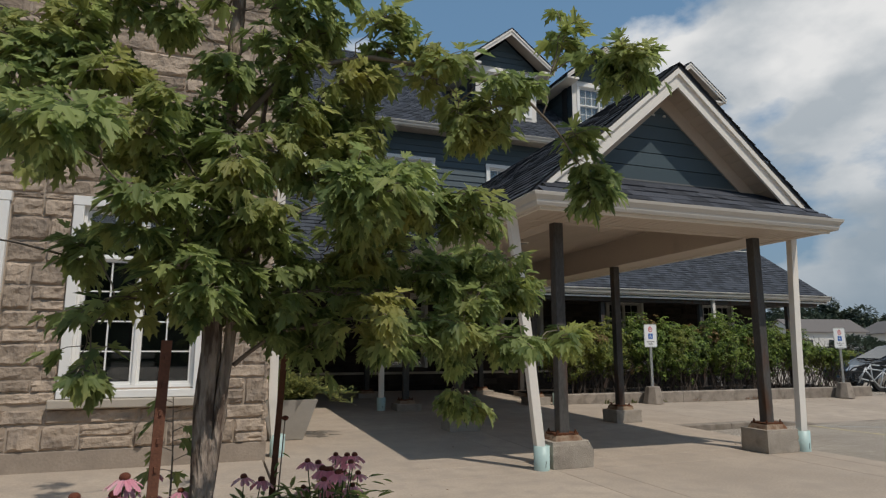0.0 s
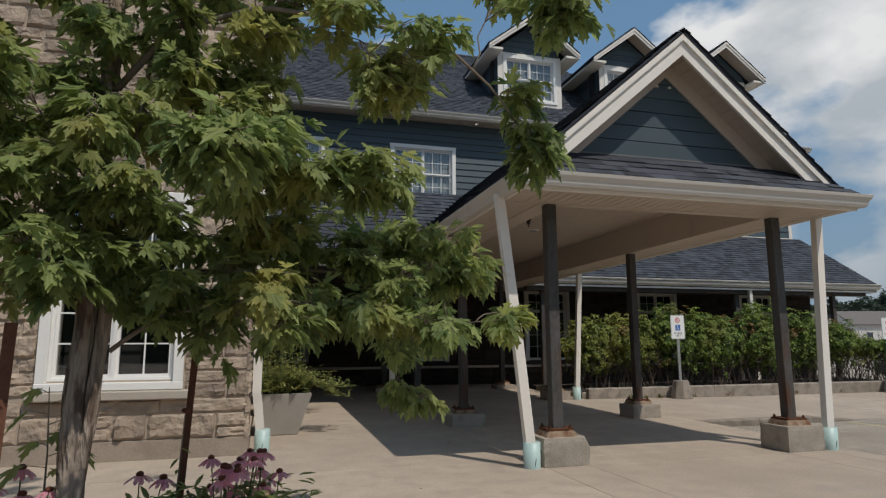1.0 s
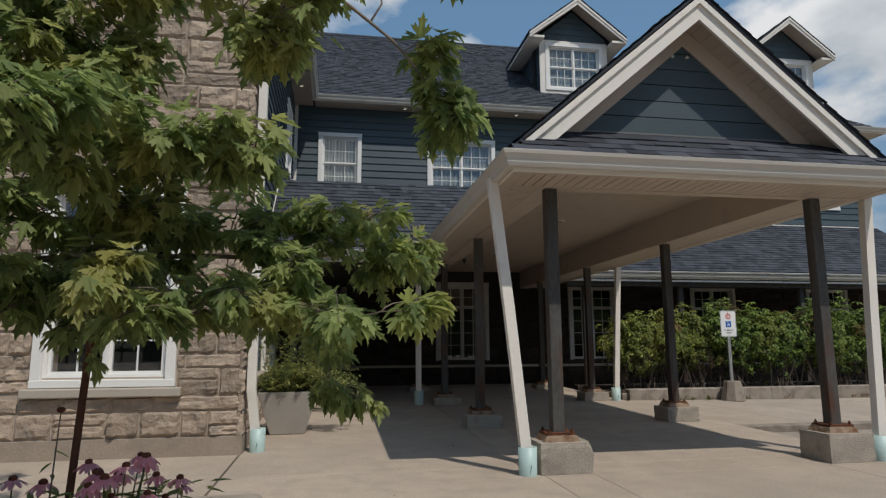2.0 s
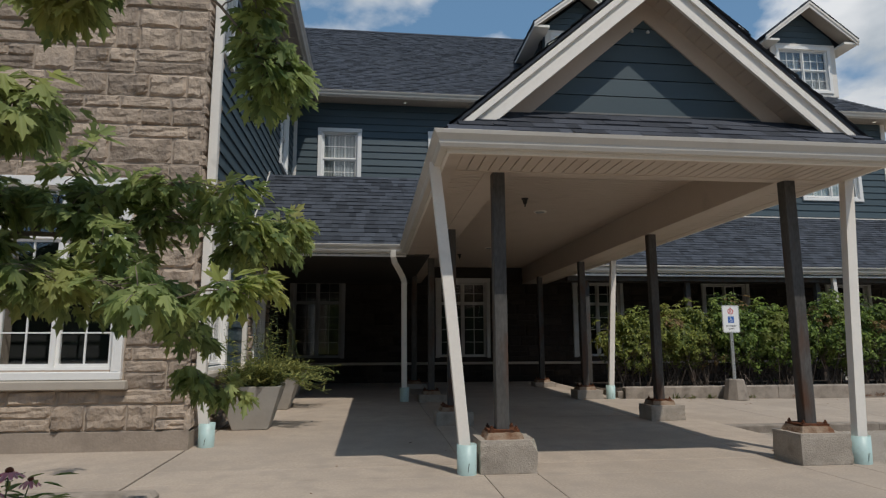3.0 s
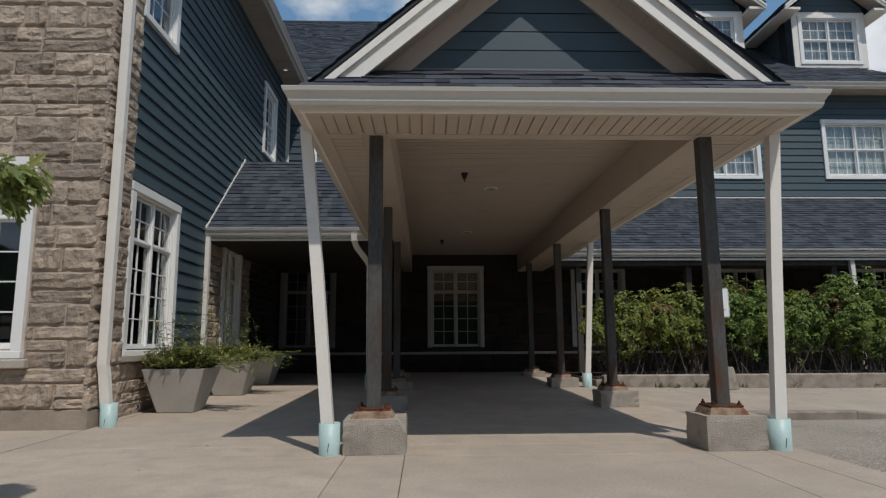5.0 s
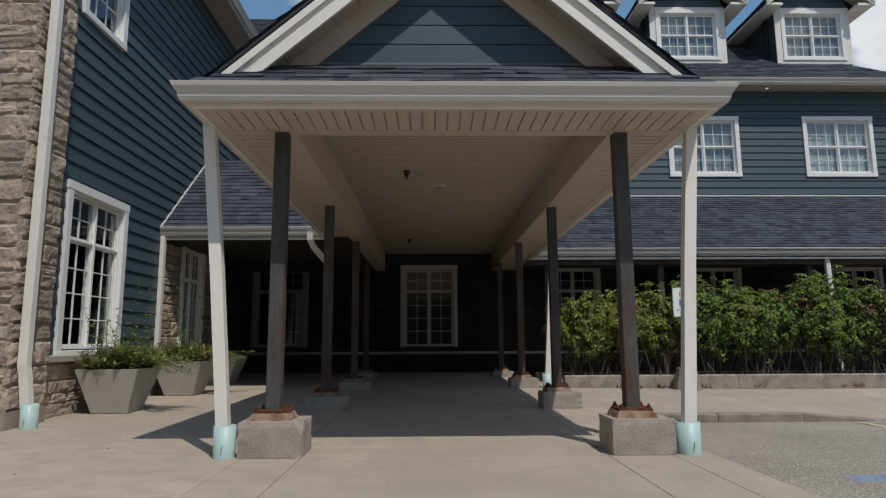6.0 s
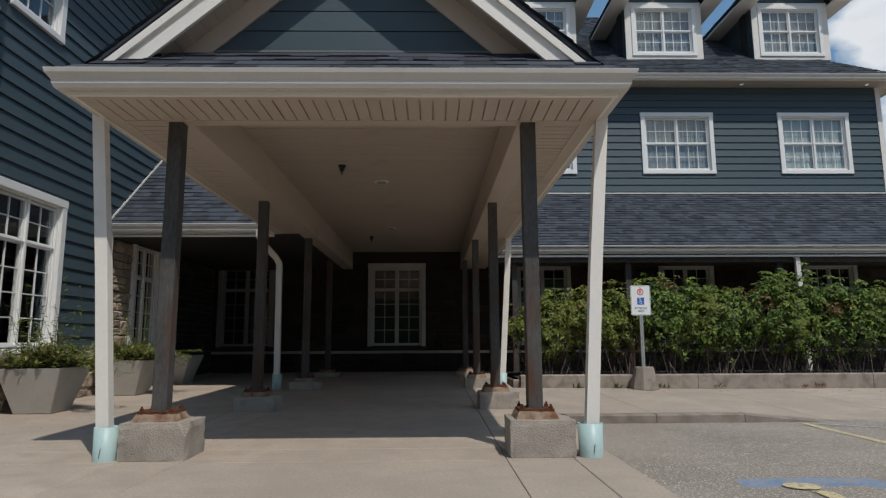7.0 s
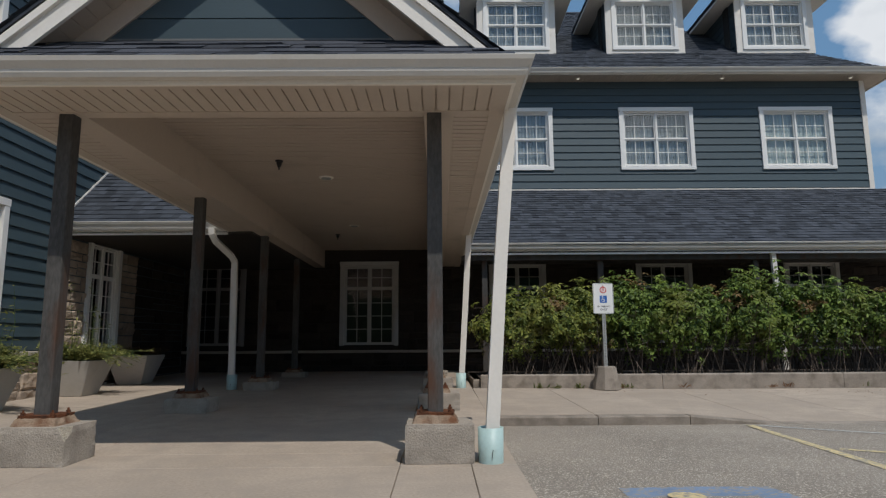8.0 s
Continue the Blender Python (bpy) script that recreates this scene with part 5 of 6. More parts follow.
for stem, thick in (([(0.98, 3.27, 2.3), (1.2, 3.22, 2.6), (1.62, 3.16, 2.72), (2.1, 3.08, 2.66), (2.4, 3.07, 2.62), (2.68, 3.13, 2.45), (2.84, 3.17, 2.28)], 0.016),
                    ([(0.99, 3.32, 1.36), (1.25, 3.4, 1.5), (1.6, 3.52, 1.53), (2.0, 3.68, 1.56), (2.4, 3.84, 1.66), (2.7, 3.95, 1.66)], 0.018),
                    ([(1.02, 3.3, 1.15), (1.2, 3.32, 1.3), (1.6, 3.3, 1.38), (2.1, 3.4, 1.34), (2.5, 3.46, 1.3)], 0.011),
                    ([(0.96, 3.3, 1.75), (0.78, 3.15, 2.05), (0.6, 3.02, 2.3)], 0.008),
                    ([(0.98, 3.28, 1.6), (1.15, 3.0, 1.78), (1.4, 2.78, 1.86)], 0.007)):
    pts = []
    for k, (p, q) in enumerate(zip(stem, stem[1:])):
        pts += bent(p, q, 0.006, 3, 40 + k, 0.005)[0 if not pts else 1:]
    part("bough", tube(pts, [thick * (1 - 0.75 * i / len(pts)) for i in range(len(pts))], 7), TWIG, tree, "bare pale limb", smooth=True)
    nodes += [(p, (p.xy - AXIS).length) for p in pts[2::2]]

crowd = random.Random(21)
CLUMPS = []
for x, y, z, r in LOW_SPRAYS + INNER_SPRAYS + MIDDLE_SPRAYS + HIGH_SPRAYS + UPPER_SPRAYS:
    for _ in range(1 + round(16.5 * r)):
        CLUMPS.append((x + crowd.gauss(0, 0.56) * r, y + crowd.gauss(0, 0.7) * r, z + crowd.gauss(0, 0.46) * r))
CLUMPS += [(0.9 + crowd.gauss(0, 0.62), 3.25 + crowd.gauss(0, 0.5), crowd.uniform(3.4, 5.4)) for _ in range(14)]
CLUMPS += [(crowd.uniform(-0.9, 0.2), crowd.uniform(3.0, 3.9), crowd.uniform(1.5, 3.2)) for _ in range(9)]
order = sorted((Vector(c) for c in CLUMPS), key=lambda c: (c.xy - AXIS).length)
for k, c in enumerate(order):
    reach = (c.xy - AXIS).length

    def cost(nd):
        p, r = nd
        return (c - p).length + max(0.0, p.z - c.z - 0.05) * 0.6 + (9 if r > reach - 0.05 and r > 0 else 0)
    a, _ = min(nodes, key=cost)
    pts = bent(a, c, 0.03, 6, 20 + k, 0.012)
    length = (c - a).length
    bm = bmesh.new()
    thick = 0.003 + 0.0035 * length
    add_tube(bm, pts, [thick * (1 - 0.09 * i) for i in range(7)], 5)
    nodes += [(pts[3], (pts[3].xy - AXIS).length), (c, reach)]
    along = (c - a).normalized()
    for t in range(rng.choice((5, 8, 10))):
        base = c.lerp(pts[4], min(1.0, abs(rng.gauss(0, 0.5)))) if length < 0.5 else c - along * abs(rng.gauss(0, 0.05))
        d = Vector((rng.gauss(0, 1), rng.gauss(0, 1), rng.gauss(0.1, 0.4))).normalized() + along * 0.5
        e = base + d * rng.uniform(0.05, 0.13)
        add_tube(bm, [base, base.lerp(e, 0.5) + Vector((0, 0, 0.012)), e], [0.003, 0.0025, 0.0015], 4)
        for _ in range(rng.randint(4, 6)):
            o = base.lerp(e, rng.uniform(0.3, 1.0))
            f = (d * 0.6 + Vector((rng.gauss(0, 0.7), rng.gauss(0, 0.7), rng.gauss(0, 0.2)))).normalized()
            hang_leaf(o + f * rng.uniform(0.01, 0.05), f, rng.uniform(0.066, 0.115))
    part("limb", bm, TWIG, tree, smooth=True)
tagged(pydata("crown", verts, faces, LEAF, tree), kind="stuff")

# ---- stakes, bed and flowers round the tree ----
bed = thing("tree_bed", 0.5, 3.2, 0.0, "raised planting bed with concrete edging and bare soil", "planting bed", kind="structure")
for x0, x1, y0, y1 in ((-3.4, 2.0, 5.04, 5.2), (1.84, 2.0, 1.75, 5.04), (-3.4, 2.0, 1.6, 1.75)):
    part("edging", box(x0, x1, y0, y1, -0.01, 0.15, 0.03), KERB, bed)
bm = bmesh.new()
bmesh.ops.create_grid(bm, x_segments=40, y_segments=24, size=0.5, matrix=Matrix.Translation((-0.78, 3.4, 0.09)) @ Matrix.Diagonal((5.24, 3.3, 1, 1)))
rng = random.Random(31)
for v in bm.verts:
    v.co.z += rng.uniform(-0.015, 0.015)
part("soil", bm, SOIL, bed, "dark soil")

STAKE = material("rusty_stake", (0.15, 0.062, 0.036), 0.85, 0.2, spread=0.35, scale=14, fine=90, bump=0.5, dist=0.003)
stake = thing("tree_stake", 0.78, 3.0, 0.08, "rusty brown steel tee stake beside tree", "stake", "tree stakes")
bm = box(-0.021, 0.021, -0.003, 0.003, 0, 1.2)
add_box(bm, -0.003, 0.003, 0.003, 0.03, 0, 1.2)
part("post", bm, STAKE, stake, m=pose(0.72, 3.0, 0.06, 0, 1.5, 20))
for z in [0.35 + 0.11 * i for i in range(8)]:
    part("stud", box(-0.006, 0.006, -0.011, -0.003, z, z + 0.02), STAKE, stake, m=pose(0.72, 3.0, 0.06, 0, 1.5, 20))
stake = thing("tree_stake", 1.27, 3.85, 0.08, "dark slim steel stake beside tree", "stake", "tree stakes")
bm = box(-0.017, 0.017, -0.003, 0.003, 0, 1.17)
add_box(bm, -0.003, 0.003, 0.003, 0.026, 0, 1.17)
part("post", bm, STAKE, stake, m=pose(1.25, 3.85, 0.06, 0, 3.0, 10))
part("brace", tube([(1.3, 3.87, 0.45), (1.5, 3.98, 0.08)], [0.008, 0.008], 6), STEEL, stake)

PETAL = leaf_material("pink_petal", (0.93, 0.4, 0.52), (0.97, 0.62, 0.68), 0.5)
CONE = material("flower_cone", (0.14, 0.04, 0.02), 0.9, spread=0.4, scale=80, fine=300, bump=0.8, dist=0.004)
STEM = material("green_stem", (0.06, 0.1, 0.03), 0.7)
PLANT_LEAF = leaf_material("maple_leaf", (0.14, 0.2, 0.075), (0.4, 0.47, 0.17), 0.58, olive=(0.5, 0.45, 0.14))


def coneflower(x, y, heads, seed, tall=0.65, leaves=60, tops=()):
    """A clump of coneflowers: lance leaves, stems, drooping petals round a domed cone."""
    rng = random.Random(seed)
    p = thing("coneflower_plant", x, y, 0.09, "pink coneflower clump with drooping petals and dark domed cones", "flowers", "coneflowers")
    vs, fs = [], []
    lance = [(0, 0), (0.13, 0.3), (0.11, 0.65), (0, 1.0)]
    for i in range(heads):
        a, r = rng.uniform(0, 6.28), rng.uniform(0.03, 0.2)
        top = Vector((x + r * math.cos(a), y + r * math.sin(a), 0.09 + tall * rng.uniform(0.62, 1.02)))
        if i < len(tops):
            top = Vector(tops[i])
        foot = Vector((x + 0.3 * r * math.cos(a), y + 0.3 * r * math.sin(a), 0.07))
        mid = foot.lerp(top, 0.5) + Vector((rng.gauss(0, 0.015), rng.gauss(0, 0.015), 0))
        part("stem", tube([foot, mid, top], [0.004, 0.0035, 0.003], 5), STEM, p)
        for q in (0.3, 0.5, 0.7):
            d = Vector((rng.gauss(0, 1), rng.gauss(0, 1), 0.3)).normalized()
            add_leaf(vs, fs, foot.lerp(top, q), d, Vector((0, 0, 1)), rng.uniform(0.08, 0.13), lance, 0.2)
        s = rng.uniform(0.8, 1.15) if not tops else rng.uniform(1.15, 1.3)
        cone = bmesh.new()
        bmesh.ops.create_uvsphere(cone, u_segments=10, v_segments=6, radius=0.0175 * s, matrix=Matrix.Translation(top + Vector((0, 0, 0.006))) @ Matrix.Diagonal((1, 1, 0.8, 1)))
        head = part("flower_head", cone, CONE, p, "dark rust-brown cone", smooth=True)
        pv, pf = [], []
        n = rng.randint(10, 14)
        droop = rng.uniform(0.25, 0.6) if not tops else rng.uniform(0.15, 0.4)
        for k in range(n):
            t = 2 * math.pi * k / n + rng.gauss(0, 0.08)
            d = Vector((math.cos(t), math.sin(t), -droop))
            add_leaf(pv, pf, top + Vector((0.012 * math.cos(t), 0.012 * math.sin(t), 0)), d, Vector((0, 0, 1)), rng.uniform(0.05, 0.066) * s, [(0, 0), (0.16, 0.25), (0.17, 0.8), (0.06, 1.0), (0, 0.96)], 0.1)
        pydata("petals", pv, pf, PETAL, head, "drooping pink ray petals")
    for _ in range(leaves):
        a, r = rng.uniform(0, 6.28), rng.uniform(0, 0.24)
        o = Vector((x + r * math.cos(a), y + r * math.sin(a), 0.1 + rng.uniform(0.1, 0.8) * tall * rng.random() ** 0.3))
        d = Vector((math.cos(a) + rng.gauss(0, 0.5), math.sin(a) + rng.gauss(0, 0.5), rng.uniform(-0.2, 0.8)))
        add_leaf(vs, fs, o, d, Vector((0, 0, 1)), rng.uniform(0.06, 0.12), lance, 0.2)
    tagged(pydata("foliage", vs, fs, PLANT_LEAF, p), kind="stuff")
    return p


coneflower(1.51, 3.62, 20, 1, 0.57, 620)
coneflower(1.68, 3.95, 5, 8, 0.5, 280)
coneflower(1.12, 3.6, 4, 2, 0.5, 560)
coneflower(0.7, 3.3, 4, 3, 0.62, 520)
coneflower(0.58, 2.85, 3, 4, 0.7, 160, [(0.65, 2.85, 0.75), (0.62, 2.85, 0.69), (0.49, 2.85, 0.69)])



def seedling(x, y, tall, seed):
    """A self-sown maple: one thin stem with paired, long-stalked lobed leaves."""
    rng = random.Random(seed)
    s = thing("maple_seedling", x, y, 0.09, "self-sown maple seedling with a few lobed green leaves", "seedling")
    stem = [Vector((x + 0.02 * math.sin(3 * f), y, 0.08 + tall * f)) for f in (0, 0.35, 0.7, 1.0)]
    part("stem", tube(stem, [0.007, 0.006, 0.004, 0.002], 6), TWIG, s)
    lobes = leaf_shape("maple")
    for k in range(15):
        f = 0.3 + 0.048 * k
        a = k * 2.4 + rng.uniform(-0.4, 0.4)
        o = Vector((x + 0.02 * math.sin(3 * f), y, 0.08 + tall * f))
        e = o + Vector((math.cos(a), math.sin(a), 0.25)) * rng.uniform(0.06, 0.11)
        stalk = part("stalk", tube([o, e], [0.0025, 0.0018], 4), TWIG, s)
        vs, fs = [], []
        add_leaf(vs, fs, e, Vector((math.cos(a), math.sin(a), -0.7)), Vector((0, 0, 1)), rng.uniform(0.1, 0.16), lobes, 0.15)
        pydata("leaf", vs, fs, LEAF, stalk)
    return s


seedling(0.76, 3.46, 0.92, 71)
# dry seed head that stands over the middle clump
dry = thing("dry_flower_stalk", 1.27, 3.62, 0.09, "tall dry brown flower stalk with a dark seed head", "flowers")
part("stem", tube([(1.27, 3.62, 0.08), (1.28, 3.62, 0.5), (1.3, 3.61, 0.86)], [0.005, 0.004, 0.003], 5), TWIG, dry)
bm = bmesh.new()
bmesh.ops.create_uvsphere(bm, u_segments=8, v_segments=5, radius=0.019, matrix=Matrix.Translation((1.3, 3.61, 0.87)) @ Matrix.Diagonal((1, 1, 0.7, 1)))
part("seed_head", bm, CONE, dry)
vs, fs = [], []
for k in range(9):
    a = k * 2.4
    add_leaf(vs, fs, Vector((1.28, 3.62, 0.3 + 0.05 * k)), Vector((math.cos(a), math.sin(a), -0.3)), Vector((0, 0, 1)), 0.07, [(0, 0), (0.13, 0.3), (0.11, 0.65), (0, 1.0)], 0.2)
tagged(pydata("dry_leaves", vs, fs, PLANT_LEAF, dry), kind="stuff")

# ---- planters ----
DRY_PLANT = leaf_material("dry_planter_leaf", (0.06, 0.035, 0.02), (0.16, 0.1, 0.05), 0.3)
GRASSY = leaf_material("planter_leaf", (0.13, 0.155, 0.05), (0.4, 0.4, 0.13), 0.45)


def planter(x, y, a, b, h, turn, seed, wild):
    z = rise(y)
    m = pose(x, y, z, 0, 0, turn)
    root = new("planter")
    root.matrix_basis = m
    tagged(root, "tapered square grey planter with bushy green plants" if wild > 0.5 else "tapered square grey planter with low dry plants", "planter", "entrance planters")
    bm = bmesh.new()
    rings = []
    for s, zz in ((b, 0.0), (a, h), (a - 0.04, h), (a - 0.07, h - 0.1)):
        rings.append([bm.verts.new((sx * s, sy * s, zz)) for sx, sy in ((-1, -1), (1, -1), (1, 1), (-1, 1))])
    for r0, r1 in zip(rings, rings[1:]):
        for k in range(4):
            bm.faces.new((r0[k], r0[(k + 1) % 4], r1[(k + 1) % 4], r1[k]))
    bm.faces.new(rings[0][::-1])
    bmesh.ops.bevel(bm, geom=[e for e in bm.edges if e.calc_length() > 0.1], offset=0.008, segments=2, affect="EDGES")
    part("tub", bm, PLANTER).parent = root
    part("soil", box(-a + 0.06, a - 0.06, -a + 0.06, a - 0.06, h - 0.12, h - 0.09), SOIL).parent = root
    rng = random.Random(seed)
    vs, fs = [], []
    lance = [(0, 0), (0.1, 0.3), (0.09, 0.65), (0, 1.0)]
    broad = [(0, 0), (0.17, 0.3), (0.15, 0.65), (0, 1.0)]
    stems = bmesh.new()
    for i in range(int(210 * (0.35 + wild))):
        o = Vector((rng.uniform(-1, 1) * (a - 0.09), rng.uniform(-1, 1) * (a - 0.09), h - 0.09))
        tall = rng.uniform(0.02, 0.2) * (0.45 + wild) * (rng.uniform(2.4, 5.0) if wild > 0.5 and rng.random() < 0.1 else 1.0)
        mid = o + Vector((o.x * 0.15, o.y * 0.15, 0.1 + 0.45 * tall))
        tip = o + Vector((o.x * rng.uniform(0.1, 0.75) + rng.gauss(0, 0.07), o.y * rng.uniform(0.1, 0.75) + rng.gauss(0, 0.07), 0.1 + tall))
        if wild > 0.5 and i % 9 == 0:
            o.x = abs(o.x)
            mid = Vector((a + 0.04, o.y, h + 0.13))
            tip = mid + Vector((rng.uniform(0.2, 0.6), rng.uniform(-0.25, 0.15), rng.uniform(-0.25, 0.02)))
        add_tube(stems, [o, mid, tip], [0.004, 0.003, 0.0015], 4)
        for k in range(15):
            f = rng.uniform(0.2, 1.0)
            q = o.lerp(mid, f * 2) if f < 0.5 else mid.lerp(tip, f * 2 - 1)
            if q.z < h + 0.02 and abs(q.x) < a + 0.03 and abs(q.y) < a + 0.03:
                continue
            d = Vector((rng.gauss(0, 1), rng.gauss(0, 1), rng.uniform(-0.2, 0.8)))
            add_leaf(vs, fs, q, d, Vector((0, 0, 1)), rng.uniform(0.045, 0.09), broad, 0.15)
    tangle = part("stem_tangle", stems, STEM)
    tangle.parent = root
    tagged(tangle, kind="stuff")
    leaves = pydata("foliage", vs, fs, GRASSY if wild > 0.5 else DRY_PLANT)
    leaves.parent = root
    tagged(leaves, kind="stuff")
    return root


planter(1.87, 9.12, 0.37, 0.215, 0.53, 2, 11, 1.0)
planter(1.84, 11.3, 0.385, 0.22, 0.53, 0, 12, 0.9)
planter(1.72, 13.42, 0.385, 0.22, 0.53, 0, 13, 0.2)


# ---- kerbs, signs, road paint ----
def front_z(x):
    return 0.0 - 0.098 * min(1.0, max(0.0, (x - 10.25) / 0.9))


def walk_z(x, y):
    f = min(1.0, max(0.0, (y - 8.75) / 3.45))
    return front_z(x) * (1 - f) + (0.062 - 0.042 * min(1.0, max(0.0, (x - 8.6) / 3.0))) * f


def block_piece(name, parent, x0, x1, y0, y1, zt, zb, mat, gap=0.0024, bev=0.004):
    """A paving slab or kerb stone with eased upper edges; zt(x, y) and zb give top and bottom."""
    x0, x1, y0, y1 = x0 + gap, x1 - gap, y0 + gap, y1 - gap
    c = [(x0, y0), (x1, y0), (x1, y1), (x0, y1)]
    i = [(x0 + bev, y0 + bev), (x1 - bev, y0 + bev), (x1 - bev, y1 - bev), (x0 + bev, y1 - bev)]
    vs = [(x, y, zb) for x, y in c] + [(x, y, zt(x, y) - bev) for x, y in c] + [(x, y, zt(x, y)) for x, y in i]
    fs = [(8, 9, 10, 11)] + [q for k in range(4) for q in ((k, (k + 1) % 4, 4 + (k + 1) % 4, 4 + k), (4 + k, 4 + (k + 1) % 4, 8 + (k + 1) % 4, 8 + k))]
    return pydata(name, vs, fs, mat, parent)


bed_kerb = thing("bed_kerb", 12, 12.3, 0.05, "pale concrete kerb along hedge bed, stained and cracked", "kerb", kind="structure")
x = 8.1
while x < 17.2:
    e = min(x + 3.07, 17.3)
    block_piece("kerb_stone", bed_kerb, x, e, 12.2, 12.38, lambda a, b: 0.275, -0.05, KERB, 0.004, 0.02)
    x = e
y = 12.38
while y < 14.5:
    block_piece("kerb_stone", bed_kerb, 7.98, 8.14, y, min(y + 1.1, 14.6), lambda a, b: 0.2, -0.05, KERB, 0.004, 0.02)
    y += 1.1
block_piece("kerb_stone", bed_kerb, 7.98, 8.1, 12.27, 12.38, lambda a, b: 0.2, -0.05, KERB, 0.002, 0.02)

RED_S = material("sign_red", (0.55, 0.03, 0.03), 0.45, spread=0.03)
BLUE_S = material("sign_blue", (0.02, 0.12, 0.42), 0.45, spread=0.03)
BLACK_S = material("sign_black", (0.02, 0.02, 0.02), 0.5, spread=0.03)
GREEN_S = material("sign_edge", (0.12, 0.16, 0.13), 0.5, spread=0.05)


def ring(x, y, z, r0, r1, n=28, a0=0.0, a1=2 * math.pi):
    bm = bmesh.new()
    full = a1 - a0 > 6.2
    ang = [a0 + (a1 - a0) * k / n for k in range(n + (0 if full else 1))]
    rows = [[bm.verts.new((x + r * math.cos(a), yy, z + r * math.sin(a))) for a in ang] for r, yy in ((r0, y), (r1, y), (r1, y + 0.002), (r0, y + 0.002))]
    m = len(ang)
    for k in range(m if full else m - 1):
        j = (k + 1) % m
        for p, q in ((0, 1), (1, 2), (2, 3), (3, 0)):
            bm.faces.new((rows[p][k], rows[q][k], rows[q][j], rows[p][j]))
    return bm


def words(text, size, m, mat, parent):
    c = bpy.data.curves.new("lettering", "FONT")
    c.body, c.size, c.align_x, c.align_y, c.extrude = text, size, "CENTER", "CENTER", 0.0006
    c.materials.append(mat)
    ob = new("lettering", c)
    ob.matrix_basis = m
    return adopt(ob, parent)


def parking_sign(x, y, z, turn):
    """An accessible parking sign on a perforated post in a cast concrete foot."""
    s = thing("parking_sign", x, y, z, "white accessible parking sign on galvanised post in concrete foot", "sign", "parking signs")
    m = pose(x, y, z, 0, 0, turn)
    bm = bmesh.new()
    n = 8
    rings = [[bm.verts.new((r * math.cos(math.pi / 8 + 2 * math.pi * k / n), r * math.sin(math.pi / 8 + 2 * math.pi * k / n), zz)) for k in range(n)] for r, zz in ((0.235, 0), (0.225, 0.04), (0.16, 0.35), (0.145, 0.37))]
    for a, b in zip(rings, rings[1:]):
        for k in range(n):
            bm.faces.new((a[k], a[(k + 1) % n], b[(k + 1) % n], b[k]))
    bm.faces.new(rings[-1])
    part("concrete_foot", bm, KERB, s, "tapered cast concrete foot", m)
    bm = bmesh.new()
    add_box(bm, -0.026, 0.026, -0.004, 0.0, 0.36, 1.72)
    add_box(bm, -0.03, -0.024, -0.004, 0.028, 0.36, 1.72)
    add_box(bm, 0.024, 0.03, -0.004, 0.028, 0.36, 1.72)
    post = part("post", bm, GALV, s, "galvanised channel post", m)
    bm = bmesh.new()
    for k in range(30):
        add_tube(bm, [(0, -0.0045, 0.42 + k * 0.027), (0, -0.0065, 0.42 + k * 0.027)], [0.006, 0.006], 6)
    part("post_hole", bm, BLACK_S, post, "row of punched holes", m)
    corner = [(sx * 0.147 + 0.025 * math.cos(a), 1.4925 + sz * 0.2325 + 0.025 * math.sin(a)) for sx, sz, a0 in ((1, 1, 0), (-1, 1, 90), (-1, -1, 180), (1, -1, 270)) for a in (radians(a0 + 18 * i) for i in range(6))]
    panel = part("panel", prism(corner, 1, -0.012, -0.008), SIGN_W, s, "white sheet metal panel", m)
    bm = bmesh.new()
    for q in ((-0.165, 0.165, 1.738, 1.744), (-0.165, 0.165, 1.241, 1.247), (-0.166, -0.16, 1.247, 1.738), (0.16, 0.166, 1.247, 1.738)):
        add_box(bm, q[0], q[1], -0.0135, -0.012, q[2], q[3])
    part("border", bm, GREEN_S, panel, "thin dark border", m)
    part("red_ring", ring(0, -0.0145, 1.635, 0.042, 0.056), RED_S, panel, "red ring", m)
    bm = box(-0.006, 0.006, -0.0155, -0.0135, 1.69, 1.71)
    part("ring_mark", bm, RED_S, panel, "small red mark above ring", m)
    words("R", 0.085, m @ pose(0, -0.014, 1.635, 90, 0, 0), RED_S, panel)
    part("blue_square", box(-0.06, 0.06, -0.0145, -0.012, 1.42, 1.54), BLUE_S, panel, "blue square", m)
    bm = ring(-0.004, -0.0165, 1.464, 0.022, 0.029, 20, radians(150), radians(400))
    add_tube(bm, [(-0.012, -0.0155, 1.526), (-0.012, -0.0165, 1.526)], [0.009, 0.009], 10)
    add_box(bm, -0.016, -0.008, -0.0165, -0.0147, 1.476, 1.514)
    add_box(bm, -0.008, 0.016, -0.0163, -0.0147, 1.494, 1.501)
    add_box(bm, -0.016, 0.02, -0.0161, -0.0147, 1.472, 1.48)
    add_box(bm, 0.014, 0.021, -0.0159, -0.0147, 1.44, 1.478)
    part("wheelchair_symbol", bm, SIGN_W, panel, "white wheelchair symbol", m)
    words("BY PERMIT", 0.045, m @ pose(0, -0.0135, 1.355, 90, 0, 0), BLACK_S, panel)
    words("ONLY", 0.045, m @ pose(0, -0.0135, 1.305, 90, 0, 0), BLACK_S, panel)
    for z2 in (1.26, 1.72):
        part("bolt", tube([(0, -0.012, z2), (0, -0.017, z2)], [0.007, 0.006], 8), GALV, panel, "", m)
    return s


parking_sign(10.17, 12.0, 0.045, 0)
parking_sign(16.05, 12.0, 0.03, -10)


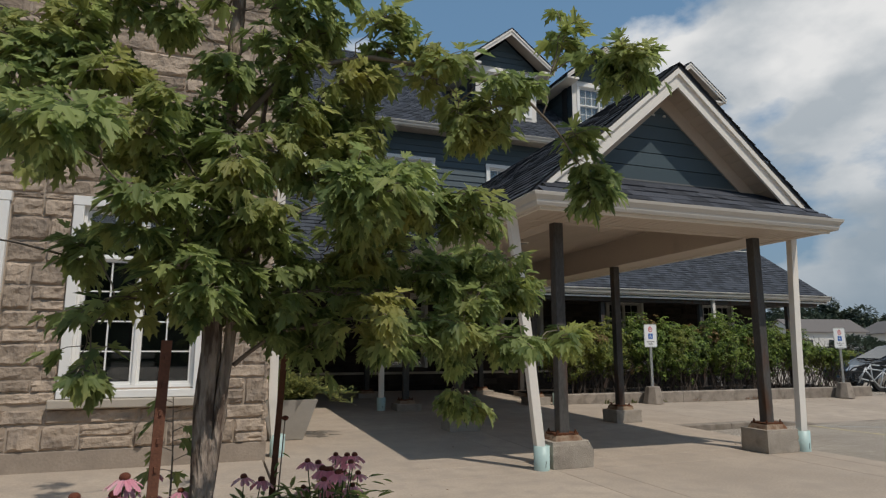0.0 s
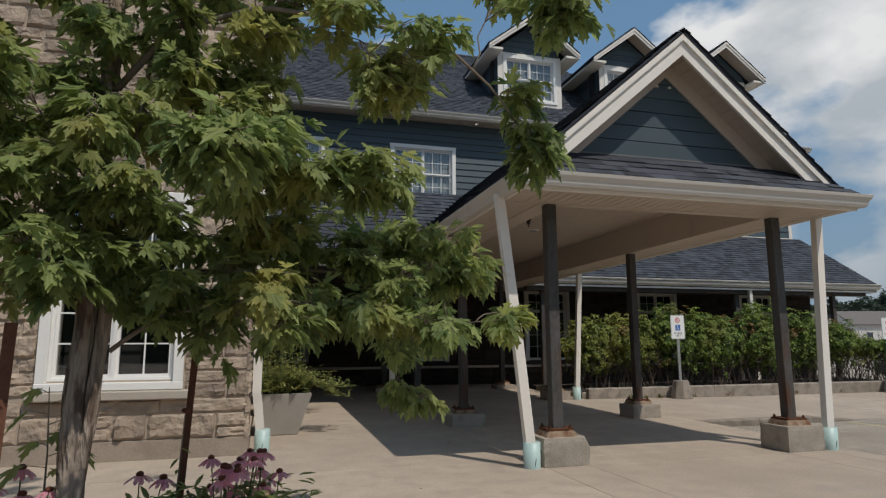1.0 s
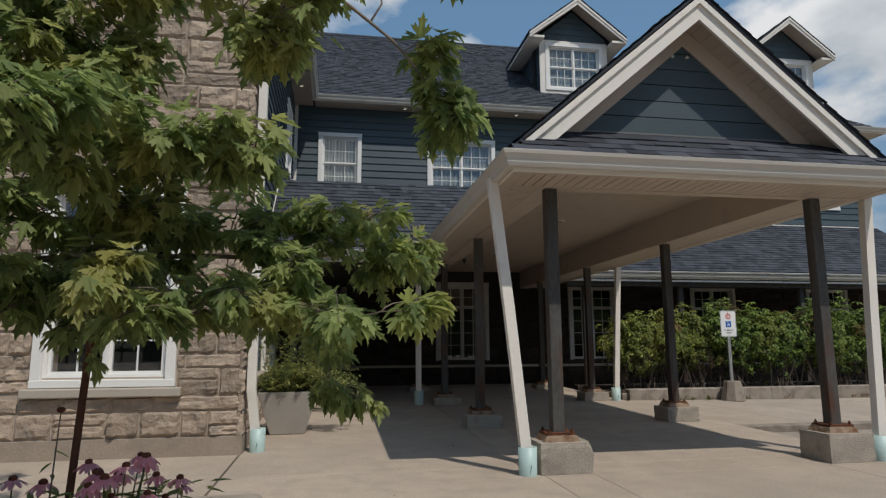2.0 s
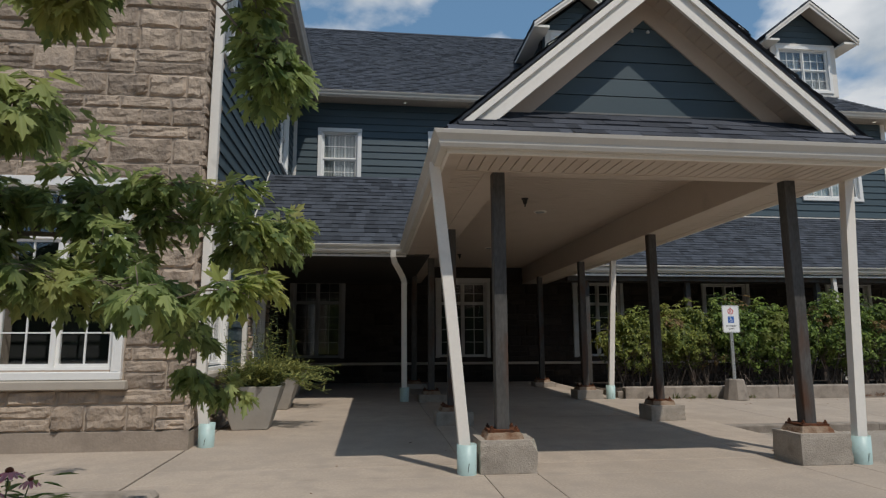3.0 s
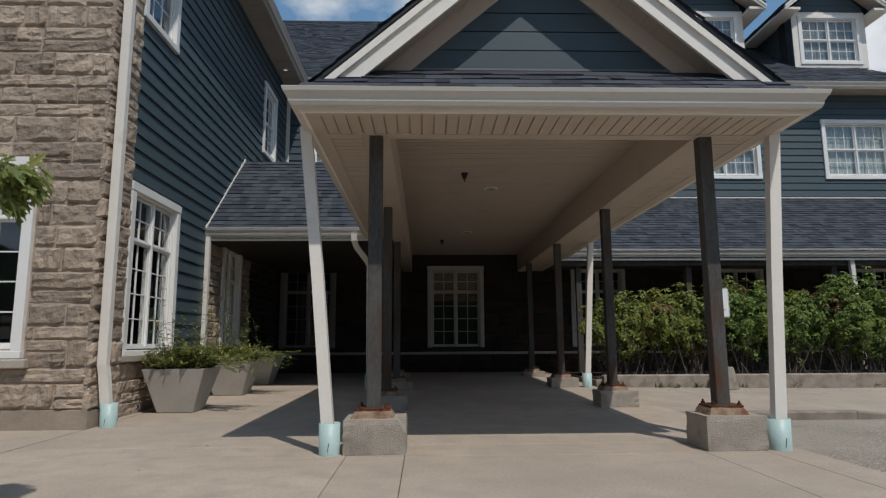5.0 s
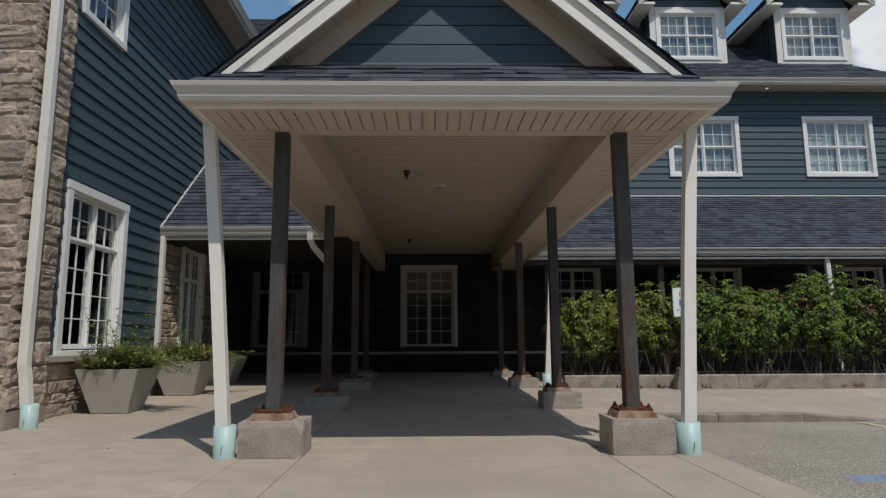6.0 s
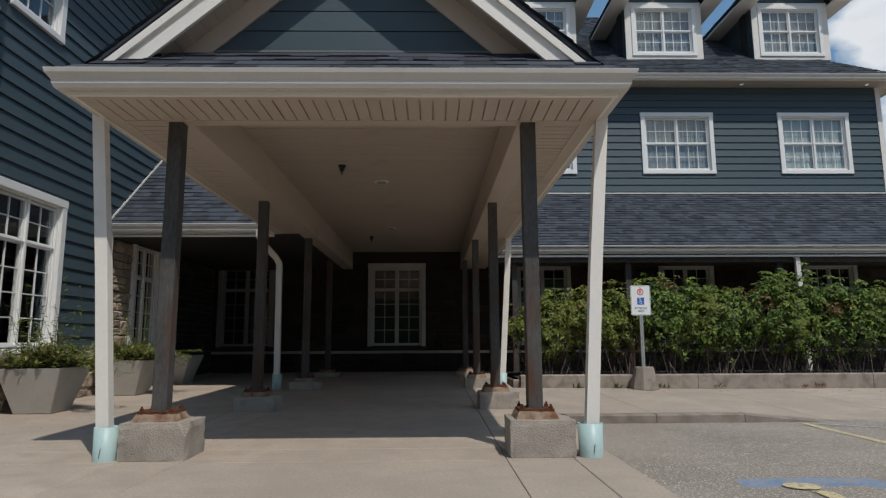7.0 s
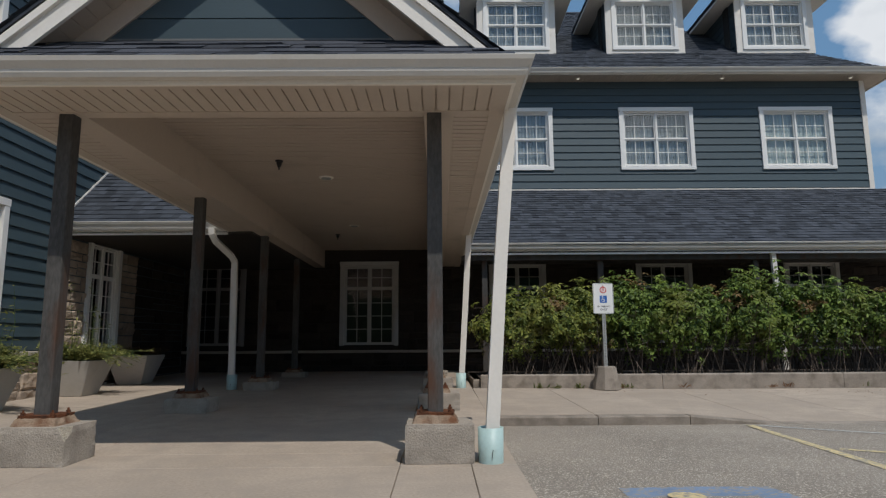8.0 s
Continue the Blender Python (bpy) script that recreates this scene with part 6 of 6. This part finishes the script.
def painted(name, pts, mat, label):
    """A flat stripe of road paint just over the asphalt."""
    vs = [(x, y, lot(y) + 0.004) for x, y in pts]
    return tagged(pydata(name, vs, [tuple(range(len(vs)))], mat), label, "road marking", kind="structure")


def stripe(name, a, b, w, mat, label):
    a, b = Vector(a), Vector(b)
    n = (b - a).orthogonal().normalized() * w / 2
    for k in range(8):
        p, q = a.lerp(b, k / 8), a.lerp(b, (k + 1) / 8)
        painted(name, [tuple(p - n), tuple(q - n), tuple(q + n), tuple(p + n)], mat, label)


stripe("road_line", (10.87, 8.68), (10.25, 4.0), 0.09, YELLOW, "worn yellow parking stall line")
stripe("road_line", (10.95, 8.64), (13.4, 6.6), 0.09, WHITE_P, "worn white hatch line")
stripe("road_line", (10.75, 6.9), (13.0, 5.2), 0.09, YELLOW, "worn yellow hatch line")
stripe("road_line", (13.6, 8.66), (13.4, 4.0), 0.1, WHITE_P, "worn white parking stall line")
stripe("road_line", (16.4, 8.66), (16.2, 4.0), 0.1, WHITE_P, "worn white parking stall line")
painted("road_patch", [(8.45, 4.2), (9.42, 4.2), (9.43, 4.9), (9.38, 5.43)], BLUE_P, "worn blue accessible parking square")
painted("road_patch", [(8.45, 4.2), (9.38, 5.43), (8.9, 5.45), (8.47, 5.42)], BLUE_P, "worn blue accessible parking square")
cx0, cy0 = 8.79, 5.18
tagged(pydata("road_symbol", [(cx0 + 0.105 * math.cos(a), cy0 + 0.1 * math.sin(a), lot(cy0 + 0.1 * math.sin(a)) + 0.008) for a in [2 * math.pi * k / 18 for k in range(18)]], [tuple(range(18))], YELLOW), "worn yellow wheelchair symbol on blue", "road marking", kind="structure")
tagged(pydata("road_symbol", [(x, y, lot(y) + 0.008) for x, y in ((8.76, 4.35), (8.85, 4.35), (8.87, 5.03), (8.77, 5.05))], [(0, 1, 2, 3)], YELLOW), "worn yellow wheelchair symbol on blue", "road marking", kind="structure")

# ---- weeds along kerb ----
WEED = leaf_material("weed_leaf", (0.06, 0.09, 0.03), (0.2, 0.2, 0.07), 0.3)
DRY = leaf_material("dry_weed", (0.12, 0.05, 0.03), (0.25, 0.14, 0.07), 0.2)
rng = random.Random(77)
for x, n, mat in ((9.1, 16, WEED), (9.4, 14, WEED), (9.75, 18, WEED), (10.6, 12, WEED), (10.45, 9, DRY), (13.0, 12, DRY), (13.25, 10, DRY), (11.5, 6, DRY), (14.6, 5, WEED)):
    w = thing("weed", x, 12.17, 0.045, "small weed growing at foot of kerb", "weed", "kerb weeds")
    vs, fs = [], []
    for _ in range(n):
        o = Vector((x + rng.gauss(0, 0.06), 12.15 + rng.uniform(-0.04, 0.03), 0.045))
        add_leaf(vs, fs, o, Vector((rng.gauss(0, 0.8), rng.gauss(-0.3, 0.5), 1)), Vector((0, 1, 0)), rng.uniform(0.04, 0.13), [(0, 0), (0.08, 0.3), (0.08, 0.7), (0, 1)], 0.2)
    pydata("leaves", vs, fs, mat, w)

# ---- fallen leaves on the walk ----
litter = thing("fallen_leaves", 10, 10, 0.05, "scattered dry brown fallen leaves and twigs on paving", "litter", kind="stuff")
vs, fs = [], []
for _ in range(150):
    if rng.random() < 0.93:
        x, y = rng.uniform(8.3, 17.0), 12.18 - abs(rng.gauss(0, 0.5))
        z = walk_z(x, y)
    else:
        x, y = rng.uniform(2.4, 7.8), rng.uniform(4.2, 8.5)
        z = rise(y)
    a = rng.uniform(0, 6.28)
    add_leaf(vs, fs, Vector((x, y, z + 0.004)), Vector((math.cos(a), math.sin(a), 0.12)), Vector((0, 0, 1)), rng.uniform(0.012, 0.04), [(0, 0), (0.2, 0.3), (0.16, 0.7), (0, 1)], 0.3)
pydata("leaves", vs, fs, DRY, litter)

# ---- parked car, bicycle, far houses and trees ----
CAR_PAINT = material("dark_car_paint", (0.022, 0.026, 0.03), 0.25, 0.2, spread=0.03, bump=0)
CAR_GLASS = material("car_glass", (0.05, 0.058, 0.065), 0.06, spread=0.02, bump=0, spec=0.8)
RUBBER = material("rubber", (0.02, 0.02, 0.02), 0.85)
LAMP_GLASS = material("lamp_glass", (0.6, 0.62, 0.64), 0.12, spread=0.03, bump=0)
CHROME = material("chrome", (0.6, 0.6, 0.6), 0.2, 1.0, spread=0.03, bump=0)


def car(m):
    root = new("car")
    root.matrix_basis = m
    tagged(root, "dark grey parked car with sloping windscreen", "car")

    def own(name, bm, mat, parent=None, label="", smooth=False):
        ob = part(name, bm, mat, None, label, None, smooth)
        ob.parent = parent or root
        return ob
    side = [(0.0, 0.32), (0.02, 0.62), (0.18, 0.82), (0.95, 0.97), (1.85, 1.44), (2.3, 1.52), (3.4, 1.5), (4.25, 1.28), (4.6, 0.95), (4.6, 0.34), (3.9, 0.28), (0.8, 0.26)]
    bm = bmesh.new()
    prof = []
    for y, inset in ((-0.9, 0.10), (-0.86, 0.0), (0.86, 0.0), (0.9, 0.10)):
        prof.append([bm.verts.new((2.3 + (x - 2.3) * (1 - 0.3 * inset), y * (0.82 if z > 1.3 else (0.93 if z > 1.05 else 1.0)), z)) for x, z in side])
    n = len(side)
    for a, b in zip(prof, prof[1:]):
        for k in range(n):
            bm.faces.new((a[k], b[k], b[(k + 1) % n], a[(k + 1) % n]))
    bm.faces.new(prof[0])
    bm.faces.new(prof[-1][::-1])
    bmesh.ops.recalc_face_normals(bm, faces=bm.faces)
    own("body", bm, CAR_PAINT)
    own("windscreen", prism([(1.05, 1.03), (1.83, 1.435), (1.81, 1.45), (1.03, 1.045)], 1, -0.68, 0.68), CAR_GLASS)
    for s in (-1, 1):
        own("side_window", prism([(1.45, 1.05), (2.1, 1.4), (3.0, 1.42), (3.0, 1.05)], 1, s * 0.84 - 0.03, s * 0.84 + 0.03), CAR_GLASS)
        own("side_window", prism([(3.08, 1.05), (3.08, 1.42), (3.6, 1.38), (4.1, 1.1)], 1, s * 0.84 - 0.03, s * 0.84 + 0.03), CAR_GLASS)
        own("headlight", prism([(-0.015, 0.66), (0.16, 0.83), (0.5, 0.86), (0.2, 0.68)], 1, s * 0.72 - 0.17, s * 0.72 + 0.17), LAMP_GLASS, label="clear headlight")
        own("wing_mirror", box(1.25, 1.4, s * 0.98 - 0.08, s * 0.98 + 0.08, 1.05, 1.2, 0.03), CAR_PAINT)
        for x in (0.95, 3.7):
            w = own("wheel", tube([(x, s * 0.72, 0.33), (x, s * 0.91, 0.33)], [0.33, 0.33], 24), RUBBER, label="black tyre")
            own("rim", tube([(x, s * 0.9, 0.33), (x, s * 0.925, 0.33)], [0.21, 0.19], 16), CHROME, w, "silver rim")
    own("grille", box(-0.03, 0.04, -0.45, 0.45, 0.5, 0.66, 0.02), BLACK)
    own("bumper", box(-0.06, 0.1, -0.84, 0.84, 0.28, 0.46, 0.04), CAR_PAINT)
    return root


car(pose(20.5, 15.7, -0.1, 0, 0, -24))


def bicycle(m):
    root = new("bicycle")
    root.matrix_basis = m
    tagged(root, "silver and black bicycle leaning at a rack", "bicycle")

    def own(name, bm, mat, parent=None):
        ob = part(name, bm, mat, None, "", None, True)
        ob.parent = parent or root
        return ob
    for x in (0.0, 1.05):
        loop = [(x + 0.33 * math.cos(a), 0, 0.34 + 0.33 * math.sin(a)) for a in [2 * math.pi * k / 24 for k in range(25)]]
        w = own("wheel", tube(loop, [0.02] * 25, 6), RUBBER)
        bm = bmesh.new()
        for k in range(9):
            a = 2 * math.pi * k / 9
            add_tube(bm, [(x, 0, 0.34), (x + 0.32 * math.cos(a), 0, 0.34 + 0.32 * math.sin(a))], [0.002, 0.002], 3)
        own("spokes", bm, CHROME, w)
    bm = bmesh.new()
    for a, b in (((0.0, 0.34), (0.18, 0.82)), ((0.18, 0.78), (0.68, 0.78)), ((0.2, 0.7), (0.6, 0.3)), ((0.6, 0.3), (0.7, 0.86)), ((0.6, 0.3), (1.05, 0.34)), ((0.68, 0.76), (1.05, 0.34))):
        add_tube(bm, [(a[0], 0, a[1]), (b[0], 0, b[1])], [0.018, 0.018], 8)
    own("frame", bm, LAMP_GLASS)
    own("handlebar", tube([(0.2, -0.28, 0.98), (0.18, -0.1, 0.95), (0.18, 0.1, 0.95), (0.2, 0.28, 0.98)], [0.014] * 4, 6), BLACK)
    own("stem", tube([(0.17, 0, 0.8), (0.18, 0, 0.95)], [0.014, 0.014], 6), BLACK)
    own("saddle", box(0.58, 0.84, -0.07, 0.07, 0.88, 0.94, 0.025), BLACK)
    return root


bicycle(pose(18.5, 13.5, -0.06, 0, 8, -22))
bicycle(pose(19.9, 13.5, -0.06, 0, -6, 165))

HOUSE_W = material("far_house_siding", (0.62, 0.6, 0.56), 0.8, spread=0.06)
HOUSE_R = material("far_house_roof", (0.15, 0.135, 0.125), 0.9, spread=0.12)


def far_house(x, y, w, d, h, turn):
    root = new("house")
    root.matrix_basis = pose(x, y, far_rise(y) - 0.15, 0, 0, turn)
    tagged(root, "distant pale house with brown gable roof", "house", "far houses")

    def own(name, bm, mat, parent=None):
        ob = part(name, bm, mat)
        ob.parent = parent or root
        return ob
    own("wall", box(-w / 2, w / 2, -d / 2, d / 2, 0, h), HOUSE_W)
    own("gable", prism([(-d / 2, h), (d / 2, h), (0, h + d * 0.28)], 0, -w / 2, w / 2), HOUSE_W)
    for s in (-1, 1):
        own("roof", prism([(0, h + d * 0.29), (s * (d / 2 + 0.5), h - 0.12), (s * (d / 2 + 0.5), h + 0.08), (0, h + d * 0.29 + 0.22)], 0, -w / 2 - 0.4, w / 2 + 0.4), HOUSE_R)
    for k in range(3):
        fx = -w / 2 + w * (k + 0.7) / 3.4
        f = own("window", box(fx - 0.7, fx + 0.7, -d / 2 - 0.06, -d / 2, 1.0, 2.3), TRIM)
        own("pane", box(fx - 0.6, fx + 0.6, -d / 2 - 0.08, -d / 2 - 0.06, 1.1, 2.2), CAR_GLASS, f)
    for k in (-1, 1):
        f = own("window", box(-w / 2 - 0.06, -w / 2, k * d / 5 - 0.5, k * d / 5 + 0.5, h - 1.6, h - 0.4), TRIM)
        own("pane", box(-w / 2 - 0.08, -w / 2 - 0.06, k * d / 5 - 0.4, k * d / 5 + 0.4, h - 1.5, h - 0.5), CAR_GLASS, f)
    return root


far_house(119, 98, 16, 9, 3.7, -12)
far_house(142, 97, 18, 10, 3.6, 55)
far_house(156, 92, 16, 9, 3.4, -15)
far_house(103, 107, 16, 9, 3.3, -30)

# Leaf colour paled and greyed: distance haze is put into it
HAZED_LEAF = leaf_material("hazed_far_leaf", (0.06, 0.085, 0.062), (0.1, 0.13, 0.088), 0.15)


def far_tree(x, y, h, r, seed):
    rng = random.Random(seed)
    t = thing("tree", x, y, -1.0, "distant full green deciduous tree", "tree", "far trees")
    bm = tube([(x, y, -1), (x + 0.2, y, h * 0.3), (x, y, h * 0.7)], [0.35, 0.28, 0.1], 7)
    for k in range(6):
        a = k * 1.05
        add_tube(bm, [(x, y, h * 0.3 + k * 0.05 * h), (x + 0.7 * r * math.cos(a), y + 0.7 * r * math.sin(a), h * (0.5 + 0.06 * k))], [0.14, 0.04], 5)
    part("trunk", bm, TWIG, t)
    vs, fs = [], []
    lobes = [Vector((rng.gauss(0, 0.42) * r, rng.gauss(0, 0.42) * r, h * rng.uniform(0.3, 0.86))) for _ in range(11)]
    for c in lobes:
        q = rng.uniform(0.28, 0.5) * r
        for _ in range(460):
            d = Vector((rng.gauss(0, 1), rng.gauss(0, 1), rng.gauss(0, 0.8))).normalized()
            o = Vector((x, y, 0)) + c + d * q * rng.uniform(0.6, 1.05)
            add_leaf(vs, fs, o, d + Vector((0, 0, -0.3)), Vector((0, 0, 1)), rng.uniform(0.5, 1.0), [(0, 0), (0.4, 0.3), (0.35, 0.7), (0, 1)], 0.3)
    tagged(pydata("crown", vs, fs, HAZED_LEAF, t), kind="stuff")
    return t


rng = random.Random(91)
far_tree(172, 140, 17.5, 7.5, 300)
far_tree(178, 138, 15, 6, 301)
far_tree(183, 132, 13, 7, 302)
far_tree(189, 130, 12.5, 7, 303)
far_tree(196, 128, 12, 7, 304)
far_tree(160, 142, 12, 7, 305)
far_tree(148, 142, 11.5, 7, 306)
for k in range(16):
    far_tree(118 + k * 7.5 + rng.uniform(-2, 2), 140 - k * 1.2 + rng.uniform(-5, 5), rng.uniform(9.5, 13), rng.uniform(5.5, 7.5), 310 + k)


def shrub(x, y, h, r, seed):
    rng = random.Random(seed)
    s = thing("shrub", x, y, -0.15, "rounded green shrub beyond car park", "shrub", "far shrubs")
    bm = bmesh.new()
    for k in range(7):
        a = k * 0.9
        add_tube(bm, [(x, y, -0.15), (x + 0.4 * r * math.cos(a), y + 0.4 * r * math.sin(a), h * 0.5), (x + 0.7 * r * math.cos(a), y + 0.7 * r * math.sin(a), h * 0.75)], [0.04, 0.03, 0.01], 5)
    part("stem_tangle", bm, TWIG, s)
    vs, fs = [], []
    for _ in range(2600):
        d = Vector((rng.gauss(0, 1), rng.gauss(0, 1), rng.gauss(0.15, 0.8))).normalized()
        q = 1 + 0.22 * noise.noise(d * 2.3 + Vector((seed, 0, 0)))
        o = Vector((x, y, h * 0.5)) + Vector((d.x * r, d.y * r, d.z * h * 0.5)) * q * rng.uniform(0.75, 1.0)
        add_leaf(vs, fs, o, d + Vector((0, 0, -0.3)), Vector((0, 0, 1)), rng.uniform(0.12, 0.22), [(0, 0), (0.3, 0.3), (0.28, 0.7), (0, 1)], 0.3)
    tagged(pydata("foliage", vs, fs, HAZED_LEAF, s), kind="stuff")


shrub(33.6, 25.0, 1.9, 1.3, 340)
shrub(35.6, 25.6, 1.8, 1.3, 341)
shrub(38.5, 26.4, 1.6, 1.4, 342)

# ---- stonework, paving slabs: pieces last ----
stonework(wall_w, -2.6, XS, 0.22, 5.6, grown_w, WING, 5, near=(-1.2, XS, 0.2, 5.0))
stonework(pier, YS - 0.03, 8.27, 0.2, 5.6, [], PIER, 6, near=(7, 9, 0.2, 4.6))
stonework(dado, 8.27, 11.55, 0.0, 0.66, [], LOW, 7, near=(8, 12, 0, 1))
# same stone throughout; from y 14.3 and on wall_g its colour holds the shade
stonework(wall_s, 11.63, 14.3, 0.0, 2.6, [(ws[0] - 0.1, ws[1] + 0.1, ws[2] - 0.12, ws[3] + 0.1)], SIDE, 8, near=(11, 13, 0, 3))
stonework(wall_s, 14.3, 16.7, 0.0, 2.6, [], SIDE, 18, mat=PORCH_STONE_SHADED)
stonework(wall_g, XW, 18.7, 0.05, 0.56, [], FRONTG, 9, mat=PORCH_STONE_SHADED)
stonework(wall_g, XW, 18.7, 0.64, 2.75, [(a - 0.1, b + 0.1, c - 0.12, d + 0.1) for a, b, c, d in holesg], FRONTG, 10, mat=PORCH_STONE_SHADED)
tagged(part("trim_sill_band", box(XW, 18.7, YG - 0.06, YG, 0.57, 0.635, 0.01), SILLSTONE), "pale stone band at sill height", "trim", kind="structure")

xs = [-14, -11, -8, -5, -1.6, 1.49, 4.3, 7.125, 7.95]
ys = [-9, -6, -3, -0.6, 1.6, 4.1, 6.02, 6.52, 9.7, 12.7, 14.7, 16.75]
for y0, y1 in zip(ys, ys[1:]):
    # narrow bands run under both rows of posts, the first one shifted past the front posts to fit the camera's view
    band = {4.3: 0.0} if y0 < 6.5 else {4.3: -0.1}
    cuts = sorted([x + band.get(x, 0.0) for x in xs] + ([4.755 + band[4.3]] if 1 < y0 < 9 else []) + ([7.625] if y0 < 6.5 else []))
    for x0, x1 in zip(cuts, cuts[1:]):
        block_piece("paving_slab", PAVEMENT, x0 + (0.01 if x0 == 1.49 else 0), x1 - (0.008 if x1 == 1.49 else 0), y0, y1, lambda a, b: rise(b), -0.06, PAVING)
edges = [7.96, 9.2, 10.24, 11.3, 12.6, 14.2, 15.8, 17.4, 19.0, 22, 26, 30, 36, 40]
for x0, x1 in zip(edges, edges[1:]):
    block_piece("kerb_stone", PAVEMENT, x0, x1, 8.75, 8.93, walk_z, -0.16, KERB, 0.004, 0.014)
    block_piece("paving_slab", PAVEMENT, x0 - (0.005 if x0 == 10.24 else 0), x1 + (0.005 if x1 == 10.24 else 0), 8.93, 12.2, walk_z, -0.13, PAVING)

# ---- unseen screen added behind the path: closes the place, keeps low sky light off the porch ----
FAR_GREEN = material("far_green", (0.045, 0.065, 0.03), 0.95, spread=0.35, scale=0.4, fine=3, bump=0.9, dist=0.6, spec=0.1)
rng = random.Random(404)
for name, ax, ay, bx, by in (("backdrop_south", -70, -38, 80, -38), ("backdrop_west", -45, 40, -45, -38)):
    n = 60
    vs = []
    for k in range(n + 1):
        x, y = ax + (bx - ax) * k / n, ay + (by - ay) * k / n
        h = 9.0 + 2.2 * noise.noise(Vector((k * 0.31, 3.0, 0))) + 1.2 * rng.random()
        for f, o in ((0.0, 0.0), (0.35, 0.8 * rng.random()), (0.7, 0.9 * rng.random()), (1.0, -1.2)):
            vs.append((x + (o if ax == bx else 0), y + (o if ay == by else 0), -0.3 + h * f))
    fs = [(k * 4 + j, k * 4 + 4 + j, k * 4 + 5 + j, k * 4 + 1 + j) for k in range(n) for j in range(3)]
    tagged(pydata(name, vs, fs, FAR_GREEN), "plain dark green screen, unseen, added to block low sky light", "backdrop", kind="structure")
